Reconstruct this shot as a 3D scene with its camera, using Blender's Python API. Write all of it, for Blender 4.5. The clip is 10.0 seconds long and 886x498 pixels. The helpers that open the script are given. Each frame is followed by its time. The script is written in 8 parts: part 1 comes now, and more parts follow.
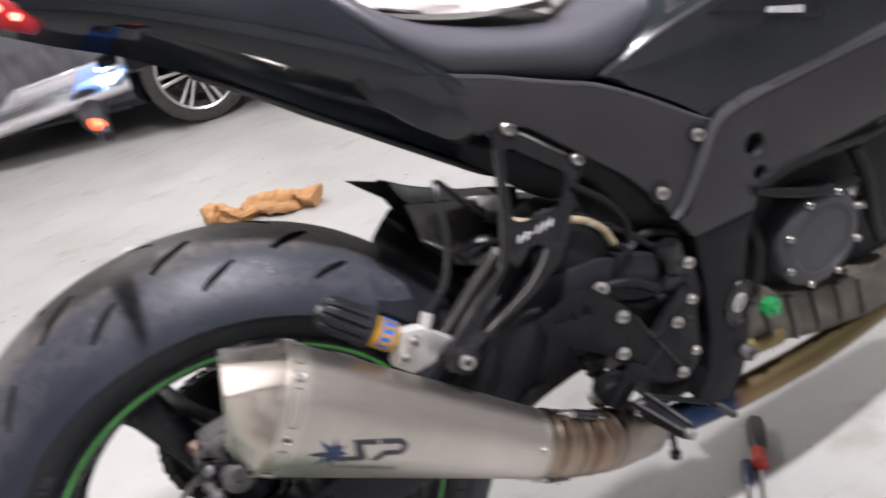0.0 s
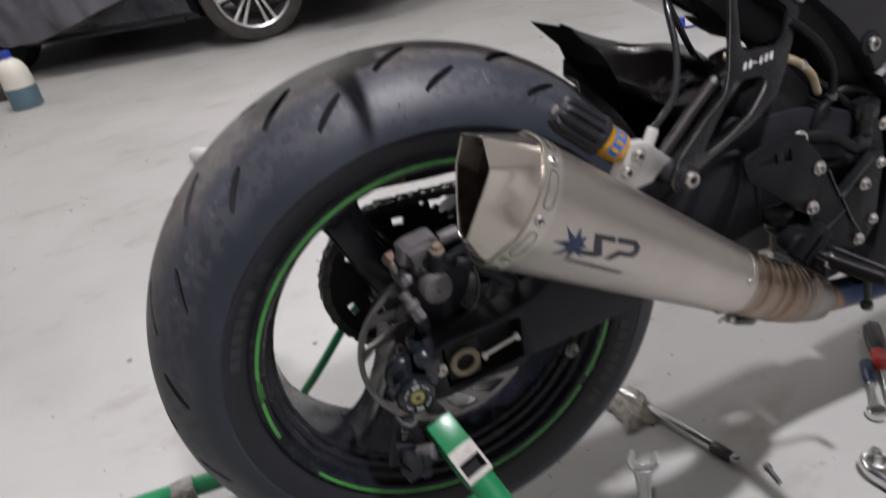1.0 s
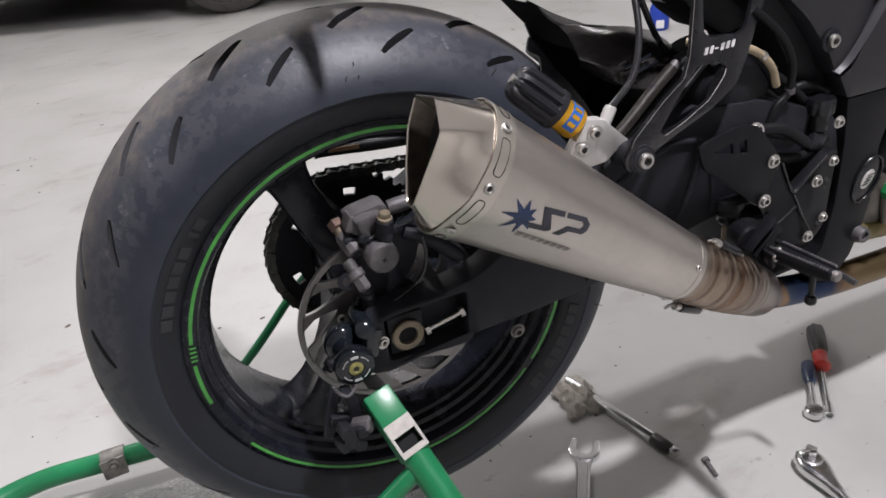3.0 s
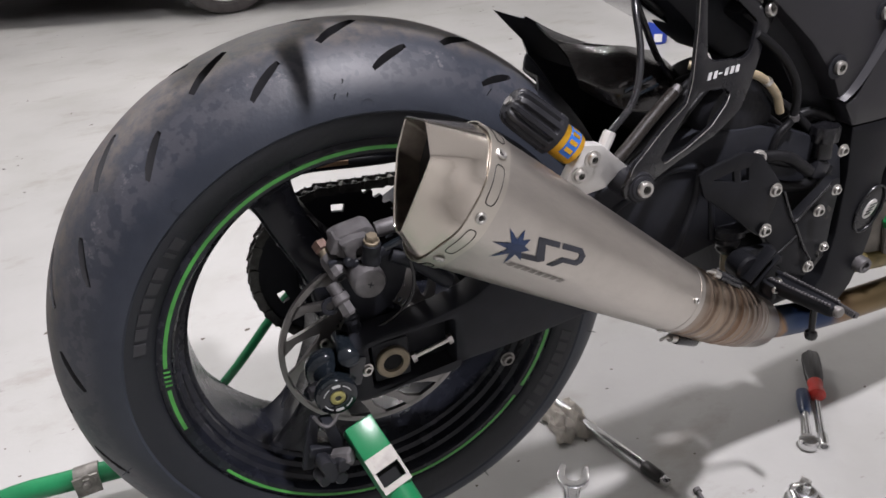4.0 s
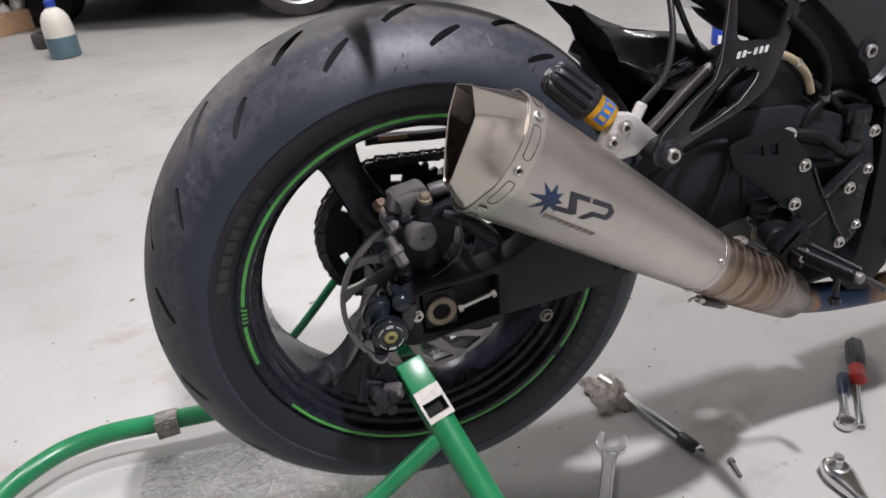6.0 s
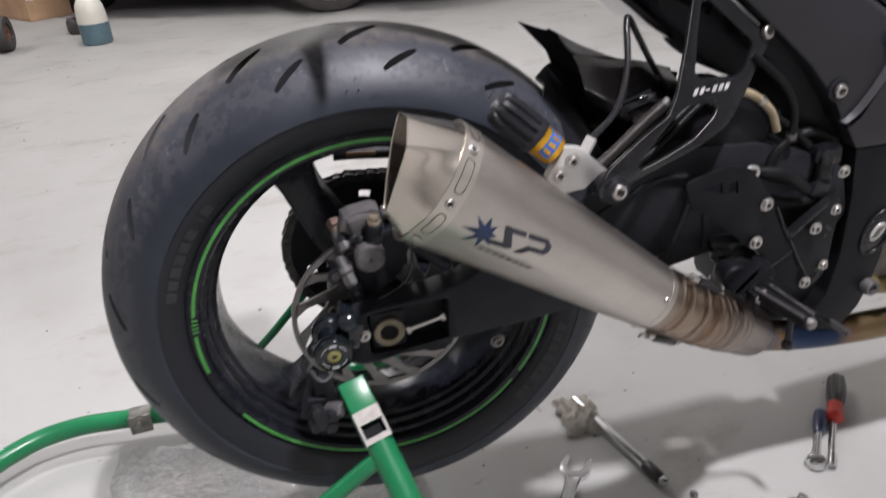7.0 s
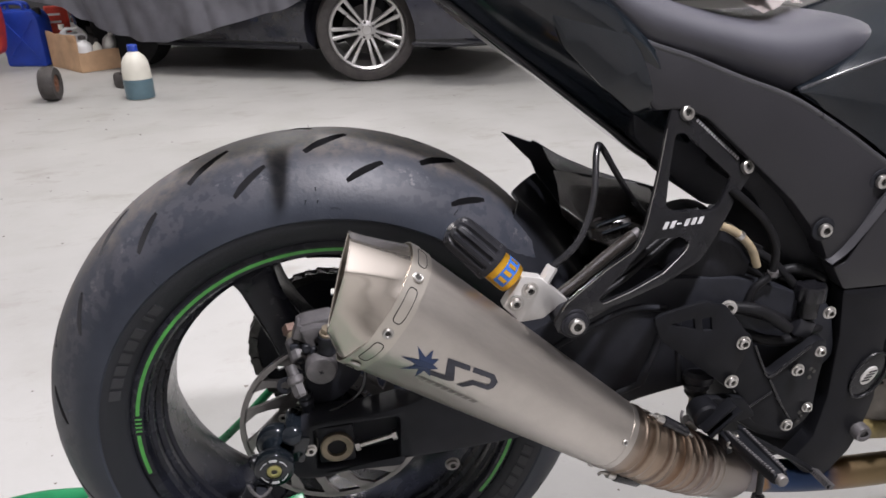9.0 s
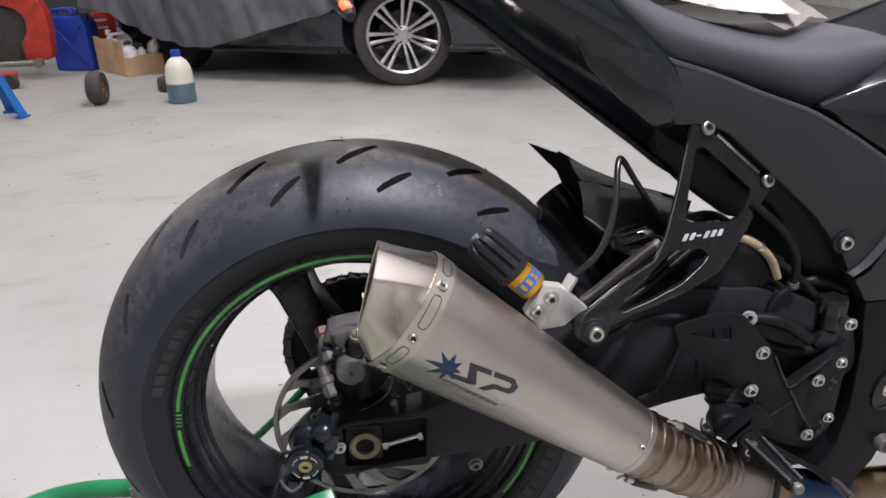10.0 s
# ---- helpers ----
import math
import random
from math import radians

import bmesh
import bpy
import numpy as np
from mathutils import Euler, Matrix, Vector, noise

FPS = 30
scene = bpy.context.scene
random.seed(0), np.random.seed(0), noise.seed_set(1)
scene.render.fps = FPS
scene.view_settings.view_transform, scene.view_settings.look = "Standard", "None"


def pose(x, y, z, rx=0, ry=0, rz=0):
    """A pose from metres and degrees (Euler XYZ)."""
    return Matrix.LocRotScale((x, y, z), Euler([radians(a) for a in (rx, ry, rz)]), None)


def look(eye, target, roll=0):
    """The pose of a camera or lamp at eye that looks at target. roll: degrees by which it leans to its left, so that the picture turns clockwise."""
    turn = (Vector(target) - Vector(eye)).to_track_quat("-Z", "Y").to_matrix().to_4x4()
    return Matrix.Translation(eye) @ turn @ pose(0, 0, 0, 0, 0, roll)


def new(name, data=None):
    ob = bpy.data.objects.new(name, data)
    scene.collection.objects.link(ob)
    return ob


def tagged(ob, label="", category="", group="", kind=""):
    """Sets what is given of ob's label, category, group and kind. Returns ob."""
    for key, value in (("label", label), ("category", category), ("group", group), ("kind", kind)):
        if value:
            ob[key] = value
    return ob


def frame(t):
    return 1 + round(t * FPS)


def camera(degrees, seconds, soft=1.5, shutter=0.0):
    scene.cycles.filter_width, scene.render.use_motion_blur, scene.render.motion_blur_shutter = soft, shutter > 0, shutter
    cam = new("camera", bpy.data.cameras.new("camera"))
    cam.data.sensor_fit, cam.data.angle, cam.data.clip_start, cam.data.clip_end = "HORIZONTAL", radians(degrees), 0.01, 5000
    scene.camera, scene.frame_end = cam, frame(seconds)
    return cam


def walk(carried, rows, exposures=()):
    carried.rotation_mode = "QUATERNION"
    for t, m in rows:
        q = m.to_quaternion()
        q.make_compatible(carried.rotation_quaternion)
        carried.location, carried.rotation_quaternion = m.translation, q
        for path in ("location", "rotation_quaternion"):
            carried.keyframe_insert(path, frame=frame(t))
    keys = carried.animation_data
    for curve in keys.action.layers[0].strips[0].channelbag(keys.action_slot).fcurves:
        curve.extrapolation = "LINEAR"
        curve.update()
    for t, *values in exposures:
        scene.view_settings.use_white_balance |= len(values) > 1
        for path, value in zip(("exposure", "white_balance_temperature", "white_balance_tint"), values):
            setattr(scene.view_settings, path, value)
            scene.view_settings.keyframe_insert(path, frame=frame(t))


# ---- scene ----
cam = camera(62.81, 10.0, 1.6, 0.5)
PATH = [
    (0, (0.0634, -0.7916, 1.0014), (0.6099, 0.9222, 0.1271), -15.16),
    (0.3, (-0.0155, -0.7395, 1.0397), (0.4538, 0.9921, 0.1557), -14.21),
    (0.5, (-0.0701, -0.7230, 1.0107), (0.3974, 1.0226, 0.1538), -13.18),
    (0.7, (-0.1410, -0.7281, 0.9686), (0.3229, 1.0053, 0.0854), -13.38),
    (1, (-0.1781, -0.7588, 0.9116), (0.3066, 0.9254, -0.0520), -11.55),
    (1.5, (-0.1889, -0.7889, 0.8849), (0.3218, 0.8578, -0.1288), -9.21),
    (2, (-0.1858, -0.7768, 0.8742), (0.3440, 0.8667, -0.1348), -7.98),
    (2.5, (-0.1782, -0.7732, 0.8770), (0.3753, 0.8680, -0.1230), -7.40),
    (4, (-0.1489, -0.7253, 0.8826), (0.4473, 0.9096, -0.1033), -4.82),
    (4.5, (-0.1488, -0.7339, 0.8713), (0.4458, 0.9144, -0.0928), -4.52),
    (5, (-0.1603, -0.7393, 0.8707), (0.4318, 0.9177, -0.0800), -4.59),
    (5.5, (-0.1671, -0.7541, 0.8719), (0.3811, 0.9279, -0.0610), -5.28),
    (5.7, (-0.1767, -0.7880, 0.8781), (0.3256, 0.9039, -0.0627), -5.67),
    (6.8, (-0.0996, -0.8448, 0.8735), (0.2624, 0.8604, -0.1068), -4.71),
    (7, (-0.0767, -0.8349, 0.8982), (0.2852, 0.8815, -0.0624), -4.15),
    (7.5, (-0.0147, -0.8243, 0.9109), (0.3498, 0.9397, 0.0418), -2.11),
    (8, (0.0128, -0.7854, 0.8905), (0.3601, 0.9899, 0.0374), -0.89),
    (8.5, (0.0088, -0.7925, 0.9274), (0.3384, 1.0027, 0.1098), -1.26),
    (9, (0.0128, -0.8020, 0.9358), (0.3129, 1.0050, 0.1328), -1.13),
    (9.5, (0.0155, -0.8198, 0.9428), (0.2557, 1.0028, 0.1552), -1.48),
    (10, (0.0187, -0.8290, 0.9542), (0.2246, 0.9944, 0.1587), -1.66),
]
walk(cam, [(t, look(eye, target, roll)) for t, eye, target, roll in PATH], [(0, 0.36), (0.3, 0.0), (0.5, -0.16), (1.0, -0.19), (2.0, -0.13), (2.5, -0.06), (4, 0.12), (5.5, 0.13), (7.0, 0.07), (8.0, 0.29), (8.5, 0.35), (9.0, 0.20), (9.5, 0.16), (10, 0.08)])

# ---- light and world ----
world = bpy.data.worlds.new("world")
scene.world = world
world.use_nodes = True
world.node_tree.nodes["Background"].inputs[0].default_value = (0.8, 0.9, 1.0, 1)
world.node_tree.nodes["Background"].inputs[1].default_value = 0.02


def area_lamp(x, y, z, sx, sy, watts, rot=0.0, colour=(1.0, 0.96, 1.025)):
    data = bpy.data.lights.new("lamp", "AREA")
    data.shape, data.size, data.size_y, data.energy, data.color = "RECTANGLE", sx, sy, watts, colour
    ob = new("lamp", data)
    ob.matrix_world = pose(x, y, z, 0, 0, rot)
    return ob


area_lamp(0.58, -0.85, 3.05, 0.10, 0.14, 110)
area_lamp(0.45, 0.72, 3.05, 0.10, 0.20, 58)
# unseen lamps added to brighten the far floor and fill shadows
for lx, ly, watts in ((-0.4, 3.4, 66), (0.3, 6.2, 36), (-3.4, 1.6, 24), (-3.4, 5.2, 45), (4.0, 1.6, 36), (4.0, 5.2, 29)):
    area_lamp(lx, ly, 3.05, 0.10, 1.2, watts, 0, (1.0, 0.955, 0.96))
# the small lamp over the number plate
area_lamp(0.028, 0.016, 0.9205, 0.014, 0.034, 0.45, 0, (0.36, 0.60, 1.0))


# ---- materials ----
def nodes_of(name):
    m = bpy.data.materials.new(name)
    m.use_nodes = True
    nt = m.node_tree
    return m, nt, nt.nodes["Principled BSDF"], nt.links.new


def ramp_of(nt, stops):
    r = nt.nodes.new("ShaderNodeValToRGB")
    while len(r.color_ramp.elements) < len(stops):
        r.color_ramp.elements.new(0.5)
    for e, (p, c) in zip(r.color_ramp.elements, stops):
        e.position, e.color = p, (*c, 1)
    return r


def noise_of(nt, scale, detail=4.0, rough=0.55, stretch=None):
    tc = nt.nodes.new("ShaderNodeTexCoord")
    n = nt.nodes.new("ShaderNodeTexNoise")
    n.inputs["Scale"].default_value, n.inputs["Detail"].default_value, n.inputs["Roughness"].default_value = scale, detail, rough
    if stretch:
        mp = nt.nodes.new("ShaderNodeMapping")
        mp.inputs["Scale"].default_value = stretch
        nt.links.new(tc.outputs["Object"], mp.inputs["Vector"])
        nt.links.new(mp.outputs["Vector"], n.inputs["Vector"])
    else:
        nt.links.new(tc.outputs["Object"], n.inputs["Vector"])
    return n


def mat(name, base, rough=0.5, metal=0.0, var=0.2, scale=14.0, rvar=0.1, bump=0.1, bscale=300.0, coat=0.0, wear=None, spec=0.5):
    """A worn surface: base colour varied at two scales, roughness varied, fine relief. wear: a second colour in sparse patches."""
    m, nt, p, link = nodes_of(name)
    big = noise_of(nt, scale, 5)
    fine = noise_of(nt, bscale, 3)
    lo, hi = [max(0, c * (1 - var)) for c in base], [min(1, c * (1 + var)) for c in base]
    r = ramp_of(nt, [(0.3, lo), (0.7, hi)])
    link(big.outputs["Fac"], r.inputs["Fac"])
    colour = r.outputs["Color"]
    if wear:
        w = noise_of(nt, scale * 2.3, 8, 0.7)
        wr = ramp_of(nt, [(wear[1], (0, 0, 0)), (min(1, wear[1] + 0.12), (1, 1, 1))])
        mx = nt.nodes.new("ShaderNodeMix")
        mx.data_type = "RGBA"
        link(w.outputs["Fac"], wr.inputs["Fac"])
        link(wr.outputs["Color"], mx.inputs["Factor"])
        link(colour, mx.inputs["A"])
        mx.inputs["B"].default_value = (*wear[0], 1)
        colour = mx.outputs["Result"]
    link(colour, p.inputs["Base Color"])
    mr = nt.nodes.new("ShaderNodeMapRange")
    mr.inputs["To Min"].default_value, mr.inputs["To Max"].default_value = max(0.02, rough - rvar), min(1, rough + rvar)
    link(big.outputs["Fac"], mr.inputs["Value"])
    link(mr.outputs["Result"], p.inputs["Roughness"])
    p.inputs["Metallic"].default_value = metal
    p.inputs["Specular IOR Level"].default_value = spec
    p.inputs["Coat Weight"].default_value = coat
    p.inputs["Coat Roughness"].default_value = 0.05
    if bump:
        b = nt.nodes.new("ShaderNodeBump")
        b.inputs["Strength"].default_value, b.inputs["Distance"].default_value = bump, 0.001
        link(fine.outputs["Fac"], b.inputs["Height"])
        link(b.outputs["Normal"], p.inputs["Normal"])
    return m


def glow(name, colour, strength):
    m, nt, p, link = nodes_of(name)
    p.inputs["Base Color"].default_value = (*colour, 1)
    p.inputs["Emission Color"].default_value = (*colour, 1)
    p.inputs["Emission Strength"].default_value = strength
    return m


def floor_material():
    """Grey painted concrete: cloudy tone, dark rubber scuffs, dust and dirt specks."""
    m, nt, p, link = nodes_of("painted_concrete")
    cloud = noise_of(nt, 1.3, 6, 0.6)
    base = ramp_of(nt, [(0.3, (0.328, 0.325, 0.311)), (0.7, (0.386, 0.382, 0.367))])
    link(cloud.outputs["Fac"], base.inputs["Fac"])
    scuff = noise_of(nt, 3.0, 6, 0.68, (1.0, 1.8, 1.0))
    sr = ramp_of(nt, [(0.562, (0, 0, 0)), (0.635, (0.36, 0.36, 0.36)), (0.74, (0.8, 0.8, 0.8))])
    link(scuff.outputs["Fac"], sr.inputs["Fac"])
    speck = noise_of(nt, 11, 6, 0.70, (1.0, 2.0, 1.0))
    kr = ramp_of(nt, [(0.645, (0, 0, 0)), (0.715, (0.55, 0.55, 0.55))])
    link(speck.outputs["Fac"], kr.inputs["Fac"])
    one = nt.nodes.new("ShaderNodeMix")
    one.data_type = "RGBA"
    link(sr.outputs["Color"], one.inputs["Factor"])
    link(base.outputs["Color"], one.inputs["A"])
    one.inputs["B"].default_value = (0.25, 0.232, 0.205, 1)
    two = nt.nodes.new("ShaderNodeMix")
    two.data_type = "RGBA"
    link(kr.outputs["Color"], two.inputs["Factor"])
    link(one.outputs["Result"], two.inputs["A"])
    two.inputs["B"].default_value = (0.15, 0.13, 0.11, 1)
    dust = noise_of(nt, 2.6, 8, 0.62)
    dr = ramp_of(nt, [(0.34, (0.94, 0.94, 0.92)), (0.50, (1, 1, 1)), (0.68, (1.02, 1.02, 1.02))])
    link(dust.outputs["Fac"], dr.inputs["Fac"])
    three = nt.nodes.new("ShaderNodeMix")
    three.data_type, three.blend_type = "RGBA", "MULTIPLY"
    three.inputs["Factor"].default_value = 1.0
    link(two.outputs["Result"], three.inputs["A"])
    link(dr.outputs["Color"], three.inputs["B"])
    link(three.outputs["Result"], p.inputs["Base Color"])
    mr = nt.nodes.new("ShaderNodeMapRange")
    mr.inputs["To Min"].default_value, mr.inputs["To Max"].default_value = 0.38, 0.62
    link(cloud.outputs["Fac"], mr.inputs["Value"])
    link(mr.outputs["Result"], p.inputs["Roughness"])
    grit = noise_of(nt, 120, 4)
    b = nt.nodes.new("ShaderNodeBump")
    b.inputs["Strength"].default_value, b.inputs["Distance"].default_value = 0.25, 0.001
    link(grit.outputs["Fac"], b.inputs["Height"])
    link(b.outputs["Normal"], p.inputs["Normal"])
    return m


def brushed_material(name, base, rough, stretch, metal=1.0, uneven=1.0):
    """Brushed metal: fine scratches along one direction."""
    m, nt, p, link = nodes_of(name)
    n = noise_of(nt, 60, 6, 0.7, stretch)
    cloud = noise_of(nt, 9, 4)
    r = ramp_of(nt, [(0.35, [c * (1 - 0.14 * uneven) for c in base]), (0.65, [min(1, c * (1 + 0.1 * uneven)) for c in base])])
    add = nt.nodes.new("ShaderNodeMath")
    add.operation = "ADD"
    half = nt.nodes.new("ShaderNodeMath")
    half.operation = "MULTIPLY"
    half.inputs[1].default_value = 0.5
    link(n.outputs["Fac"], add.inputs[0])
    link(cloud.outputs["Fac"], add.inputs[1])
    link(add.outputs[0], half.inputs[0])
    link(half.outputs[0], r.inputs["Fac"])
    link(r.outputs["Color"], p.inputs["Base Color"])
    mr = nt.nodes.new("ShaderNodeMapRange")
    mr.inputs["To Min"].default_value, mr.inputs["To Max"].default_value = rough - 0.08 * uneven, rough + 0.1 * uneven
    link(half.outputs[0], mr.inputs["Value"])
    link(mr.outputs["Result"], p.inputs["Roughness"])
    p.inputs["Metallic"].default_value = metal
    b = nt.nodes.new("ShaderNodeBump")
    b.inputs["Strength"].default_value, b.inputs["Distance"].default_value = 0.12 * uneven, 0.0006
    link(n.outputs["Fac"], b.inputs["Height"])
    link(b.outputs["Normal"], p.inputs["Normal"])
    return m


def heat_material(name, way, lo, hi, stops, rough=0.32, cloud=0.07):
    """Titanium tinted by heat along one direction, with cloudy patches."""
    m, nt, p, link = nodes_of(name)
    tc = nt.nodes.new("ShaderNodeTexCoord")
    dot = nt.nodes.new("ShaderNodeVectorMath")
    dot.operation = "DOT_PRODUCT"
    dot.inputs[1].default_value = way
    link(tc.outputs["Object"], dot.inputs[0])
    mr = nt.nodes.new("ShaderNodeMapRange")
    mr.inputs["From Min"].default_value, mr.inputs["From Max"].default_value = lo, hi
    link(dot.outputs["Value"], mr.inputs["Value"])
    n = noise_of(nt, 40, 5, 0.6)
    ad = nt.nodes.new("ShaderNodeMath")
    ad.operation = "MULTIPLY_ADD"
    ad.inputs[1].default_value = cloud
    link(n.outputs["Fac"], ad.inputs[0])
    link(mr.outputs["Result"], ad.inputs[2])
    sb = nt.nodes.new("ShaderNodeMath")
    sb.operation = "SUBTRACT"
    sb.inputs[1].default_value = cloud / 2
    link(ad.outputs[0], sb.inputs[0])
    r = ramp_of(nt, stops)
    link(sb.outputs[0], r.inputs["Fac"])
    link(r.outputs["Color"], p.inputs["Base Color"])
    p.inputs["Metallic"].default_value = 1.0
    p.inputs["Roughness"].default_value = rough
    return m


def rubber_material():
    """Worn race rubber: brown dusty crown, blue-grey shoulders, blotched and scuffed bands where the tread ends."""
    m, nt, p, link = nodes_of("tyre_rubber")

    def maths(op, a, b=0.0):
        n = nt.nodes.new("ShaderNodeMath")
        n.operation = op
        for k, v in ((0, a), (1, b)):
            if isinstance(v, float):
                n.inputs[k].default_value = v
            else:
                link(v, n.inputs[k])
        return n.outputs[0]

    def ramp(value, lo, hi):
        n = nt.nodes.new("ShaderNodeMapRange")
        n.interpolation_type = "SMOOTHSTEP"
        n.inputs["From Min"].default_value, n.inputs["From Max"].default_value = lo, hi
        link(value, n.inputs["Value"])
        return n.outputs["Result"]

    def blend(fac, a, b):
        n = nt.nodes.new("ShaderNodeMix")
        n.data_type = "RGBA"
        link(fac, n.inputs["Factor"])
        for key, v in (("A", a), ("B", b)):
            if isinstance(v, tuple):
                n.inputs[key].default_value = (*v, 1)
            else:
                link(v, n.inputs[key])
        return n.outputs["Result"]

    tc, sep = nt.nodes.new("ShaderNodeTexCoord"), nt.nodes.new("ShaderNodeSeparateXYZ")
    link(tc.outputs["Object"], sep.inputs[0])
    across = maths("ABSOLUTE", sep.outputs["Y"])
    cloud, fine = noise_of(nt, 16, 5, 0.6).outputs["Fac"], noise_of(nt, 90, 5, 0.65).outputs["Fac"]
    base = blend(ramp(cloud, 0.32, 0.70), (0.0185, 0.0230, 0.0335), (0.0285, 0.0335, 0.0460))
    # brown dust on the crown, ragged at its edge
    edge = maths("ADD", across, maths("MULTIPLY", maths("SUBTRACT", cloud, 0.5), 0.05))
    crown = maths("MULTIPLY", ramp(edge, 0.066, 0.034), ramp(fine, 0.25, 0.65))
    base = blend(maths("MULTIPLY", crown, 0.85), base, (0.112, 0.097, 0.085))
    # pale bloom on the shoulder with darker lobed blotches in it
    band = maths("MULTIPLY", ramp(across, 0.050, 0.064), ramp(across, 0.094, 0.080))
    bloom = maths("MULTIPLY", band, ramp(noise_of(nt, 5, 2, 0.5).outputs["Fac"], 0.36, 0.52))
    blot = ramp(noise_of(nt, 75, 2.0, 0.5).outputs["Fac"], 0.44, 0.52)
    base = blend(maths("MULTIPLY", bloom, maths("ADD", maths("MULTIPLY", blot, 0.24), 0.10)), base, (0.098, 0.094, 0.104))
    # scuffs along the end of the tread
    far = maths("ABSOLUTE", maths("SUBTRACT", across, 0.068))
    scuff = maths("MULTIPLY", ramp(far, 0.012, 0.003), ramp(noise_of(nt, 120, 6, 0.7).outputs["Fac"], 0.54, 0.64))
    scuff = maths("MULTIPLY", scuff, ramp(noise_of(nt, 11, 2, 0.5).outputs["Fac"], 0.48, 0.60))
    base = blend(maths("MULTIPLY", scuff, 0.7), base, (0.150, 0.146, 0.150))
    # darker black sidewall inside the shoulder
    up = maths("SUBTRACT", sep.outputs["Z"], 0.408)
    away = maths("SQRT", maths("ADD", maths("MULTIPLY", sep.outputs["X"], sep.outputs["X"]), maths("MULTIPLY", up, up)))
    base = blend(ramp(away, 0.2585, 0.2570), base, (0.0105, 0.0120, 0.0160))
    link(base, p.inputs["Base Color"])
    p.inputs["Specular IOR Level"].default_value = 0.40
    rough = maths("ADD", maths("MULTIPLY", cloud, 0.22), maths("ADD", maths("MULTIPLY", crown, 0.12), 0.38))
    link(rough, p.inputs["Roughness"])
    bp = nt.nodes.new("ShaderNodeBump")
    bp.inputs["Strength"].default_value, bp.inputs["Distance"].default_value = 0.25, 0.001
    link(noise_of(nt, 260, 4).outputs["Fac"], bp.inputs["Height"])
    link(bp.outputs["Normal"], p.inputs["Normal"])
    return m


M_FLOOR = floor_material()
M_WALLDARK = mat("dark_wall_paint", (0.07, 0.07, 0.075), 0.7, scale=2, var=0.2, bscale=60)
M_WALL = mat("wall_paint", (0.76, 0.75, 0.74), 0.8, scale=2, var=0.12, bscale=60)
M_CEIL = mat("ceiling_paint", (0.80, 0.80, 0.80), 0.9, scale=2, var=0.1, bscale=60)
M_RUBBER = rubber_material()
# undusted groove rubber, darkened further to paint the shade in the cuts
M_GROOVE = mat("shaded_groove_rubber", (0.014, 0.014, 0.016), 0.6, var=0.2, spec=0.25)
M_SIDEWALL = mat("sidewall_print", (0.028, 0.028, 0.032), 0.6, var=0.2)
M_WHEEL = mat("black_wheel_enamel", (0.0095, 0.0105, 0.0150), 0.26, var=0.3, scale=30, rvar=0.10, bump=0.05, wear=((0.016, 0.016, 0.018), 0.74), spec=0.28)
M_TAPE = mat("green_tape", (0.06, 0.29, 0.05), 0.45, var=0.25, scale=40, wear=((0.05, 0.12, 0.05), 0.62))
M_DISC = brushed_material("brake_disc_steel", (0.23, 0.22, 0.215), 0.38, (1, 1, 1))
M_BLACK = mat("matt_black_coating", (0.0145, 0.0155, 0.0195), 0.48, var=0.3, scale=25, wear=((0.030, 0.030, 0.031), 0.70), spec=0.18)
M_CHAIN = mat("oily_chain_steel", (0.060, 0.058, 0.056), 0.36, 0.7, var=0.4, scale=120, bump=0.1)
M_PLUG = mat("gloss_black_plug", (0.008, 0.008, 0.0095), 0.26, var=0.2, scale=30, spec=0.40)
M_SATIN = mat("satin_black_anodising", (0.0082, 0.0086, 0.0104), 0.46, var=0.25, scale=25, spec=0.13)
M_GLOSS = mat("gloss_black_paint", (0.007, 0.0095, 0.0125), 0.12, var=0.3, rvar=0.05, bump=0.02, coat=0.20, spec=0.40)
M_PANEL = mat("graphite_matt_paint", (0.0165, 0.0162, 0.0190), 0.42, var=0.12, scale=8, rvar=0.06, bump=0.06, bscale=600, spec=0.42)
M_PLASTIC = mat("black_plastic", (0.0145, 0.0148, 0.0180), 0.40, var=0.25, scale=20, bump=0.15, bscale=500, spec=0.28)
# near black that paints shade: in bores, holes and below the car
M_SHADE = mat("shade_black", (0.016, 0.016, 0.017), 0.8, var=0.2, spec=0.1)
M_ENGINE = mat("black_engine_casting", (0.0108, 0.0112, 0.0138), 0.5, var=0.35, scale=18, bump=0.3, bscale=220, wear=((0.024, 0.023, 0.022), 0.68), spec=0.16)
M_GREYCAST = mat("grey_cast_aluminium", (0.20, 0.19, 0.18), 0.5, 0.6, var=0.3, scale=30, bump=0.3, bscale=250)
M_COPPER = mat("corroded_copper", (0.125, 0.082, 0.066), 0.5, 0.7, var=0.4, scale=90)
M_CALIPER = mat("dusty_caliper", (0.098, 0.093, 0.095), 0.52, 0.2, var=0.4, scale=50, bump=0.3, bscale=300)
M_TI = brushed_material("brushed_titanium", (0.50, 0.468, 0.432), 0.38, (0.6, 3, 0.6), 1.0, 0.7)
M_TICAP = brushed_material("polished_titanium", (0.60, 0.55, 0.49), 0.25, (0.4, 4, 4), 1.0, 0.08)
M_TIBAND = brushed_material("satin_titanium", (0.56, 0.525, 0.47), 0.42, (0.5, 2, 3), 1.0, 0.3)
M_INNERTI = mat("smoked_titanium", (0.19, 0.165, 0.14), 0.34, 1.0, var=0.4, scale=40)
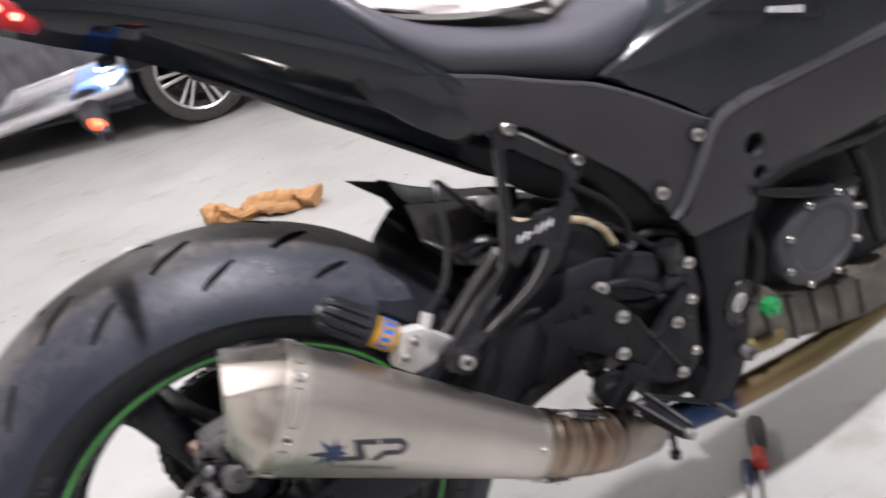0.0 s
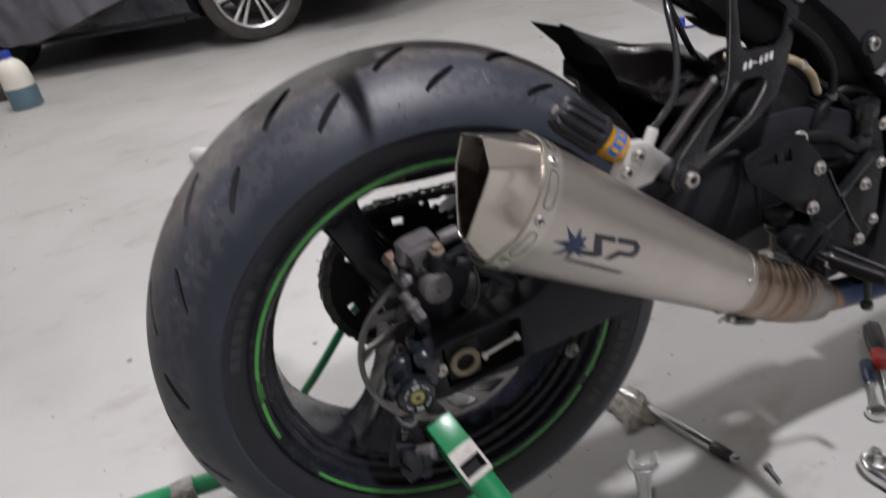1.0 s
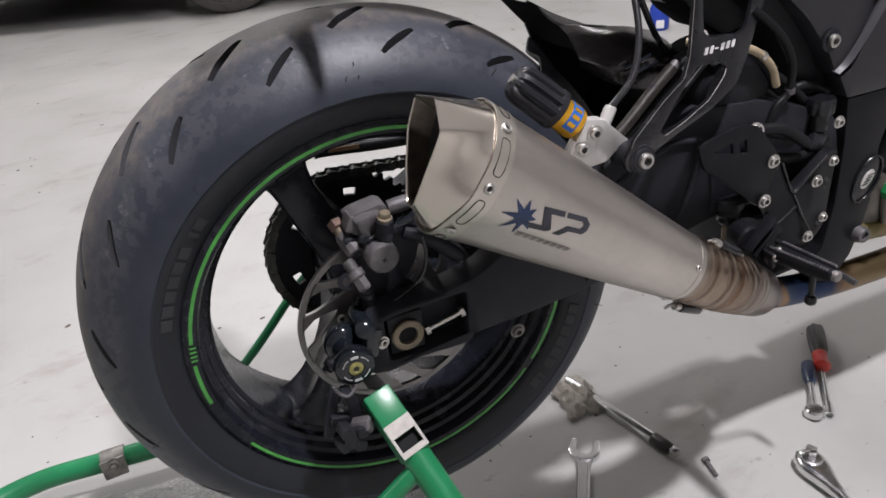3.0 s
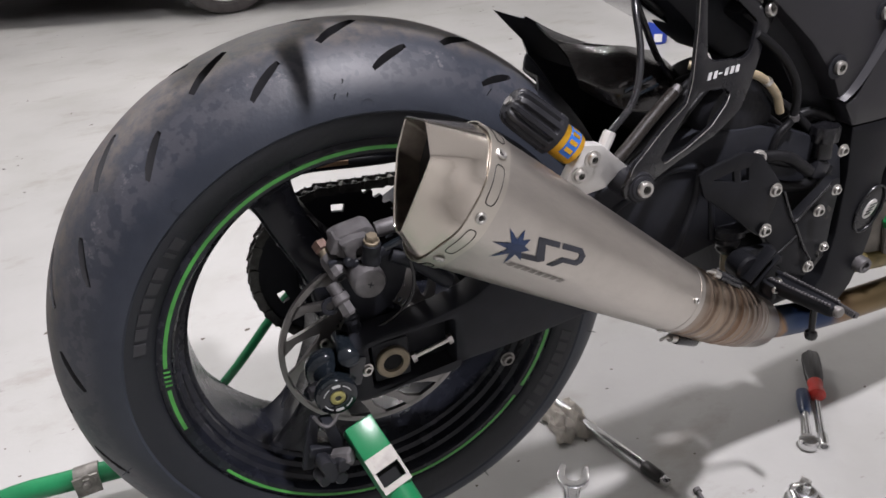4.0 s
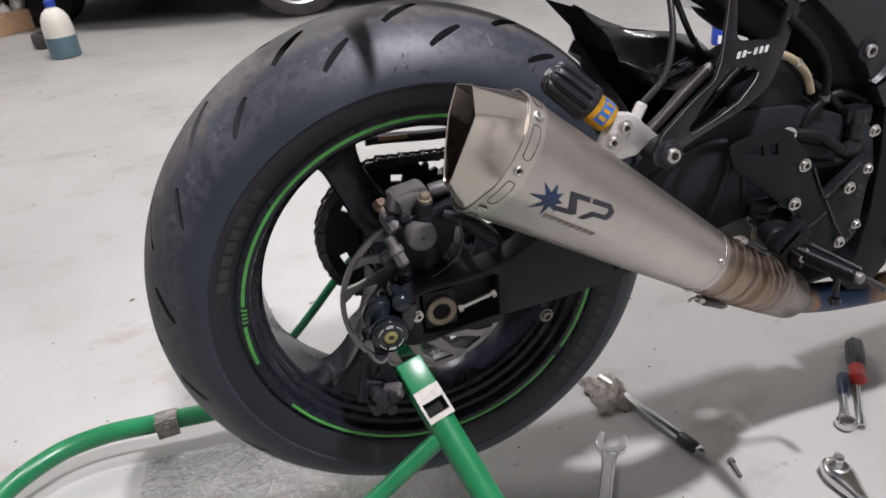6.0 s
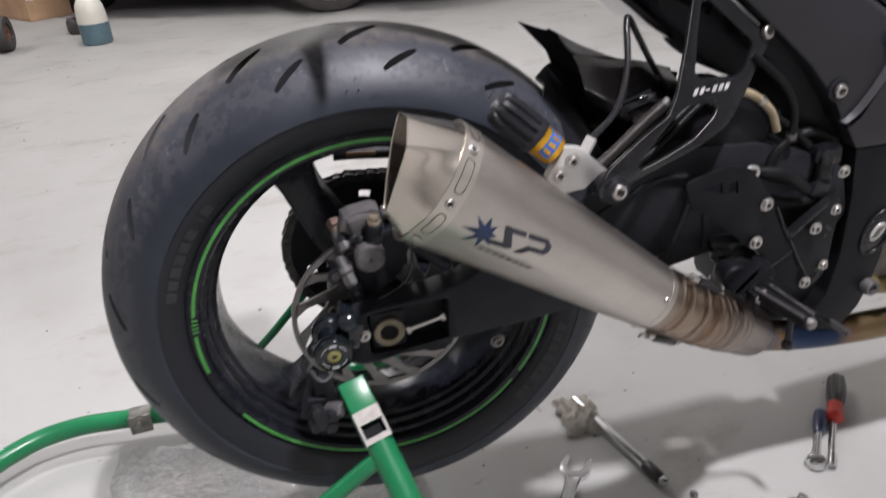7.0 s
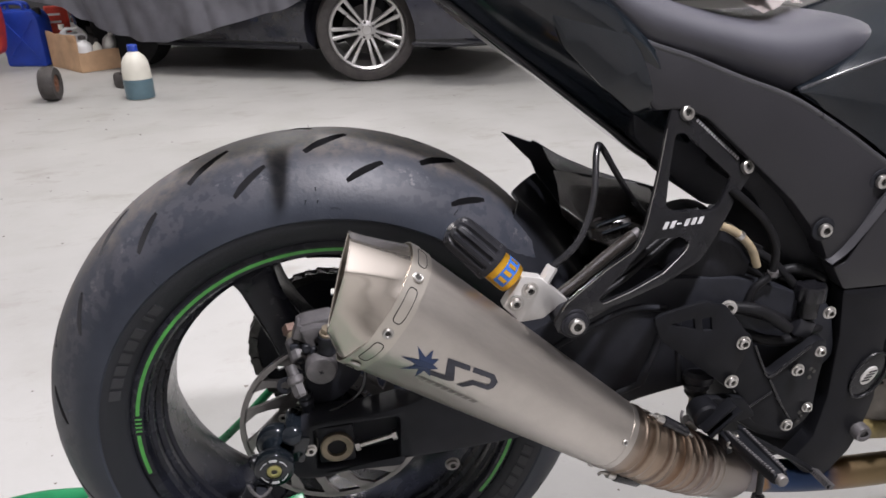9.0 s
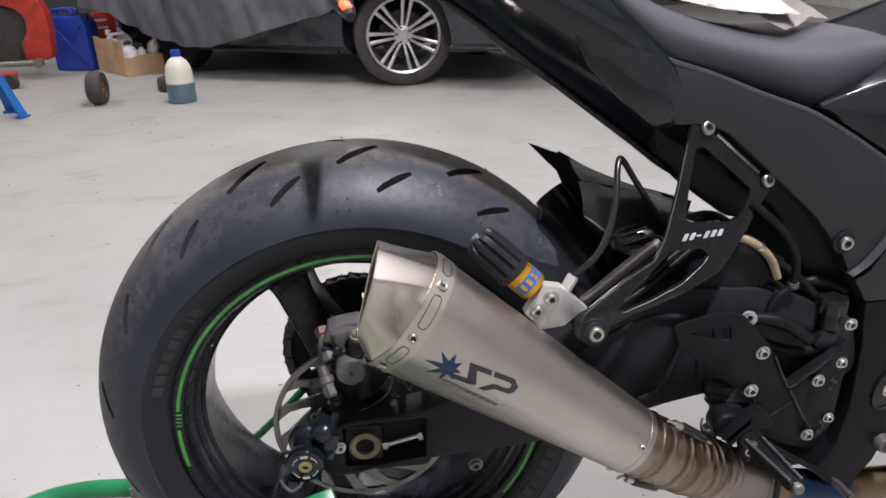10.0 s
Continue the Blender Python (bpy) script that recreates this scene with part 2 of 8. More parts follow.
M_DARKTI = mat("sooty_metal", (0.03, 0.028, 0.026), 0.6, 0.7, var=0.4, scale=40)
M_TAN = heat_material("heat_tanned_titanium", (0.81, 0.05, -0.58), -0.045, 0.185, [(0.0, (0.302, 0.264, 0.230)), (0.09, (0.244, 0.180, 0.133)), (0.11, (0.115, 0.075, 0.050)), (0.13, (0.302, 0.237, 0.181)), (0.21, (0.272, 0.209, 0.160)), (0.23, (0.101, 0.063, 0.042)), (0.25, (0.287, 0.230, 0.181)), (0.32, (0.158, 0.098, 0.063)), (0.35, (0.259, 0.194, 0.146)), (0.43, (0.244, 0.187, 0.146)), (0.45, (0.144, 0.091, 0.063)), (0.47, (0.259, 0.216, 0.181)), (0.54, (0.144, 0.104, 0.084)), (0.57, (0.259, 0.216, 0.188)), (0.70, (0.244, 0.209, 0.181)), (0.9, (0.215, 0.180, 0.160)), (1.0, (0.187, 0.158, 0.149))], 0.29, 0.04)
M_PIPE = heat_material("blued_titanium_pipe", (1, 0, 0), 0.47, 0.78, [(0.0, (0.16, 0.14, 0.13)), (0.14, (0.13, 0.12, 0.13)), (0.19, (0.26, 0.15, 0.07)), (0.22, (0.05, 0.07, 0.12)), (0.30, (0.025, 0.045, 0.10)), (0.50, (0.030, 0.045, 0.09)), (0.57, (0.20, 0.13, 0.08)), (0.66, (0.22, 0.16, 0.09)), (1.0, (0.15, 0.12, 0.06))], 0.40, 0.08)
M_STEEL = mat("zinc_bolt_steel", (0.52, 0.505, 0.48), 0.38, 1.0, var=0.15, scale=60, bump=0.05)
# dark colour painting the shade in sockets, rivet holes and drilled holes
M_SOCKET = mat("recess_shade", (0.05, 0.048, 0.045), 0.6, 0.6)
M_CHROME = mat("chrome", (0.68, 0.68, 0.68), 0.24, 1.0, var=0.08, scale=40, rvar=0.07, bump=0.03)
M_BRASS = mat("dull_brass", (0.27, 0.25, 0.09), 0.45, 0.3, var=0.2, scale=60)
M_NUT = mat("aged_axle_nut", (0.21, 0.175, 0.125), 0.5, 0.6, var=0.25, scale=60)
M_GOLD = mat("gold_anodised", (0.75, 0.40, 0.03), 0.32, 0.75, var=0.1, scale=40)
M_ALU = mat("bead_blasted_aluminium", (0.60, 0.59, 0.57), 0.45, 0.6, var=0.1, scale=30)
M_BLUE = mat("blue_print", (0.010, 0.029, 0.090), 0.5, var=0.15)
M_LABELBLUE = mat("blue_label_print", (0.02, 0.12, 0.45), 0.4, var=0.15)
M_BRAID = mat("braided_sleeve", (0.021, 0.018, 0.016), 0.36, 0.0, var=0.45, scale=260, rvar=0.1, bump=0.6, bscale=600, spec=0.22)
M_LOGO = mat("etched_dark_print", (0.030, 0.032, 0.042), 0.5, 0.2, var=0.35, scale=45)
M_LOGO2 = mat("etched_grey_print", (0.24, 0.22, 0.20), 0.45, 0.5, var=0.25, scale=45)
M_WHITE = mat("white_print", (0.72, 0.72, 0.72), 0.5, var=0.1)
M_PRINT = mat("worn_white_print", (0.45, 0.45, 0.45), 0.5, var=0.25, scale=60)
M_PRINTDIM = mat("fine_grey_print", (0.26, 0.26, 0.26), 0.5, var=0.25, scale=60)
M_SEAT = mat("seat_vinyl", (0.042, 0.042, 0.052), 0.5, var=0.15, scale=8, rvar=0.08, bump=0.25, bscale=900)
M_GREEN = mat("green_stand_enamel", (0.010, 0.160, 0.060), 0.30, var=0.25, scale=16, rvar=0.1, bump=0.1, bscale=120, wear=((0.10, 0.13, 0.09), 0.66))
M_PRIMER = mat("bare_primer_steel", (0.33, 0.315, 0.29), 0.5, 0.3, var=0.25, scale=60, wear=((0.18, 0.12, 0.07), 0.6))
M_RUST = mat("galvanised_clamp", (0.24, 0.23, 0.21), 0.5, 0.6, var=0.35, scale=70, wear=((0.20, 0.10, 0.05), 0.62))
M_HOSE = mat("rubber_hose", (0.012, 0.012, 0.014), 0.24, var=0.2, scale=40)
M_LOOM = mat("dull_black_sleeve", (0.0085, 0.0085, 0.0095), 0.42, var=0.25, scale=40, spec=0.14)
M_TANHOSE = mat("yellowed_hose", (0.29, 0.235, 0.15), 0.4, var=0.25, scale=60)
M_CARBON = mat("gloss_carbon", (0.016, 0.014, 0.014), 0.24, var=0.6, scale=120, rvar=0.08, coat=0.3)
M_CARPAINT = mat("dark_car_paint", (0.020, 0.021, 0.030), 0.22, var=0.2, rvar=0.06, coat=0.5)
M_CARRIM = mat("silver_alloy", (0.52, 0.51, 0.50), 0.3, 0.8, var=0.12, scale=12)
M_GRIT = mat("dark_grit", (0.10, 0.085, 0.07), 0.9, var=0.5, scale=80)
M_CLOTH = mat("grey_cover_fabric", (0.19, 0.188, 0.215), 0.8, var=0.2, scale=5, bump=0.4, bscale=400)
M_CARDBOARD = mat("corrugated_cardboard", (0.42, 0.27, 0.16), 0.85, var=0.18, scale=9, bump=0.2, bscale=150)
M_BLUEPLASTIC = mat("blue_polyethylene", (0.012, 0.045, 0.34), 0.42, var=0.15, scale=10, bump=0.1)
M_RED = mat("worn_red_enamel", (0.42, 0.035, 0.02), 0.45, var=0.3, scale=14, wear=((0.06, 0.035, 0.03), 0.6))
M_LIGHTBLUE = mat("blue_stand_enamel", (0.015, 0.13, 0.42), 0.4, var=0.2, scale=12)
M_MILKY = mat("milky_polyethylene", (0.62, 0.60, 0.53), 0.4, var=0.08, scale=8)
M_TEAL = mat("teal_fluid_in_plastic", (0.085, 0.145, 0.175), 0.35, var=0.15, scale=10)
M_ORANGE = mat("orange_shop_rag", (0.42, 0.225, 0.095), 0.9, var=0.3, scale=14, bump=0.4, bscale=200, wear=((0.22, 0.12, 0.05), 0.64))
M_RAG = mat("dirty_white_paper", (0.46, 0.43, 0.38), 0.9, var=0.2, scale=25, bump=0.3, bscale=200, wear=((0.20, 0.16, 0.12), 0.60))
M_PAPER = mat("printed_paper", (0.40, 0.36, 0.345), 0.6, var=0.15, scale=7, bump=0.1, wear=((0.52, 0.30, 0.14), 0.60))
M_CASTER = mat("worn_caster_rubber", (0.045, 0.04, 0.038), 0.7, var=0.3, scale=30)
M_RUSTHUB = mat("rusty_hub", (0.16, 0.07, 0.04), 0.7, 0.3, var=0.4, scale=40)
M_HANDLE = mat("dark_blue_handle", (0.03, 0.045, 0.09), 0.3, var=0.2, scale=40)
M_HANDLEBLACK = mat("black_grip", (0.018, 0.016, 0.016), 0.4, var=0.3, scale=40)
M_REDGRIP = mat("red_grip", (0.45, 0.03, 0.02), 0.35, var=0.2, scale=40)
M_CAP = mat("green_cap", (0.015, 0.20, 0.06), 0.35, var=0.15, scale=40)
# paler than the panels: the highlight on their edges put into the colour
M_LIP = mat("bevel_highlight_paint", (0.045, 0.045, 0.050), 0.30, 0.0, var=0.12, scale=12)
M_CASE = mat("dirty_tan_casting", (0.085, 0.076, 0.064), 0.5, 0.4, var=0.35, scale=30, bump=0.3, bscale=220)
M_COVER = mat("blue_grey_cover", (0.036, 0.038, 0.045), 0.42, 0.2, var=0.2, scale=20, bump=0.15)
M_OILY = mat("oily_straw_casting", (0.16, 0.125, 0.05), 0.4, 0.5, var=0.4, scale=50)
M_TAILRED = glow("red_lamp_lens", (0.26, 0.006, 0.012), 0.10)
M_DIODE = glow("red_diode", (1.0, 0.12, 0.08), 9.0)
M_AMBERRED = glow("indicator_lens_lit", (1.0, 0.10, 0.03), 2.4)
M_LED = glow("white_led", (0.75, 0.87, 1.0), 7.0)
M_CLEAR = mat("clear_acrylic_edge", (0.42, 0.42, 0.42), 0.15, var=0.1, coat=0.5)
M_PLATE = mat("number_plate_plastic", (0.27, 0.255, 0.26), 0.25, var=0.08, scale=12, coat=0.4)


def film_material():
    """Thin clear wrapping film with crumpled bubbles."""
    m, nt, p, link = nodes_of("bubble_film")
    p.inputs["Base Color"].default_value = (0.88, 0.88, 0.88, 1)
    p.inputs["Roughness"].default_value = 0.13
    p.inputs["Alpha"].default_value = 0.42
    p.inputs["Metallic"].default_value = 1.0
    n = noise_of(nt, 74, 3)
    b = nt.nodes.new("ShaderNodeBump")
    b.inputs["Strength"].default_value, b.inputs["Distance"].default_value = 1.0, 0.022
    link(n.outputs["Fac"], b.inputs["Height"])
    link(b.outputs["Normal"], p.inputs["Normal"])
    return m


M_FILM = film_material()


# ---- building helpers ----
V = Vector


def part(name, bm, material, parent=None, label="", smooth=35.0):
    """Links a bmesh, in world coordinates, as one mesh object under a thing or a part."""
    bmesh.ops.recalc_face_normals(bm, faces=bm.faces)
    me = bpy.data.meshes.new(name)
    bm.to_mesh(me)
    bm.free()
    if smooth:
        me.shade_smooth()
        me.set_sharp_from_angle(angle=radians(smooth))
    me.materials.append(material)
    ob = new(name, me)
    if parent is not None:
        ob.parent = parent
        if parent.type == "EMPTY":
            ob.matrix_parent_inverse = parent.matrix_basis.inverted()
    if label:
        ob["label"] = label
    return ob


def thing(name, loc, label, category, group="", kind=""):
    e = new(name)
    e.empty_display_size = 0.05
    e.location = loc
    return tagged(e, label, category, group, kind)


def lone(name, bm, material, label, category, kind="", smooth=35.0):
    return tagged(part(name, bm, material, None, "", smooth), label, category, "", kind)


def frame_of(axis):
    a = V(axis).normalized()
    side = a.cross(V((0, 0, 1)))
    if side.length < 1e-3:
        side = V((1, 0, 0))
    side.normalize()
    return a, side, side.cross(a).normalized()


def skin(bm, rings, closed=True, cap0=True, cap1=True, loop=False):
    """Joins rings of points into a surface."""
    vs = [[bm.verts.new(p) for p in r] for r in rings]
    n = len(rings[0])
    pairs = list(zip(vs, vs[1:])) + ([(vs[-1], vs[0])] if loop else [])
    for a, b in pairs:
        for i in range(n if closed else n - 1):
            j = (i + 1) % n
            bm.faces.new((a[i], a[j], b[j], b[i]))
    if not loop:
        if cap0:
            bm.faces.new(vs[0])
        if cap1:
            bm.faces.new(vs[-1][::-1])
    return vs


def lathe(bm, profile, origin, axis, segs=24, loop=False, caps=True, turn=0.0):
    """profile: (radius, distance along the axis)."""
    a, s, t = frame_of(axis)
    o = V(origin)
    rings = []
    for r, h in profile:
        r = max(r, 1e-4)
        rings.append([o + a * h + (s * math.cos(k) + t * math.sin(k)) * r for k in [turn + 2 * math.pi * i / segs for i in range(segs)]])
    skin(bm, rings, True, caps, caps, loop)
    return bm


def spline(pts, n=8):
    """Catmull-Rom through points."""
    p = [V(q) for q in pts]
    if len(p) < 3:
        return [p[0].lerp(p[1], i / n) for i in range(n + 1)]
    p = [2 * p[0] - p[1]] + p + [2 * p[-1] - p[-2]]
    out = []
    for i in range(1, len(p) - 2):
        for k in range(n):
            t = k / n
            a, b, c, d = p[i - 1 : i + 3]
            out.append(0.5 * ((2 * b) + (c - a) * t + (2 * a - 5 * b + 4 * c - d) * t * t + (3 * b - a - 3 * c + d) * t**3))
    out.append(p[-2])
    return out


def sweep(bm, pts, radius, segs=12, n=8, smooth=True, caps=True):
    """A tube along points. radius: a number or a function of 0..1."""
    path = spline(pts, n) if smooth else [V(q) for q in pts]
    rings, side = [], None
    for i, q in enumerate(path):
        d = (path[min(i + 1, len(path) - 1)] - path[max(i - 1, 0)]).normalized()
        if side is None:
            side = frame_of(d)[1]
        side = (side - d * side.dot(d)).normalized()
        up = d.cross(side)
        r = radius(i / (len(path) - 1)) if callable(radius) else radius
        rings.append([q + (side * math.cos(k) + up * math.sin(k)) * r for k in [2 * math.pi * j / segs for j in range(segs)]])
    skin(bm, rings, True, caps, caps)
    return bm


def block(bm, centre, size, rot=None, bevel=0.0, segs=2):
    """A box with rounded edges. rot: a matrix or Euler degrees."""
    if rot is None:
        m = Matrix.Identity(3)
    elif isinstance(rot, tuple):
        m = Euler([radians(a) for a in rot]).to_matrix()
    else:
        m = rot
    made = bmesh.ops.create_cube(bm, size=1.0)["verts"]
    for v in made:
        v.co = V(centre) + m @ V((v.co.x * size[0], v.co.y * size[1], v.co.z * size[2]))
    if bevel:
        edges = list({e for v in made for e in v.link_edges})
        bmesh.ops.bevel(bm, geom=edges, offset=bevel, segments=segs, profile=0.5, affect="EDGES")
    return bm


def plate(bm, outline, holes=(), yf=0.0, thick=0.005, bevel=0.0015):
    """A plate in the xz plane, its face at y = yf (a number or a function of x and z), thick metres deep towards +y."""
    f = yf if callable(yf) else (lambda x, z: yf)
    edges_f, edges_b = [], []
    for pts in (outline, *holes):
        a = [bm.verts.new((x, f(x, z), z)) for x, z in pts]
        b = [bm.verts.new((x, f(x, z) + thick, z)) for x, z in pts]
        n = len(pts)
        for i in range(n):
            j = (i + 1) % n
            ea, eb = bm.edges.new((a[i], a[j])), bm.edges.new((b[i], b[j]))
            edges_f.append(ea)
            edges_b.append(eb)
            bm.faces.new((a[i], a[j], b[j], b[i]))
    bmesh.ops.triangle_fill(bm, use_beauty=True, use_dissolve=False, edges=edges_f)
    bmesh.ops.triangle_fill(bm, use_beauty=True, use_dissolve=False, edges=edges_b)
    bmesh.ops.recalc_face_normals(bm, faces=bm.faces)
    if bevel:
        bmesh.ops.bevel(bm, geom=[e for e in edges_f if e.is_valid], offset=bevel, segments=2, profile=0.5, affect="EDGES")
    return bm


def rounded(pts, r=0.004, n=4):
    """Rounds the corners of a closed outline of (x, z)."""
    out = []
    k = len(pts)
    for i in range(k):
        p, a, b = V(pts[i]), V(pts[i - 1]), V(pts[(i + 1) % k])
        da, db = (a - p), (b - p)
        d = min(r, da.length * 0.4, db.length * 0.4)
        s, e = p + da.normalized() * d, p + db.normalized() * d
        for j in range(n + 1):
            t = j / n
            out.append(tuple((1 - t) ** 2 * s + 2 * t * (1 - t) * p + t * t * e))
    return out


def bolt(parent, p, axis=(0, -1, 0), r=0.008, h=0.005, material=None, name="bolt", washer=True):
    """A flat-topped socket bolt, with a washer and a dark hexagonal socket."""
    bm = bmesh.new()
    if washer:
        lathe(bm, [(r * 1.35, 0), (r * 1.35, 0.0012), (r, 0.0014)], p, axis, 20)
    lathe(bm, [(r, 0.001), (r, h * 0.6), (r * 0.94, h * 0.88), (r * 0.82, h), (r * 0.54, h), (r * 0.50, h * 0.4)], p, axis, 20)
    ob = part(name, bm, material or M_STEEL, parent)
    s = bmesh.new()
    lathe(s, [(r * 0.50, h * 0.42), (r * 0.50, h * 0.45)], p, axis, 6)
    part("socket", s, M_SOCKET, ob, "dark hexagonal socket")
    return ob


def eyelet(parent, p, axis, r):
    """A hollow blind rivet: a rolled ring round a dark hole."""
    bm = bmesh.new()
    lathe(bm, [(r * 1.02, 0), (r, r * 0.25), (r * 0.80, r * 0.42), (r * 0.58, r * 0.36), (r * 0.46, r * 0.12)], p, axis, 24, caps=False)
    ob = part("rivet", bm, M_STEEL, parent, "hollow bright rivet")
    s = bmesh.new()
    lathe(s, [(r * 0.47, r * 0.10), (r * 0.47, r * 0.13)], p, axis, 16)
    part("rivet_hole", s, M_SOCKET, ob, "dark rivet hole")
    return ob


def cut(ob, cutter_bm, material=None):
    """Takes a closed cutter away from an object's mesh; the cut faces may have a material of their own."""
    me = bpy.data.meshes.new("cutter")
    bmesh.ops.recalc_face_normals(cutter_bm, faces=cutter_bm.faces)
    cutter_bm.to_mesh(me)
    cutter_bm.free()
    c = new("cutter", me)
    md = ob.modifiers.new("cut", "BOOLEAN")
    md.operation, md.solver, md.object = "DIFFERENCE", "EXACT", c
    if material:
        me.materials.append(material)
        md.material_mode = "TRANSFER"
    bpy.context.view_layer.update()
    res = bpy.data.meshes.new_from_object(ob.evaluated_get(bpy.context.evaluated_depsgraph_get()))
    ob.modifiers.clear()
    ob.data = res
    bpy.data.objects.remove(c)
    bpy.data.meshes.remove(me)
    res.shade_smooth()
    res.set_sharp_from_angle(angle=radians(35))


def jitter(bm, amount, scale, seed=0.0):
    for v in bm.verts:
        v.co += amount * noise.noise_vector(v.co * scale + V((seed, seed, seed)))
    return bm


# ---- the garage ----
def slab(name, x0, x1, y0, y1, z0, z1, material, label, category):
    bm = bmesh.new()
    block(bm, ((x0 + x1) / 2, (y0 + y1) / 2, (z0 + z1) / 2), (x1 - x0, y1 - y0, z1 - z0))
    return lone(name, bm, material, label, category, "structure", 0)


slab("floor", -6, 6, -4, 9, -0.15, 0, M_FLOOR, "light grey painted concrete garage floor with scuffs and dirt", "floor")
slab("ceiling", -6, 6, -4, 9, 3.2, 3.35, M_CEIL, "plain grey garage ceiling above the floor", "ceiling")
slab("wall_north", -6, 6, 9, 9.2, -0.15, 3.35, M_WALLDARK, "plain dark garage wall behind the parked car", "wall")
slab("wall_south", -6, 6, -4.2, -4, -0.15, 3.35, M_WALL, "plain pale garage wall opposite the parked car", "wall")
slab("wall_west", -6.2, -6, -4.2, 9.2, -0.15, 3.35, M_WALL, "plain pale garage side wall", "wall")
slab("wall_east", 6, 6.2, -4.2, 9.2, -0.15, 3.35, M_WALL, "plain pale garage side wall", "wall")

# ---- the motorcycle: it points to +x, its rear axle over the origin ----
AX = 0.408
bike = thing("motorcycle", (0.2, 0, 0), "black sports motorcycle with titanium exhaust on a green paddock stand", "motorcycle")

# rear tyre
TYRE = [(0.0, 0.3275), (0.015, 0.3268), (0.03, 0.3247), (0.045, 0.3203), (0.06, 0.3120), (0.072, 0.3022), (0.083, 0.2905), (0.092, 0.2780), (0.0970, 0.2680), (0.0985, 0.2600)]
WALL = [(0.0970, 0.2560), (0.0955, 0.2500), (0.0930, 0.2430), (0.0885, 0.2350), (0.0850, 0.2300), (0.0790, 0.2275)]


def tread_r(y):
    y = abs(y)
    for (a, ra), (b, rb) in zip(TYRE, TYRE[1:]):
        if a <= y <= b:
            return ra + (rb - ra) * (y - a) / (b - a)
    return TYRE[-1][1]


def on_wheel(deg, r, y):
    k = radians(deg)
    return V((r * math.cos(k), y, AX + r * math.sin(k)))


half = TYRE + [(0.0968, 0.2578)] + WALL
prof = [(-y, r) for y, r in half[::-1]] + [(y, r) for y, r in half[1:]] + [(0.070, 0.232), (0.075, 0.255), (0.06, 0.29), (0, 0.305), (-0.06, 0.29), (-0.075, 0.255), (-0.070, 0.232)]
bm = bmesh.new()
lathe(bm, [(r, y) for y, r in prof], (0, 0, AX), (0, 1, 0), 200, loop=True)
tyre = part("tyre", bm, M_RUBBER, bike, "worn black road-race tyre with diagonal tread cuts", 30)


def groove(bm, d0, y0, d1, y1, width, deep=0.0045):
    """A closed cutter, teardrop wide, along a line on the tread."""
    rings = []
    n = 5
    for i in range(n + 1):
        t = i / n
        d, y = d0 + (d1 - d0) * t, y0 + (y1 - y0) * t
        w = width * (0.35 + 1.2 * math.sin(math.pi * (0.12 + 0.72 * t)) ** 1.0) * 0.5
        k = radians(d)
        r = tread_r(y)
        along = V((-math.sin(k) * (d1 - d0) * math.pi / 180 * r, y1 - y0, math.cos(k) * (d1 - d0) * math.pi / 180 * r)).normalized()
        out = V((math.cos(k), 0, math.sin(k)))
        side = along.cross(out).normalized()
        c = on_wheel(d, r, y)
        rings.append([c + side * w + out * 0.012, c - side * w + out * 0.012, c - side * w * 0.6 - out * deep, c + side * w * 0.6 - out * deep])
    skin(bm, rings)


cutter = bmesh.new()
for k in range(16):
    base = 22.5 * k + 1.4
    for s in (1, -1):
        o = base if s > 0 else base + 6.5
        groove(cutter, o, -0.049 * s, o - 8.0, -0.012 * s, 0.0096, 0.0075)
        groove(cutter, o + 14.6, -0.079 * s, o + 7.6, -0.059 * s, 0.0060, 0.0060)
cut(tyre, cutter, M_GROOVE)

# raised print on the sidewall, as plain bars
for a0 in (134, 314):
    for i in range(8):
        bm = bmesh.new()
        w = 1.1 if i == 1 else 2.9
        d = a0 + i * 3.9
        rings = []
        for dd in (d, d + w):
            rings.append([on_wheel(dd, r, y) for r, y in ((0.2385, -0.0900), (0.2495, -0.0950), (0.2495, -0.0966), (0.2385, -0.0916))])
        skin(bm, rings)
        part("sidewall_print", bm, M_SIDEWALL, tyre, "raised black bar moulded on the sidewall")
for d, r in ((86, 0.2660), (128, 0.2660)):
    bm = bmesh.new()
    c = on_wheel(d, r, -0.0972)
    lathe(bm, [(0.0059, 0), (0.0064, 0), (0.0064, 0.0004), (0.0059, 0.0004)], c, (0, -1, 0.25), 24, loop=True)
    part("moulded_ring", bm, M_RUBBER, tyre)
bm = bmesh.new()
random.seed(5)
for i in range(22):
    d = random.uniform(0, 360)
    y = random.choice((-0.0925, -0.085, 0.02, 0.06))
    r = tread_r(y)
    c = on_wheel(d, r - 0.001, y)
    o = (on_wheel(d, 1, 0) - V((0, 0, AX))).normalized() + V((random.uniform(-.3, .3), -0.5 if y < 0 else 0.5, 0))
    sweep(bm, [c, c + o * random.uniform(0.004, 0.009)], 0.0005, 5, 2)
tagged(part("rubber_whisker", bm, M_RUBBER, tyre, "thin moulding whiskers"), kind="stuff")

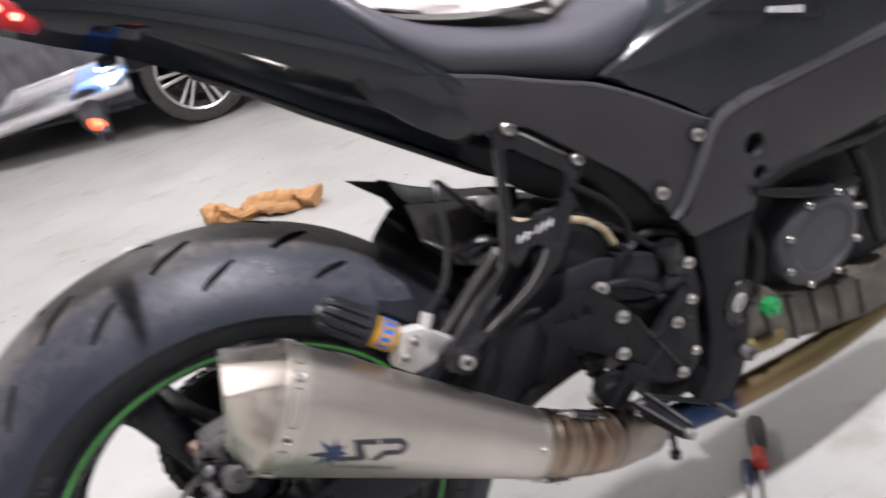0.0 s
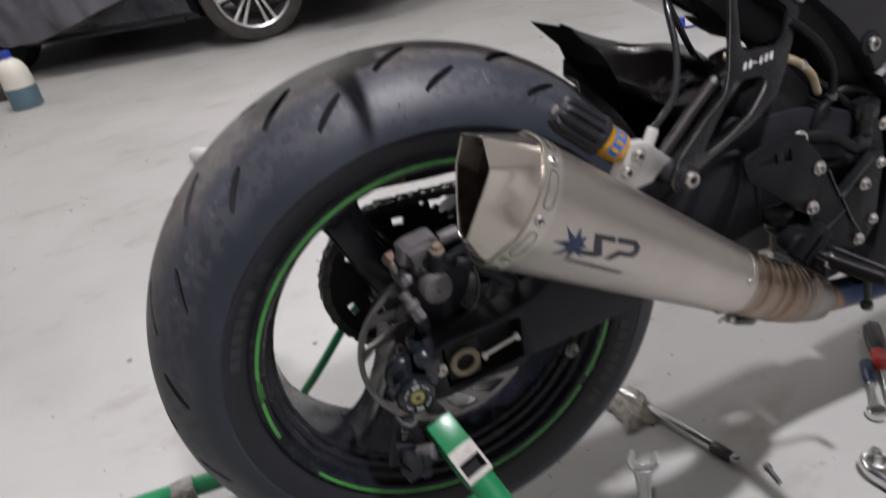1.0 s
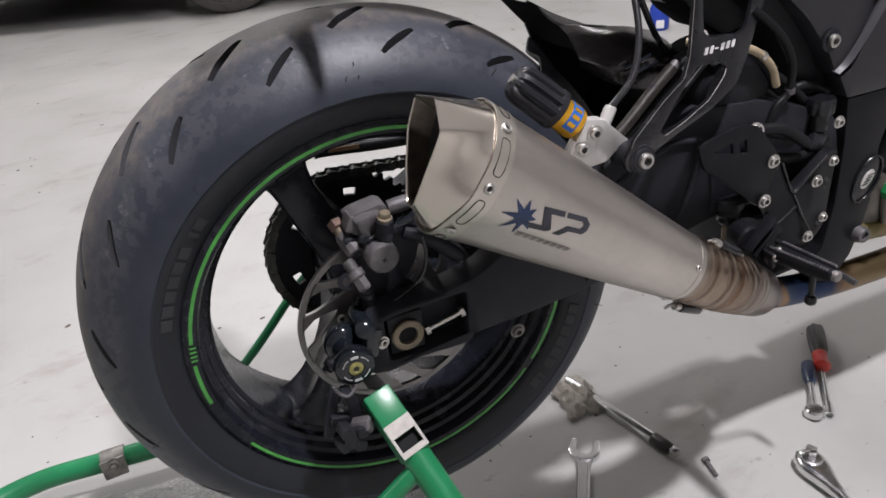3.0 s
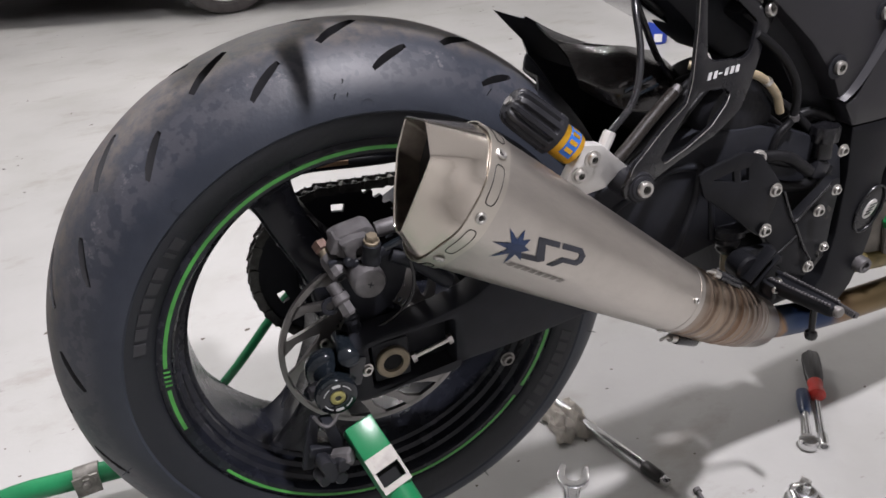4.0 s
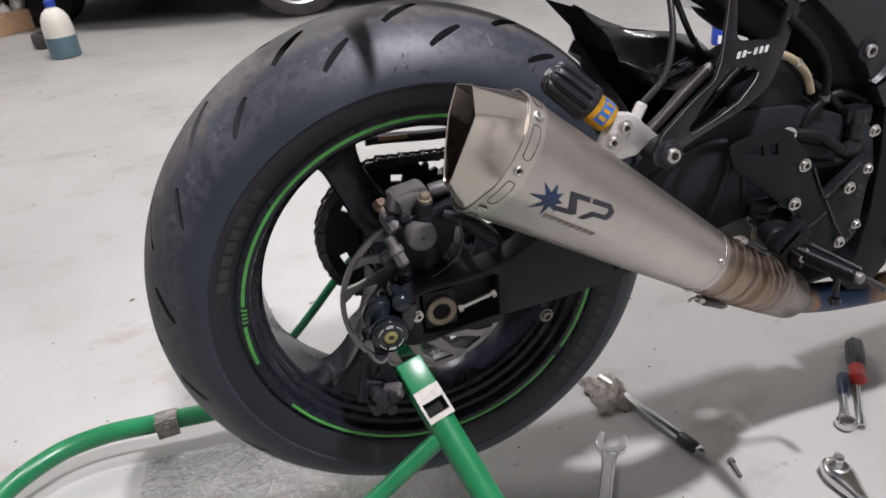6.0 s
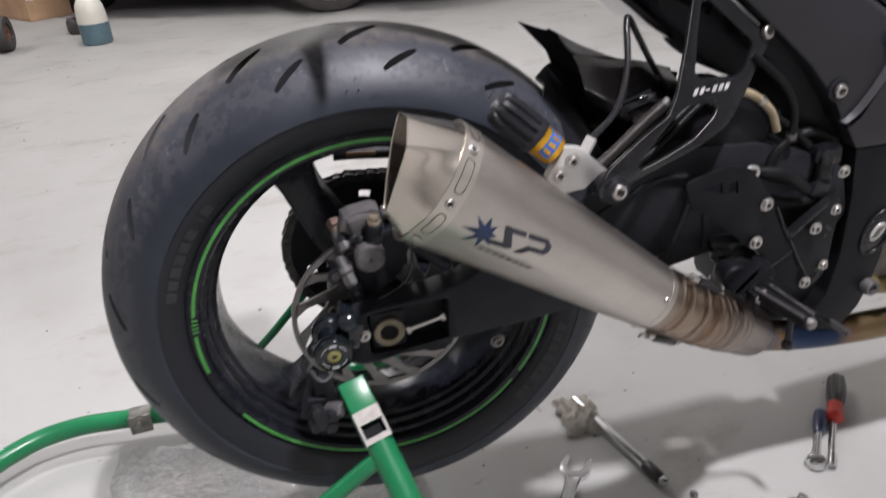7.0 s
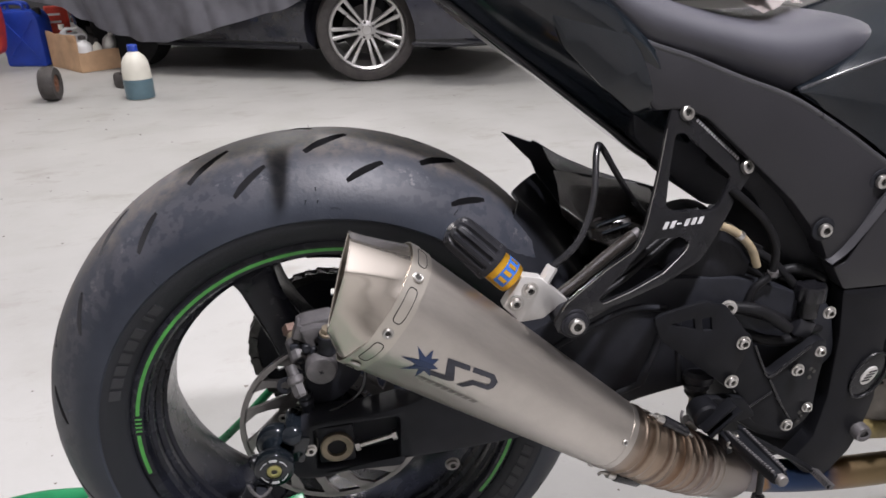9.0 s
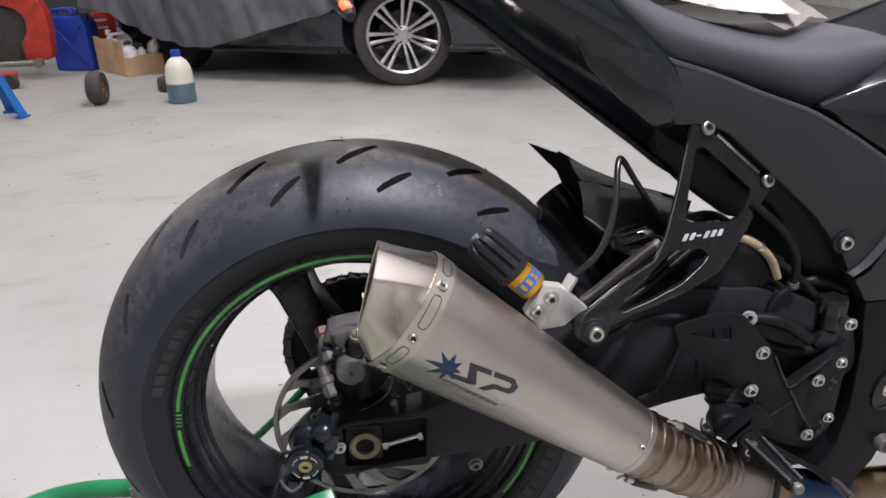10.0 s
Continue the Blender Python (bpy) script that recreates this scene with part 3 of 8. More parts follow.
# rim
bm = bmesh.new()
lathe(bm, [(0.229, -0.079), (0.2292, -0.0835), (0.2245, -0.0858), (0.2150, -0.0845), (0.2120, -0.0800), (0.2112, -0.0720), (0.2070, -0.0690), (0.2060, -0.0580), (0.2010, -0.0550), (0.2000, -0.0460), (0.1960, -0.0430), (0.1952, -0.030), (0.1940, 0.0), (0.1952, 0.022), (0.1990, 0.0265), (0.2010, 0.046), (0.2052, 0.0510), (0.2074, 0.066), (0.2110, 0.070), (0.2120, 0.080), (0.2150, 0.0845), (0.2245, 0.0858), (0.2292, 0.0835), (0.229, 0.079), (0.222, 0.07), (0.212, 0.03), (0.208, 0.0), (0.212, -0.03), (0.222, -0.07)], (0, 0, AX), (0, 1, 0), 120, loop=True)
rim = part("rim", bm, M_WHEEL, bike, "black enamelled wheel rim, dusty inside", 30)


def arc_strip(bm, d0, d1, r0, r1, y, th=0.0005):
    n = max(2, int((d1 - d0) / 2))
    rings = []
    for i in range(n + 1):
        d = d0 + (d1 - d0) * i / n
        rings.append([on_wheel(d, r0, y), on_wheel(d, r1, y - 0.0006), on_wheel(d, r1, y - 0.0006 - th), on_wheel(d, r0, y - th)])
    skin(bm, rings)


for d0, d1 in ((-38, 170), (177, 191), (211, 318)):
    bm = bmesh.new()
    arc_strip(bm, d0, d1, 0.2188 if d0 < 200 else 0.2197, 0.2226, -0.0853)
    part("rim_tape", bm, M_TAPE, rim, "green rim tape, scuffed")
bm = bmesh.new()
for i in range(4):
    arc_strip(bm, 171.0 + i * 1.4, 171.5 + i * 1.4, 0.2165, 0.2230, -0.0853)
part("tape_hash", bm, M_TAPE, rim)
WPH = 114.0
for k in range(3):
    bm = bmesh.new()
    rings = []
    rows = ((0.038, 0.042, -0.044, 0.044, 0), (0.07, 0.029, -0.040, 0.038, 1.5), (0.11, 0.0235, -0.035, 0.031, 2.5), (0.15, 0.022, -0.034, 0.030, 2.0), (0.175, 0.023, -0.036, 0.032, 0.8), (0.190, 0.026, -0.039, 0.035, 0.2), (0.200, 0.032, -0.043, 0.039, 0))
    for r, w, low in zip(*[spline([(row[0], row[j], 0) for row in rows], 4) for j in (1, 2)], spline([(row[4], row[3], 0) for row in rows], 4)):
        radius, wide, y0, y1, lead = r.x, r.y, w.y, low.y, low.x
        d = WPH + 120 * k + lead
        kk = radians(d)
        out, tan = V((math.cos(kk), 0, math.sin(kk))), V((-math.sin(kk), 0, math.cos(kk)))
        c = V((0, 0, AX)) + out * radius
        e = 0.0055
        rings.append([c + tan * a + V((0, b, 0)) for a, b in ((-wide, y0 + e), (-wide + e * 0.4, y0 + e * 0.35), (-wide + e, y0), (wide - e, y0), (wide - e * 0.4, y0 + e * 0.35), (wide, y0 + e), (wide * 0.7, 0), (wide, y1 - e), (wide - e, y1), (-wide + e, y1), (-wide, y1 - e), (-wide * 0.7, 0))])
    skin(bm, rings)
    part("spoke", bm, M_WHEEL, rim, smooth=40)
bm = bmesh.new()
lathe(bm, [(0.016, -0.078), (0.034, -0.078), (0.040, -0.06), (0.048, -0.045), (0.048, 0.045), (0.055, 0.06), (0.055, 0.085), (0.016, 0.085)], (0, 0, AX), (0, 1, 0), 48)
part("hub", bm, M_WHEEL, rim)

# rear brake disc: two rings and slanted bars
bm = bmesh.new()
y0, y1 = -0.0895, -0.0845
lathe(bm, [(0.1035, y0), (0.110, y0), (0.110, y1), (0.1035, y1)], (0, 0, AX), (0, 1, 0), 96, loop=True)
lathe(bm, [(0.055, y0), (0.069, y0), (0.069, y1), (0.055, y1)], (0, 0, AX), (0, 1, 0), 72, loop=True)
bars = []
for i in range(15):
    d = i * 24
    rings = []
    for r, a, w in ((0.067, 0, 0.0120), (0.078, 9, 0.0070), (0.092, 17, 0.0050), (0.105, 24, 0.0095)):
        kk = radians(d + a)
        tan = V((-math.sin(kk), 0, math.cos(kk)))
        c = on_wheel(d + a, r, 0)
        rings.append([c + tan * w + V((0, y0, 0)), c - tan * w + V((0, y0, 0)), c - tan * w + V((0, y1, 0)), c + tan * w + V((0, y1, 0))])
    bars.append(rings)
disc = part("brake_disc", bm, M_DISC, bike, "slotted steel rear brake disc, browned at the inside")
bm = bmesh.new()
TEETH = 44
for r0, r1 in ((0.0405, 0.0432), (0.0502, 0.0530)):
    lathe(bm, [(r0, -0.0735), (r1, -0.0735), (r1, -0.0720), (r0, -0.0720)], (0, 0, AX), (0, 1, 0), 88, loop=True)
for k in range(TEETH):
    a0 = 360.0 / TEETH * k
    skin(bm, [[on_wheel(a0 + d, r, y) for d, y in ((-1.9, -0.0735), (1.9, -0.0735), (1.9, -0.0720), (-1.9, -0.0720))] for r in (0.0425, 0.0508)])
part("tone_ring", bm, M_GREYCAST, rim, "grey slotted wheel speed ring")
for rings in bars:
    bm = bmesh.new()
    skin(bm, rings)
    part("disc_bar", bm, M_DISC, disc)
for i in range(5):
    bolt(disc, on_wheel(i * 72 + 20, 0.062, -0.0895), r=0.0055, h=0.004, washer=False)

# rear sprocket and chain
SY = 0.098
bm = bmesh.new()
teeth = 42
pts = []
for i in range(teeth * 4):
    pts.append((math.cos(2 * math.pi * i / teeth / 4) * (0.1026, 0.1026, 0.1096, 0.1096)[i % 4], AX + math.sin(2 * math.pi * i / teeth / 4) * (0.1026, 0.1026, 0.1096, 0.1096)[i % 4]))
holes = []
for i in range(6):
    a, b = radians(60 * i + 14), radians(60 * i + 26)
    n = 8
    ho = [(math.cos(a + (b - a) * j / n) * 0.0850, AX + math.sin(a + (b - a) * j / n) * 0.0850) for j in range(n + 1)]
    hi = [(math.cos(b - (b - a) * j / n) * 0.0740, AX + math.sin(b - (b - a) * j / n) * 0.0740) for j in range(n + 1)]
    holes.append(rounded(ho + hi, 0.003, 2))
plate(bm, pts, holes, SY - 0.003, 0.006, 0)
part("rear_sprocket", bm, M_BLACK, bike, "black drilled rear sprocket")
chain_path = [V((-0.1062 * math.sin(radians(a)), 0, AX + 0.1062 * math.cos(radians(a)))) for a in range(0, 181, 1)]
chain_path = [V((0.62, 0, 0.468))] + chain_path + [V((0.62, 0, 0.40))]
run, acc = [], 0.0
for a, b in zip(chain_path, chain_path[1:]):
    L = (b - a).length
    while acc < L:
        run.append((a.lerp(b, acc / L), (b - a).normalized()))
        acc += 0.0159
    acc -= L
bm = bmesh.new()
for i, (c, d) in enumerate(run):
    up = d.cross(V((0, 1, 0)))
    for side in (-1, 1):
        yy = SY + side * (0.0085 if i % 2 else 0.0062)
        out = []
        for t in range(12):
            a = 2 * math.pi * t / 12
            x = math.cos(a) * 0.0068 + (0.0079 if math.cos(a) >= 0 else -0.0079)
            z = math.sin(a) * (0.0076 if abs(math.cos(a)) < 0.95 else 0.006) * (0.62 if abs(math.cos(a)) < 0.3 else 1.0)
            out.append(c + d * x + up * z)
        skin(bm, [[V((p.x, yy - 0.0009, p.z)) for p in out], [V((p.x, yy + 0.0009, p.z)) for p in out]])
    lathe(bm, [(0.005, -0.007), (0.005, 0.007)], V((c.x, SY, c.z)) + d * 0.008, (0, 1, 0), 8)
tagged(part("drive_chain", bm, M_CHAIN, bike, "black oily drive chain"), kind="stuff")
bm = bmesh.new()
sweep(bm, [(-0.022, SY, 0.5475), (0.0, SY, 0.5465), (0.10, SY, 0.5365), (0.25, SY, 0.535), (0.36, SY, 0.54)], 0.0075, 12, 6)
part("chain_guard", bm, M_PLASTIC, bike, "black plastic chain guard")
bm = bmesh.new()
block(bm, (0.015, SY - 0.0079, 0.5475), (0.040, 0.0012, 0.0055), (0, 5, 0))
part("warning_sticker", bm, M_CARDBOARD, bike, "small tan warning sticker")

# swingarm
arm = [(-0.052, 0.376), (-0.02, 0.372), (0.02, 0.380), (0.07, 0.385), (0.14, 0.388), (0.20, 0.393), (0.25, 0.400), (0.31, 0.415), (0.350, 0.428), (0.400, 0.438), (0.44, 0.441), (0.50, 0.435), (0.56, 0.42), (0.60, 0.46), (0.58, 0.53), (0.47, 0.575), (0.38, 0.585), (0.31, 0.572), (0.24, 0.548), (0.16, 0.505), (0.09, 0.462), (0.04, 0.452), (-0.02, 0.450), (-0.055, 0.436)]
slot = rounded([(-0.024, 0.388), (0.068, 0.385), (0.070, 0.444), (-0.024, 0.441)], 0.004)
bm = bmesh.new()
plate(bm, rounded(arm, 0.015), [slot], -0.143, 0.036, 0.006)
swing = part("swingarm", bm, M_BLACK, bike, "black alloy swingarm with axle slot")
bm = bmesh.new()
plate(bm, rounded(arm, 0.015), [slot], 0.118, 0.032, 0.006)
part("swingarm_leg", bm, M_BLACK, swing)
for pts, r in (([(0.372, 0.548), (0.366, 0.505), (0.350, 0.452)], 0.0050), ([(0.386, 0.540), (0.392, 0.500), (0.399, 0.450)], 0.0042), ([(0.372, 0.548), (0.330, 0.552), (0.285, 0.535), (0.220, 0.500)], 0.0042), ([(0.350, 0.452), (0.290, 0.432), (0.220, 0.412)], 0.0042)):
    bm = bmesh.new()
    sweep(bm, [(x, -0.1425, z) for x, z in pts], r, 12, 6)
    part("web_rib", bm, M_BLACK, swing, "rounded cast rib")
bm = bmesh.new()
block(bm, (0.44, 0.0, 0.515), (0.13, 0.25, 0.07), (0, 0, 0), 0.02)
part("swingarm_brace", bm, M_BLACK, swing)
bm = bmesh.new()
plate(bm, rounded([(-0.021, 0.390), (0.019, 0.389), (0.019, 0.438), (-0.021, 0.438)], 0.004), [], -0.1365, 0.03, 0.002)
part("axle_block", bm, M_BLACK, swing, "black axle adjuster block")
bm = bmesh.new()
plate(bm, [(0.008, 0.382), (0.074, 0.380), (0.074, 0.448), (0.008, 0.446)], [], -0.112, 0.004, 0)
part("slot_back", bm, M_BLACK, swing, "black inner face of the axle slot")
bm = bmesh.new()
lathe(bm, [(0.0105, -0.1405), (0.0110, -0.1425), (0.0165, -0.1432), (0.0182, -0.1422), (0.0182, -0.136), (0.0105, -0.136)], (-0.001, 0, 0.413), (0, 1, 0), 40, loop=True)
part("axle_nut", bm, M_NUT, swing, "dull brown round axle nut with hollow axle")
# dark disc stands in for the shade down the hollow axle
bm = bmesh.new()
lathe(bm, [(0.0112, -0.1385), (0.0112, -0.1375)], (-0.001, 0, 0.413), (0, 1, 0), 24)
part("axle_bore_shade", bm, M_SHADE, swing)
bm = bmesh.new()
ad0, ad1 = V((0.020, -0.139, 0.4100)), V((0.066, -0.141, 0.4215))
dd = ad1 - ad0
lathe(bm, [(0.0026, 0), (0.0026, dd.length)], ad0, dd, 12)
lathe(bm, [(0.0058, dd.length - 0.005), (0.0058, dd.length)], ad0, dd, 6)
lathe(bm, [(0.0058, 0.0), (0.0058, 0.005)], ad0, dd, 6)
part("adjuster_bolt", bm, M_STEEL, swing, "bare steel chain adjuster bolt")
bolt(swing, (0.128, -0.1445, 0.373), r=0.0065, h=0.005, material=M_GREYCAST)

# paddock bobbin on the swingarm end
bm = bmesh.new()
SP = (-0.068, 0, 0.4145)
lathe(bm, [(0.015, -0.108), (0.0205, -0.112), (0.0215, -0.116), (0.0215, -0.124), (0.0200, -0.127), (0.0150, -0.130), (0.0125, -0.136), (0.0125, -0.146), (0.0165, -0.151), (0.0205, -0.155), (0.0215, -0.159), (0.0215, -0.166), (0.0195, -0.1695), (0.0185, -0.1700), (0.0092, -0.1700), (0.0088, -0.1685)], SP, (0, 1, 0), 48)
bob = part("paddock_bobbin", bm, M_GLOSS, bike, "glossy black paddock bobbin with white printed ring")
bm = bmesh.new()
lathe(bm, [(0.0078, -0.1685), (0.0075, -0.1705), (0.0064, -0.1712), (0.0036, -0.1712), (0.0032, -0.1700), (0.0028, -0.1700)], SP, (0, 1, 0), 28)
screw = part("brass_screw", bm, M_BRASS, bob, "dull brass screw")
bm = bmesh.new()
lathe(bm, [(0.0034, -0.1702), (0.0034, -0.1704)], SP, (0, 1, 0), 6)
part("screw_socket", bm, M_SOCKET, screw, "dark hexagonal socket")
for d0, d1, r0, r1 in ((20, 62, 0.0140, 0.0148), (118, 160, 0.0140, 0.0148), (200, 242, 0.0140, 0.0148), (298, 340, 0.0140, 0.0148), (74, 106, 0.0128, 0.0156), (254, 286, 0.0128, 0.0156)):
    bm = bmesh.new()
    rings = []
    for i in range(9):
        k = radians(d0 + (d1 - d0) * i / 8)
        rings.append([V(SP) + V((math.cos(k) * r, -0.1704, math.sin(k) * r)) + V((0, yy, 0)) for r, yy in ((r0, 0.0003), (r1, 0.0003), (r1, -0.0003), (r0, -0.0003))])
    skin(bm, rings)
    part("printed_arc", bm, M_PRINT, bob)
bm = bmesh.new()
plate(bm, rounded([(-0.0545, 0.447), (-0.0460, 0.450), (-0.0335, 0.4395), (-0.0265, 0.4116), (-0.0285, 0.3940), (-0.0410, 0.3866), (-0.0550, 0.4020)], 0.004, 3), [], -0.142, 0.034, 0.004)
brk = part("bobbin_bracket", bm, M_GLOSS, bike, "glossy black lumpy bobbin bracket")
bm = bmesh.new()
block(bm, (-0.043, -0.140, 0.420), (0.020, 0.014, 0.034), (0, 18, 8), 0.003, 2)
part("clamp_jaw", bm, M_GLOSS, brk, "glossy black clamp jaw")
bm = bmesh.new()
lathe(bm, [(0.0105, -0.008), (0.0112, 0.0), (0.0104, 0.0035), (0.0075, 0.0055), (0.003, 0.0062)], (-0.047, -0.146, 0.4405), (-0.05, -0.75, 0.65), 24)
part("domed_nut", bm, M_GLOSS, brk, "glossy domed nut")
bm = bmesh.new()
lathe(bm, [(0.0075, -0.010), (0.0080, 0.0), (0.0080, 0.008), (0.006, 0.010)], (-0.085, -0.146, 0.4120), (-1, -0.35, 0.1), 18)
part("locating_pin", bm, M_PLUG, brk, "black locating pin")
bolt(brk, (-0.0298, -0.1425, 0.4152), (0.25, -1, 0.1), r=0.0052, h=0.004)

# rear brake caliper
bm = bmesh.new()
plate(bm, rounded([(-0.0350, 0.5440), (-0.0260, 0.5480), (0.0020, 0.5520), (0.0090, 0.5480), (0.0120, 0.5350), (0.0110, 0.5210), (0.0120, 0.5050), (0.0080, 0.4920), (-0.0020, 0.4870), (-0.0170, 0.4900), (-0.0204, 0.5008), (-0.0180, 0.5087), (-0.0240, 0.5170), (-0.0330, 0.5280)], 0.0025, 3), [], -0.096, 0.026, 0.0022)
cal = part("brake_caliper", bm, M_CALIPER, bike, "dusty grey cast rear brake caliper", 30)
bm = bmesh.new()
plate(bm, rounded([(-0.0300, 0.5440), (-0.0160, 0.5475), (-0.0010, 0.5470), (0.0040, 0.5400), (-0.0080, 0.5370), (-0.0150, 0.5310), (-0.0145, 0.5200), (-0.0060, 0.5120), (-0.0160, 0.5085), (-0.0240, 0.5210), (-0.0265, 0.5340)], 0.002, 3), [], -0.107, 0.014, 0.0028)
part("caliper_rib", bm, M_CALIPER, cal, "raised rib of the casting", 30)
bm = bmesh.new()
block(bm, (-0.0300, -0.088, 0.5370), (0.013, 0.022, 0.018), (0, 24, 0), 0.0022)
part("mounting_lug", bm, M_CALIPER, cal, "cast mounting lug", 30)
for x, z in ((-0.0245, 0.5240), (-0.0170, 0.5200)):
    bm = bmesh.new()
    lathe(bm, [(0.0048, 0), (0.0048, 0.006), (0.0036, 0.0072)], (x, -0.106, z), (0.1, -1, 0.15), 14)
    part("cast_boss", bm, M_BLACK, cal, "dark cast boss")
bm = bmesh.new()
lathe(bm, [(0.0165, -0.095), (0.0176, -0.118), (0.0172, -0.1245), (0.0155, -0.1275), (0.0130, -0.1285), (0.0040, -0.1288)], (-0.0100, 0, 0.5045), (0, 1, 0), 40)
pist = part("piston_housing", bm, M_CALIPER, cal, "round piston housing")
bm = bmesh.new()
block(bm, (-0.0100, -0.1288, 0.5045), (0.0060, 0.0006, 0.0012), (0, 25, 0))
block(bm, (-0.0100, -0.1288, 0.5045), (0.0012, 0.0006, 0.0060), (0, 25, 0))
part("cast_mark", bm, M_BLACK, pist, "small cast cross mark")
bm = bmesh.new()
BA = V((0.08, -0.20, 1))
lathe(bm, [(0.0094, 0), (0.0098, 0.006), (0.0088, 0.008), (0.0088, 0.014), (0.0094, 0.016), (0.0092, 0.024), (0.0075, 0.0255)], (-0.0030, -0.114, 0.5210), BA, 24)
boss = part("bolt_boss", bm, M_BLACK, cal, "black rubber bolt boot")
bm = bmesh.new()
lathe(bm, [(0.0078, 0.0250), (0.0082, 0.0265), (0.0078, 0.0278), (0.0065, 0.0282)], (-0.0030, -0.114, 0.5210), BA, 24)
part("bolt_flange", bm, M_NUT, boss, "yellowed bolt flange")
bm = bmesh.new()
lathe(bm, [(0.0064, 0.0280), (0.0064, 0.0325), (0.0056, 0.0338), (0.0034, 0.0338)], (-0.0030, -0.114, 0.5210), BA, 6)
part("hex_bolt", bm, M_NUT, boss, "yellowed zinc hexagon bolt", 20)
bm = bmesh.new()
lathe(bm, [(0.0080, 0), (0.0084, 0.003), (0.0084, 0.020), (0.0070, 0.023)], (0.0120, -0.090, 0.5420), (1, -0.1, 0.12), 24)
part("pad_pin", bm, M_CALIPER, cal, "grey pad pin housing")
bm = bmesh.new()
lathe(bm, [(0.0042, 0), (0.0042, 0.018), (0.0056, 0.0185), (0.0056, 0.024), (0.0040, 0.025)], (0.0140, -0.108, 0.5290), (1, -0.1, 0.33), 16)
part("bleed_nipple", bm, M_GLOSS, cal, "glossy black bleed nipple cap")
BJ, BD = V((-0.0430, -0.064, 0.5295)), V((0.012, -0.045, -0.026))
bm = bmesh.new()
lathe(bm, [(0.0078, 0), (0.0090, 0.0015), (0.0090, 0.0105), (0.0070, 0.0120)], BJ, BD, 6)
ban = part("banjo_bolt", bm, M_COPPER, cal, "corroded copper-toned banjo bolt", 20)
bm = bmesh.new()
lathe(bm, [(0.0062, 0.0115), (0.0062, 0.0165), (0.0078, 0.0168), (0.0078, 0.0200), (0.0060, 0.0203)], BJ, BD, 20)
part("copper_washer", bm, M_NUT, ban, "yellowed sealing washers")
bm = bmesh.new()
lathe(bm, [(0.0095, 0.020), (0.0104, 0.022), (0.0102, 0.044), (0.0088, 0.047), (0.0060, 0.0475), (0.0055, 0.044)], BJ, BD, 10)
part("banjo_fitting", bm, M_CALIPER, cal, "dark grey hose fitting", 20)
bm = bmesh.new()
lathe(bm, [(0.0064, -0.012), (0.0064, 0.0), (0.0092, 0.001), (0.0094, 0.008), (0.0080, 0.010)], (-0.0405, -0.110, 0.4920), (0.26, -0.55, -0.70), 20)
lathe(bm, [(0.0078, 0.010), (0.0078, 0.022), (0.0060, 0.0245)], (-0.0405, -0.110, 0.4920), (0.26, -0.55, -0.70), 6)
part("slider_pin", bm, M_CALIPER, cal, "grey hexagon slider pin", 20)
bm = bmesh.new()
lathe(bm, [(0.0052, 0.0), (0.0095, 0.0), (0.0095, 0.0030), (0.0052, 0.0030)], (-0.0505, -0.112, 0.4830), (0.1, -1, 0.1), 20, loop=True)
part("plain_washer", bm, M_BLACK, cal, "dark washer")
bm = bmesh.new()
lathe(bm, [(0.0070, 0), (0.0085, 0.004), (0.0070, 0.008), (0.0085, 0.012), (0.0070, 0.016), (0.0075, 0.030)], (-0.032, -0.112, 0.470), (0.12, 0.1, -0.9), 16)
part("slider_boot", bm, M_BLACK, cal, "black ribbed rubber boot")
bm = bmesh.new()
plate(bm, rounded([(-0.045, 0.525), (-0.028, 0.480), (-0.034, 0.445), (-0.015, 0.440), (0.012, 0.452), (0.030, 0.472), (0.039, 0.498), (0.044, 0.530), (0.0, 0.520)], 0.008), [], -0.100, 0.006, 0.002)
part("caliper_bracket", bm, M_BLACK, cal, "black caliper carrier plate")
bm = bmesh.new()
sweep(bm, [(0.020, -0.108, 0.520), (0.048, -0.116, 0.505), (0.066, -0.120, 0.487), (0.076, -0.121, 0.478)], lambda t: 0.0075 + 0.0015 * math.sin(t * 3.1), 14, 6)
part("carrier_finger", bm, M_BLACK, cal, "black cast carrier finger")
bm = bmesh.new()
sweep(bm, [(0.036, -0.120, 0.515), (0.037, -0.123, 0.495), (0.030, -0.124, 0.473), (0.010, -0.123, 0.455), (-0.016, -0.122, 0.446), (-0.03, -0.118, 0.445)], 0.0020, 8)
part("sensor_cable", bm, M_HOSE, bike, "thin black wheel sensor cable")

# silencer: a tapering shell from a rounded hexagon to a circle
C0, C1 = V((0.051, -0.205, 0.623)), V((0.285, -0.222, 0.450))
EU = (C1 - C0).normalized()
EV = (V((0, 0, 1)) - EU * EU.z).normalized()
EW = EU.cross(EV)
if EW.y > 0:
    EW = -EW
ELEN = (C1 - C0).length
HEXA = [(0.060, 0.020), (0.030, 0.054), (-0.014, 0.057), (-0.066, 0.020), (-0.066, -0.020), (-0.014, -0.057), (0.030, -0.054), (0.060, -0.020)]
TIPS = [(0.047, 0.020), (0.028, 0.047), (-0.047, 0.014), (-0.051, 0.008), (-0.052, -0.006), (-0.027, -0.023), (0.005, -0.036), (0.034, -0.030)]


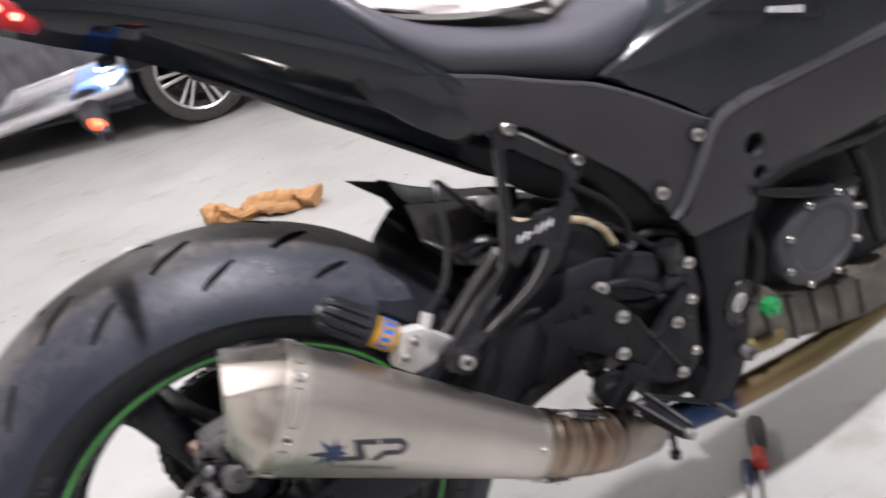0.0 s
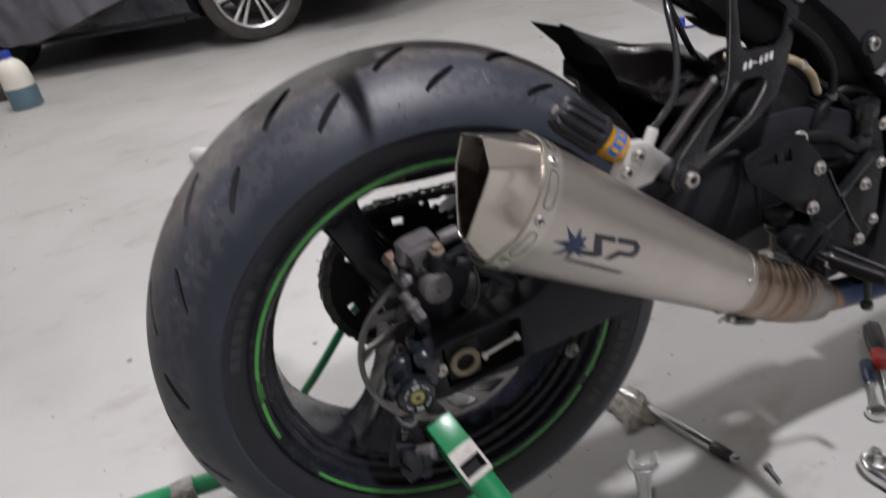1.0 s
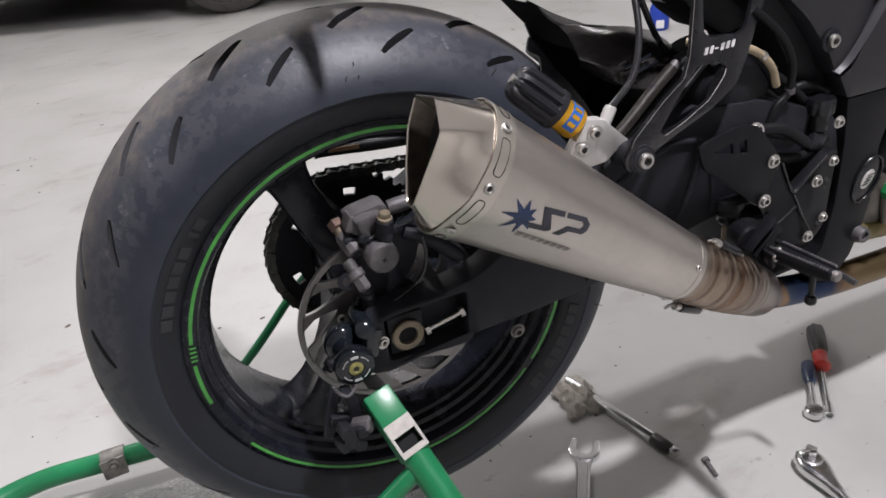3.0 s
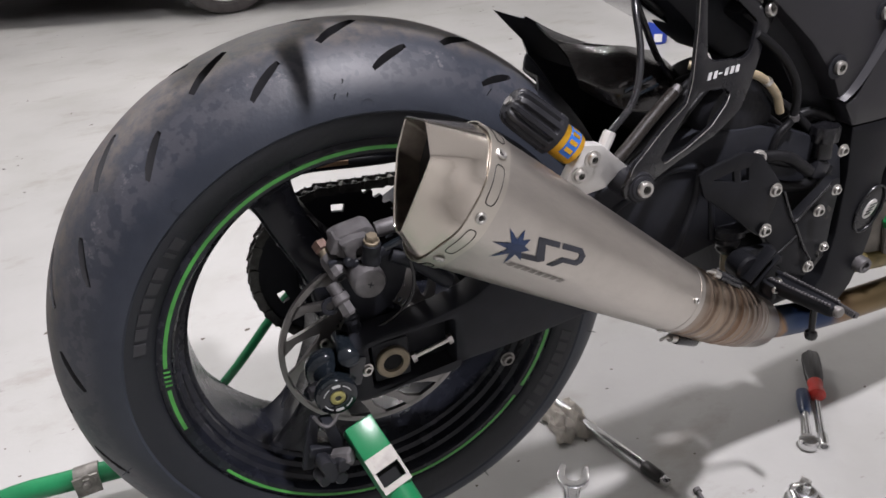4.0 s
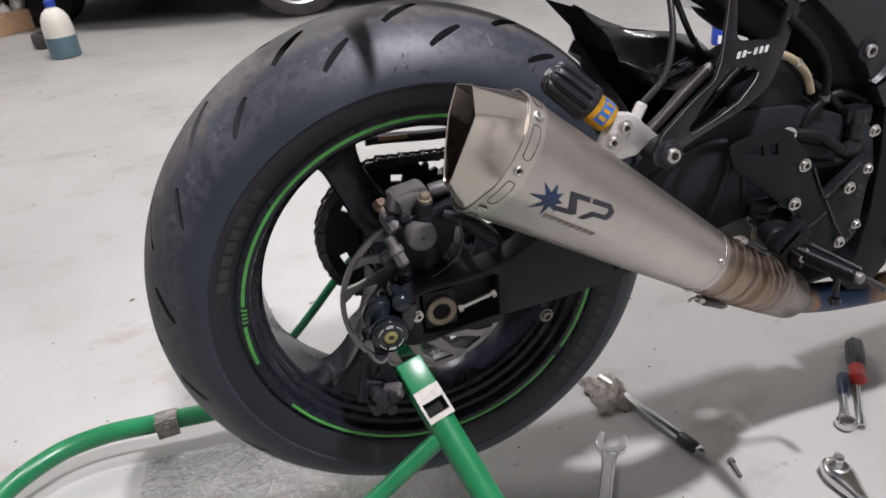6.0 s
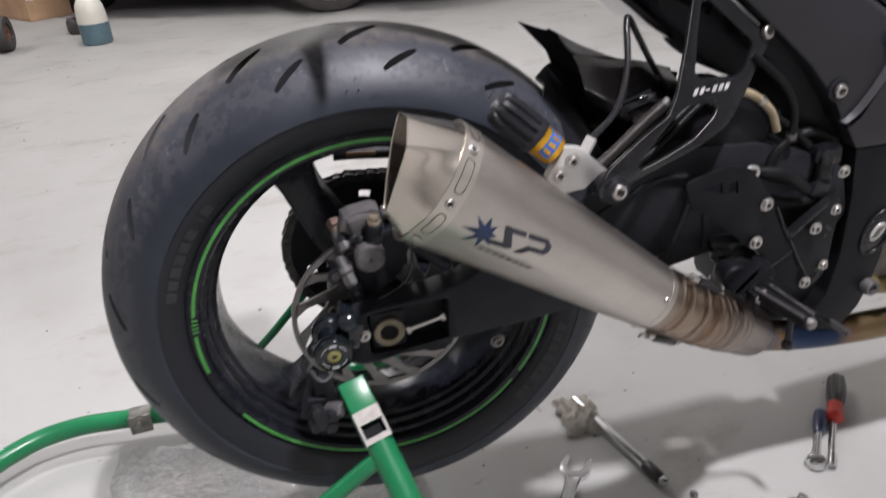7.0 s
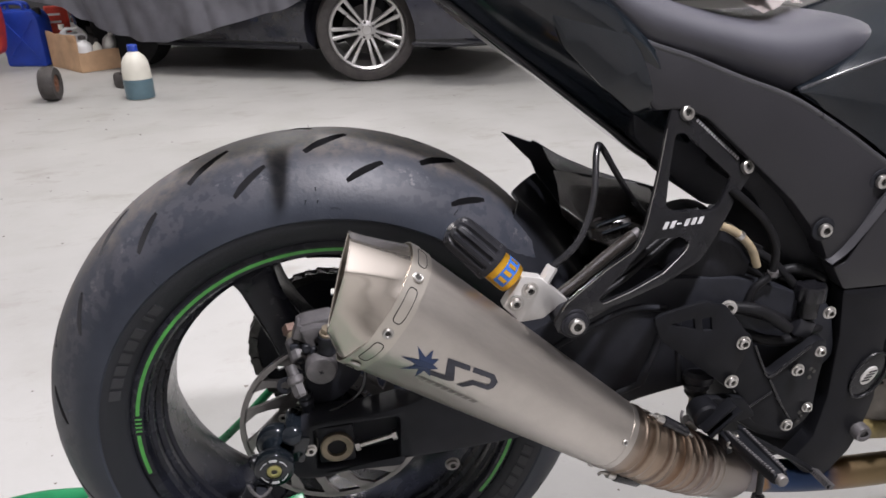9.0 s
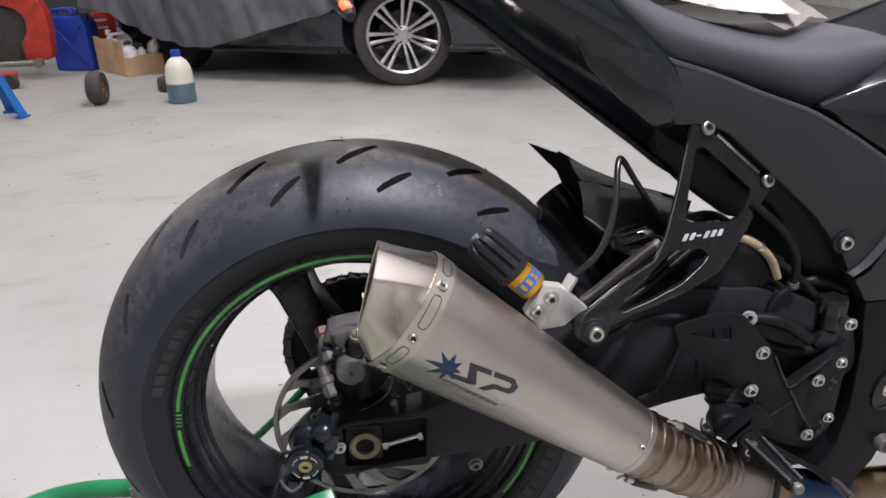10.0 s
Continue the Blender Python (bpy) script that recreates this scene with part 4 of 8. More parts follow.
def poly_r(poly, phi):
    d = V((math.cos(phi), math.sin(phi)))
    best = 0.0
    for (a0, b0), (a1, b1) in zip(poly, poly[1:] + poly[:1]):
        e = V((a1 - a0, b1 - b0))
        det = d.x * -e.y + d.y * e.x
        if abs(det) < 1e-9:
            continue
        t = (a0 * -e.y + b0 * e.x) / det
        s = (d.x * b0 - d.y * a0) / det
        if t > 0 and -1e-6 <= s <= 1 + 1e-6:
            best = max(best, t)
    return best


def hex_r(phi):
    return sum(poly_r(HEXA, phi + radians(a)) * w for a, w in ((-16, 1), (-10, 2), (-5, 3), (0, 3), (5, 3), (10, 2), (16, 1))) / 15


def shell(s, phi, off=0.0):
    """A point of the silencer's skin: s from 0 at the end cap to 1 at the pipe; phi from the top towards the camera's side."""
    k = max(0.0, min(1.0, s)) ** 1.08
    r = hex_r(phi) * (1 - k) + 0.0376 * k + off
    return C0 + EU * (ELEN * s) + (EV * math.cos(phi) + EW * math.sin(phi)) * r


PH = [2 * math.pi * i / 72 for i in range(72)]
bm = bmesh.new()
skin(bm, [[shell(s, p) for p in PH] for s in [i / 12 for i in range(13)]])
silencer = part("silencer", bm, M_TI, bike, "tapering brushed titanium silencer", 50)
PC = [2 * math.pi * i / 240 for i in range(240)]
WARP = ((0, 0), (36, 57.5), (40, 62), (90, 96), (180, 180), (360, 360))


def warp(phi):
    """The crease of the cap runs aslant: the angle at the outlet that belongs to an angle at the band."""
    d = math.degrees(phi)
    for (a0, b0), (a1, b1) in zip(WARP, WARP[1:]):
        if a0 <= d <= a1:
            return radians(b0 + (b1 - b0) * (d - a0) / (a1 - a0))


def tip(phi, scale=1.0, depth=0.0):
    phi = warp(phi)
    r = sum(poly_r(TIPS, phi + radians(a)) * w for a, w in ((-7, 1), (-4, 1.5), (-2, 2), (0, 3), (1, 1.5))) / 9 * scale
    v = r * math.cos(phi)
    u = -(0.025 + (v + 0.046) * 0.37) + depth
    return C0 + EU * u + EV * v + EW * (r * math.sin(phi))


bm = bmesh.new()
rings = [[shell(0.01, p, -0.0004) for p in PC]]
for t in (0.12, 0.3, 0.5, 0.7, 0.85, 1.0):
    rings.append([shell(0, p, -0.0004).lerp(tip(p), t) for p in PC])
rings.append([tip(p, 0.988, -0.0006) for p in PC])
rings.append([tip(p, 0.978, 0.0006) for p in PC])
skin(bm, rings, True, False, False)
cap = part("end_cap", bm, M_TICAP, silencer, "polished angular titanium end cap with slanted outlet", 40)
bm = bmesh.new()
skin(bm, [[tip(p, s, d) for p in PC] for s, d in ((0.978, 0.0006), (0.95, 0.010), (0.90, 0.022))], True, False, False)
part("inner_wall", bm, M_INNERTI, cap, "smoked inner wall of the outlet")
bm = bmesh.new()
lip = [tip(p, 0.986, -0.0004) for p in PC]
sweep(bm, lip + lip[:1], 0.0010, 8, 1, False, False)
part("outlet_lip", bm, M_TICAP, cap, "bright rolled lip of the outlet")
bm = bmesh.new()
rings = [[tip(p, s, d) for p in PC] for s, d in ((0.90, 0.022), (0.78, 0.034), (0.6, 0.05), (0.58, 0.12))]
skin(bm, rings, True, False, True)
part("outlet_bore", bm, M_DARKTI, cap, "sooty outlet bore")
bm = bmesh.new()
b0, b1 = -0.004 / ELEN, 0.0165 / ELEN
skin(bm, [[shell(s, p, o) for p in PH] for s, o in ((b0, 0.0), (b0, 0.0012), (b1, 0.0014), (b1, 0.0))], True, False, False)
band = part("rivet_band", bm, M_TIBAND, silencer, "riveted titanium band", 30)
for p in (0.56, 1.52, 2.52, -0.5, -1.5, -2.5):
    q, n = shell(0.006 / ELEN, p, 0.0012), (EV * math.cos(p) + EW * math.sin(p))
    eyelet(band, q, n, 0.0050)
for p0, p1 in ((0.74, 1.32), (1.72, 2.32), (-0.1, 0.36), (2.7, 3.1)):
    bm = bmesh.new()
    loop = []
    for i in range(40):
        k = 2 * math.pi * i / 40
        c, d = math.cos(k), math.sin(k)
        c, d = math.copysign(abs(c) ** 0.35, c), math.copysign(abs(d) ** 0.6, d)
        loop.append(shell((0.00625 + 0.0048 * d) / ELEN, (p0 + p1) / 2 + (p1 - p0) / 2 * c, 0.0013))
    sweep(bm, loop + [loop[0]], 0.00045, 6, 1, False, False)
    part("band_slot", bm, M_DARKTI, band, "pressed slot edge")
bm = bmesh.new()
f0, f1 = 1 - 0.006 / ELEN, 1 + 0.001 / ELEN
skin(bm, [[shell(s, p, o) for p in PH] for s, o in ((f0, 0.0), (f0, 0.0003), (f1, 0.0003), (f1, -0.003))], True, False, False)
fband = part("front_band", bm, M_TI, silencer, "front clamp band", 30)
for p in (1.2, 2.6, -1.2):
    eyelet(fband, shell(1 - 0.010 / ELEN, p, 0.0006), (EV * math.cos(p) + EW * math.sin(p)), 0.0034)


def decal(parent, name, outlines, material, label):
    """Flat printed shapes laid on the silencer: outlines of (metres along, metres down the side)."""
    bm = bmesh.new()
    for pts in outlines:
        dense = []
        for (a0, b0), (a1, b1) in zip(pts, pts[1:] + pts[:1]):
            k = max(1, int(math.hypot(a1 - a0, b1 - b0) / 0.004))
            dense += [(a0 + (a1 - a0) * i / k, b0 + (b1 - b0) * i / k) for i in range(k)]
        vs = [bm.verts.new((a, b, 0)) for a, b in dense]
        es = [bm.edges.new((vs[i], vs[(i + 1) % len(vs)])) for i in range(len(vs))]
        bmesh.ops.triangle_fill(bm, use_beauty=True, edges=es)
    for v in bm.verts:
        a, b = v.co.x, v.co.y
        s = a / ELEN
        p = 1.52 + b / 0.052
        v.co = shell(s, p, 0.0005)
    ob = part(name, bm, material, parent, label, 0)
    return ob


star = []
for i in range(16):
    a = math.pi * 2 * i / 16 + 0.25
    r = 0.0185 if i % 2 else 0.0075
    r *= (1.0 + 0.3 * math.cos(a - 2.6)) if i % 2 else 1
    star.append((0.052 + r * math.cos(a), 0.010 + r * math.sin(a)))
decal(silencer, "printed_star", [star], M_BLUE, "dark blue printed star")
def turned(pts):
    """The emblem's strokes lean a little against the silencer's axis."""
    c, t = math.cos(-0.14), math.sin(-0.14)
    return [(0.0925 + ((a - 0.108) * c - b * t) * 0.84, 0.002 + ((a - 0.108) * t + b * c) * 0.86) for a, b in pts]


decal(silencer, "printed_emblem", [
    turned([(0.078, -0.013), (0.106, -0.013), (0.108, -0.007), (0.090, -0.007), (0.098, 0.010), (0.092, 0.013), (0.070, 0.013), (0.068, 0.007), (0.085, 0.007)]),
    turned([(0.110, -0.013), (0.136, -0.013), (0.144, -0.006), (0.143, 0.002), (0.138, 0.007), (0.120, 0.007), (0.111, 0.014), (0.102, 0.014), (0.116, 0.0015), (0.133, 0.0015), (0.136, -0.001), (0.136, -0.005), (0.133, -0.007), (0.111, -0.007)]),
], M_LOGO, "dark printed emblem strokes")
for i in range(8):
    a, b = i * 0.0078, i * 0.0004
    decal(silencer, "printed_bar", [[(0.0595 + a, 0.0255 - b), (0.0655 + a, 0.0252 - b), (0.0640 + a, 0.0308 - b), (0.0580 + a, 0.0311 - b)]], M_LOGO2, "faint grey printed bar")

# conical sleeve and link pipe


def sleeve_r(t):
    ridge = sum(h * math.exp(-(((t - c) / w) ** 2)) for c, h, w in ((0.085, 0.0020, 0.007), (0.140, 0.0016, 0.006), (0.185, 0.0012, 0.005), (0.225, 0.0021, 0.007), (0.285, 0.0016, 0.006), (0.325, 0.0020, 0.007), (0.385, 0.0013, 0.005), (0.430, 0.0021, 0.007), (0.490, 0.0014, 0.006), (0.535, 0.0019, 0.007), (0.585, 0.0012, 0.005)))
    ridge -= 0.0010 * math.exp(-(((t - 0.36) / 0.012) ** 2)) + 0.0010 * math.exp(-(((t - 0.255) / 0.010) ** 2)) + 0.0008 * math.exp(-(((t - 0.46) / 0.010) ** 2))
    return 0.0366 - 0.0036 * t + 0.85 * ridge - 0.010 * max(0, (t - 0.88) / 0.12) ** 2


bm = bmesh.new()
sweep(bm, [tuple(p) for p in spline([tuple(C1 - EU * 0.01), (0.335, -0.2175, 0.417), (0.385, -0.2035, 0.383), (0.436, -0.177, 0.343), (0.484, -0.147, 0.305)], 60)], sleeve_r, 48, 1, False)
part("connecting_sleeve", bm, M_TAN, bike, "heat-tanned titanium sleeve with weld beads", 40)
bm = bmesh.new()
sweep(bm, [(0.445, -0.171, 0.336), (0.480, -0.150, 0.308), (0.515, -0.137, 0.286), (0.56, -0.130, 0.271), (0.62, -0.128, 0.261), (0.70, -0.128, 0.256), (0.82, -0.125, 0.254), (0.98, -0.11, 0.26)], lambda t: 0.0212 + 0.004 * math.exp(-t * 12), 32, 10)
part("link_pipe", bm, M_PIPE, bike, "titanium link pipe, blued and straw coloured", 60)
for a, b in (((0.326, -0.224, 0.470), (0.373, -0.222, 0.436)), ((0.277, -0.2255, 0.4035), (0.325, -0.2205, 0.3780))):
    bm = bmesh.new()
    a, b = V(a), V(b)
    d = b - a
    lathe(bm, [(0.0058, d.length * 0.28), (0.0066, d.length * 0.32), (0.0066, d.length * 0.86), (0.0055, d.length * 0.9)], a, d, 16)
    spr = part("exhaust_spring", bm, M_HOSE, bike, "exhaust spring in a black rubber sleeve")
    bm = bmesh.new()
    sweep(bm, [a - d * 0.05 + V((0, 0.006, -0.008)), a, a + d * 0.3], 0.0018, 8, 4)
    lathe(bm, [(0.0048, d.length * 0.10), (0.0048, d.length * 0.27)], a, d, 12)
    part("spring_hook", bm, M_STEEL, spr)
    bm = bmesh.new()
    sweep(bm, [b - d * 0.15, b + d * 0.06, b + d * 0.1 + V((0, 0.008, -0.008))], 0.0018, 8, 4)
    part("spring_hook", bm, M_STEEL, spr)


# exhaust hanger plate
def hanger_y(x, z):
    return -0.4872 + 0.2505 * x + 0.3508 * z + 0.5 * max(0.0, 0.602 - z)


bm = bmesh.new()
hang_out = [(0.363, 0.773), (0.378, 0.780), (0.393, 0.772), (0.456, 0.714), (0.466, 0.700), (0.457, 0.690), (0.441, 0.676), (0.424, 0.655), (0.406, 0.635), (0.387, 0.618), (0.349, 0.606), (0.285, 0.592), (0.256, 0.583), (0.246, 0.573), (0.234, 0.570), (0.222, 0.575), (0.216, 0.588), (0.226, 0.606), (0.276, 0.630), (0.309, 0.642), (0.322, 0.660), (0.340, 0.706), (0.355, 0.753)]
hang_h1 = [(0.364, 0.743), (0.374, 0.744), (0.432, 0.694), (0.428, 0.686), (0.415, 0.668), (0.403, 0.664), (0.356, 0.671), (0.348, 0.677), (0.356, 0.715)]
hang_h2 = [(0.330, 0.648), (0.365, 0.645), (0.375, 0.637), (0.367, 0.629), (0.340, 0.614), (0.304, 0.605), (0.270, 0.598), (0.264, 0.604), (0.298, 0.628)]
plate(bm, rounded(hang_out, 0.006), [rounded(hang_h1, 0.005), rounded(hang_h2, 0.004)], hanger_y, 0.005, 0.001)
hanger = part("exhaust_hanger", bm, M_PLUG, bike, "black anodised exhaust hanger plate with bright edges")


def rim_line(outline, parent):
    bm = bmesh.new()
    pts = [V((x, hanger_y(x, z) - 0.0002, z)) for x, z in outline]
    sweep(bm, pts, 0.0004, 6, 1, False)
    part("machined_edge", bm, M_GREYCAST, parent, "bright machined edge")


rim_line(rounded(hang_out, 0.006)[85:112], hanger)
rim_line(rounded(hang_h2, 0.004)[12:34], hanger)
nrm = V((0.2505, -1, 0.3508)).normalized()
bolt(hanger, (0.377, hanger_y(0.377, 0.762), 0.762), nrm, 0.0078, 0.006, washer=False)
bolt(hanger, (0.451, hanger_y(0.451, 0.701), 0.701), nrm, 0.0078, 0.006, washer=False)
bm = bmesh.new()
lathe(bm, [(0.0150, -0.03), (0.0150, 0.004), (0.0140, 0.006), (0.0120, 0.006), (0.0115, 0.0075), (0.0100, 0.0085)], (0.238, -0.2125, 0.584), (0, -1, 0.1), 36)
part("rubber_bush", bm, M_PLASTIC, hanger, "black rubber hanger bush")
bolt(hanger, (0.238, -0.2205, 0.585), (0, -1, 0.1), 0.0080, 0.006, washer=False)


def hanger_bars(parent, a, b, n, height, slant, material, name, label, dash=-1):
    """A row of slanted printed blocks from a to b on the hanger plate, one of them a short dash."""
    a, b = V(a), V(b)
    d = (b - a) / n
    up = V((-d.y, d.x)).normalized() * height
    for i in range(n):
        if i == dash:
            q = [a + d * (i + 0.15) + up * 0.4, a + d * (i + 0.8) + up * 0.4, a + d * (i + 0.8) + up * 0.6, a + d * (i + 0.15) + up * 0.6]
        else:
            p0, p1 = a + d * (i + 0.10), a + d * (i + 0.66)
            q = [p0, p1, p1 + up + d * slant, p0 + up + d * slant]
        front = [V((x, hanger_y(x, z) - 0.0012, z)) for x, z in q]
        bm = bmesh.new()
        skin(bm, [front, [p + V((0, 0.0008, 0)) for p in front]])
        part(name, bm, material, parent, label, 0)


hanger_bars(hanger, (0.341, 0.6565), (0.393, 0.6545), 6, 0.0062, 0.45, M_PRINT, "printed_bar", "white slanted printed block", 2)
hanger_bars(hanger, (0.3895, 0.7535), (0.4415, 0.7085), 18, 0.0030, 0.1, M_PRINTDIM, "fine_print", "fine white printed mark")

# suspension preload adjuster
K0, K1 = V((0.126, -0.171, 0.677)), V((0.200, -0.192, 0.608))
KD = (K1 - K0).normalized()
bm = bmesh.new()
segs = 60
rings = []
ka, ks, kt = frame_of(KD)
for r, h in ((0.005, 0.0), (0.0115, 0.0005), (0.0162, 0.003), (0.0185, 0.008), (0.0192, 0.020), (0.0196, 0.046), (0.0200, 0.048), (0.0200, 0.0535), (0.016, 0.054)):
    ring = []
    for i in range(segs):
        rib = 0.0030 if (i % 5) in (0, 1, 2) else 0.0
        rr = r - (0.0030 - rib if 0.0012 < h < 0.047 else 0)
        k = 2 * math.pi * i / segs
        ring.append(K0 + ka * h + (ks * math.cos(k) + kt * math.sin(k)) * rr)
    rings.append(ring)
skin(bm, rings)
knob = part("adjuster_knob", bm, M_PLASTIC, bike, "ribbed black preload adjuster knob")
bm = bmesh.new()
lathe(bm, [(0.0045, 0.0), (0.0045, -0.002), (0.002, -0.002)], K0, KD, 12)
part("knob_screw", bm, M_STEEL, knob)
bm = bmesh.new()
lathe(bm, [(0.0130, 0.053), (0.0160, 0.054), (0.0160, 0.076), (0.0150, 0.079), (0.013, 0.080)], K0, KD, 36)
collar = part("gold_collar", bm, M_GOLD, bike, "gold anodised adjuster collar with blue print")
K_FACE = math.atan2(kt.dot(V((0, -0.8, 0.6))), ks.dot(V((0, -0.8, 0.6))))


def collar_patch(name, h0, h1, w0, w1, off, material, label):
    bm = bmesh.new()
    rings = []
    for i in range(13):
        k = K_FACE + w0 + (w1 - w0) * i / 12
        n = ks * math.cos(k) + kt * math.sin(k)
        rings.append([K0 + ka * h + n * (0.0160 + o) for h, o in ((h0, 0), (h1, 0), (h1, off), (h0, off))])
    skin(bm, rings)
    return part(name, bm, material, collar, label)


collar_patch("blue_label", 0.0615, 0.0735, -1.15, 1.25, 0.0003, M_LABELBLUE, "blue printed label")
for i in range(4):
    collar_patch("label_bar", 0.0635, 0.0715, -0.85 + i * 0.5, -0.60 + i * 0.5, 0.0006, M_GOLD, "")
bm = bmesh.new()
plate(bm, rounded([(0.172, 0.598), (0.191, 0.629), (0.210, 0.625), (0.245, 0.591), (0.236, 0.584), (0.225, 0.589), (0.214, 0.580), (0.190, 0.578)], 0.0022), [], lambda x, z: -0.193, 0.012, 0.0012)
pbr = part("adjuster_bracket", bm, M_ALU, bike, "bead-blasted aluminium adjuster bracket")
bolt(pbr, (0.199, -0.1935, 0.614), r=0.0062, h=0.005)
bolt(pbr, (0.185, -0.1935, 0.601), r=0.0062, h=0.005)
bm = bmesh.new()
lathe(bm, [(0.0062, 0), (0.0062, 0.022), (0.0052, 0.024)], (0.212, -0.186, 0.612), (0.5, 0.1, 0.85), 8)
part("hose_fitting", bm, M_ALU, bike, "aluminium hose fitting")
bm = bmesh.new()
sweep(bm, [(0.222, -0.184, 0.630), (0.252, -0.178, 0.655), (0.272, -0.158, 0.690), (0.283, -0.130, 0.728), (0.292, -0.118, 0.731), (0.315, -0.105, 0.700), (0.345, -0.09, 0.660), (0.38, -0.08, 0.62)], 0.0035, 12)
part("adjuster_hose", bm, M_HOSE, bike, "glossy black hydraulic hose")

# hugger over the tyre
bm = bmesh.new()
rings = []
for t in [i / 16 for i in range(17)]:
    ring = []
    for j in range(17):
        y = -0.095 + 0.205 * j / 16
        start = 46.0 - 78.0 * max(0.0, y)
        deg = start - t * (start - 4.0)
        r = 0.3325 + 0.33 * max(0.0, y) - 0.9 * max(0.0, -y - 0.035) + 0.014 * t
        ring.append(on_wheel(deg, r, y))
    rings.append(ring + [p + (p - V((0, p.y, AX))).normalized() * -0.003 for p in ring[::-1]])
skin(bm, rings)
hugger = part("hugger", bm, M_BLACK, bike, "black rear hugger over the tyre", 40)
bm = bmesh.new()
fin_top = spline([(0.2415, 0.0948, 0.6955), (0.278, 0.0915, 0.6812), (0.285, 0.091, 0.6815), (0.318, 0.089, 0.661), (0.351, 0.087, 0.645), (0.389, 0.085, 0.629), (0.427, 0.082, 0.618), (0.472, 0.078, 0.603)], 5)
fin_low = spline([(0.2425, 0.0960, 0.6945), (0.268, 0.102, 0.6680), (0.290, 0.106, 0.6460), (0.312, 0.110, 0.6250), (0.345, 0.109, 0.6080), (0.385, 0.106, 0.5930), (0.427, 0.100, 0.5800), (0.472, 0.092, 0.5650)], 5)
skin(bm, [[a, b, b + V((0.001, 0.004, 0)), a + V((0.001, 0.004, 0))] for a, b in zip(fin_top, fin_low)])
part("hugger_fin", bm, M_PLASTIC, hugger, "pointed black fin of the hugger", 50)
bm = bmesh.new()
web_top = [b for b in fin_low if b.x > 0.284]
web_low = [on_wheel(37.0 - 33.0 * i / (len(web_top) - 1), 0.3690 + 0.014 * i / (len(web_top) - 1), 0.108) for i in range(len(web_top))]
skin(bm, [[a, a.lerp(b, 0.5), b, b + V((0, 0.004, 0)), a + V((0, 0.004, 0))] for a, b in zip(web_top, web_low)])
part("hugger_web", bm, M_BLACK, hugger, "black web between fin and arch", 40)
bm = bmesh.new()
deck_far = spline([(0.296, 0.0900, 0.6740), (0.306, 0.0890, 0.6680), (0.318, 0.0885, 0.6605), (0.351, 0.0865, 0.6445), (0.389, 0.0845, 0.6285), (0.427, 0.0815, 0.6175)], 4)
deck_near = spline([(0.300, 0.0300, 0.6600), (0.308, 0.0220, 0.6595), (0.322, 0.0140, 0.6590), (0.345, 0.0050, 0.6550), (0.375, -0.0020, 0.6490), (0.410, -0.0060, 0.6380)], 4)
rows = [[a.lerp(b, k / 6) - V((0, 0, 0.004 * math.sin(math.pi * k / 6))) for k in range(7)] for a, b in zip(deck_far, deck_near)]
skin(bm, [r + [q + V((0.001, 0, -0.004)) for q in r[::-1]] for r in rows])
part("hugger_deck", bm, M_PLASTIC, hugger, "dark moulded deck between fin and flank", 40)
bm = bmesh.new()
stations = (
    ((0.292, 0.03, 0.660), (0.288, 0.0, 0.652), (0.282, -0.03, 0.637), (0.282, -0.035, 0.628)),
    ((0.308, 0.02, 0.660), (0.304, -0.03, 0.650), (0.297, -0.07, 0.631), (0.297, -0.075, 0.616)),
    ((0.330, 0.01, 0.656), (0.325, -0.04, 0.652), (0.315, -0.085, 0.633), (0.315, -0.09, 0.610)),
    ((0.365, 0.0, 0.652), (0.358, -0.05, 0.648), (0.345, -0.092, 0.632), (0.345, -0.097, 0.603)),
    ((0.405, -0.005, 0.640), (0.395, -0.055, 0.633), (0.385, -0.095, 0.618), (0.385, -0.10, 0.590)),
)
cols = [spline(col, 5) for col in zip(*stations)]
rows = [spline([tuple(p) for p in r], 4) for r in zip(*cols)]
skin(bm, [r + [p + V((0.002, 0.003, -0.004)) for p in r[::-1]] for r in rows])
part("hugger_side", bm, M_CARBON, hugger, "glossy carbon flank of the hugger", 40)
for a0, b0 in (((0.306, -0.088, 0.630), (0.336, -0.094, 0.642)), ((0.312, -0.092, 0.622), (0.342, -0.098, 0.634))):
    bm = bmesh.new()
    sweep(bm, [a0, b0], 0.0022, 8, 3)
    part("moulded_step", bm, M_GLOSS, hugger, "glossy moulded step")
bm = bmesh.new()
sweep(bm, [(0.222, -0.180, 0.590), (0.252, -0.170, 0.603), (0.290, -0.158, 0.625), (0.322, -0.148, 0.642)], 0.0062, 18, 8)
bh = part("braided_hose", bm, M_BRAID, bike, "dark braided hose")
bm = bmesh.new()
lathe(bm, [(0.0050, 0), (0.0050, 0.010), (0.0040, 0.011)], (0.320, -0.149, 0.641), (0.75, 0.2, 0.45), 14)
part("hose_end", bm, M_CALIPER, bh, "dull grey hose end fitting")
for off, r in ((0.0, 0.0042), (0.010, 0.0048), (0.021, 0.0040), (0.030, 0.0035)):
    bm = bmesh.new()
    sweep(bm, [(0.228 + off, -0.172, 0.590 - off * .5), (0.285 + off, -0.150, 0.608 - off * .5), (0.345 + off, -0.13, 0.636 - off * 0.3), (0.40 + off, -0.115, 0.650)], r, 12, 6)
    part("cable", bm, M_LOOM, bike, "black cable")

# side panel, fairing, tank, seat, tail
def panel_y(x, z):
    return -0.147 + 0.13 * (z - 0.63) if z > 0.63 else -0.147


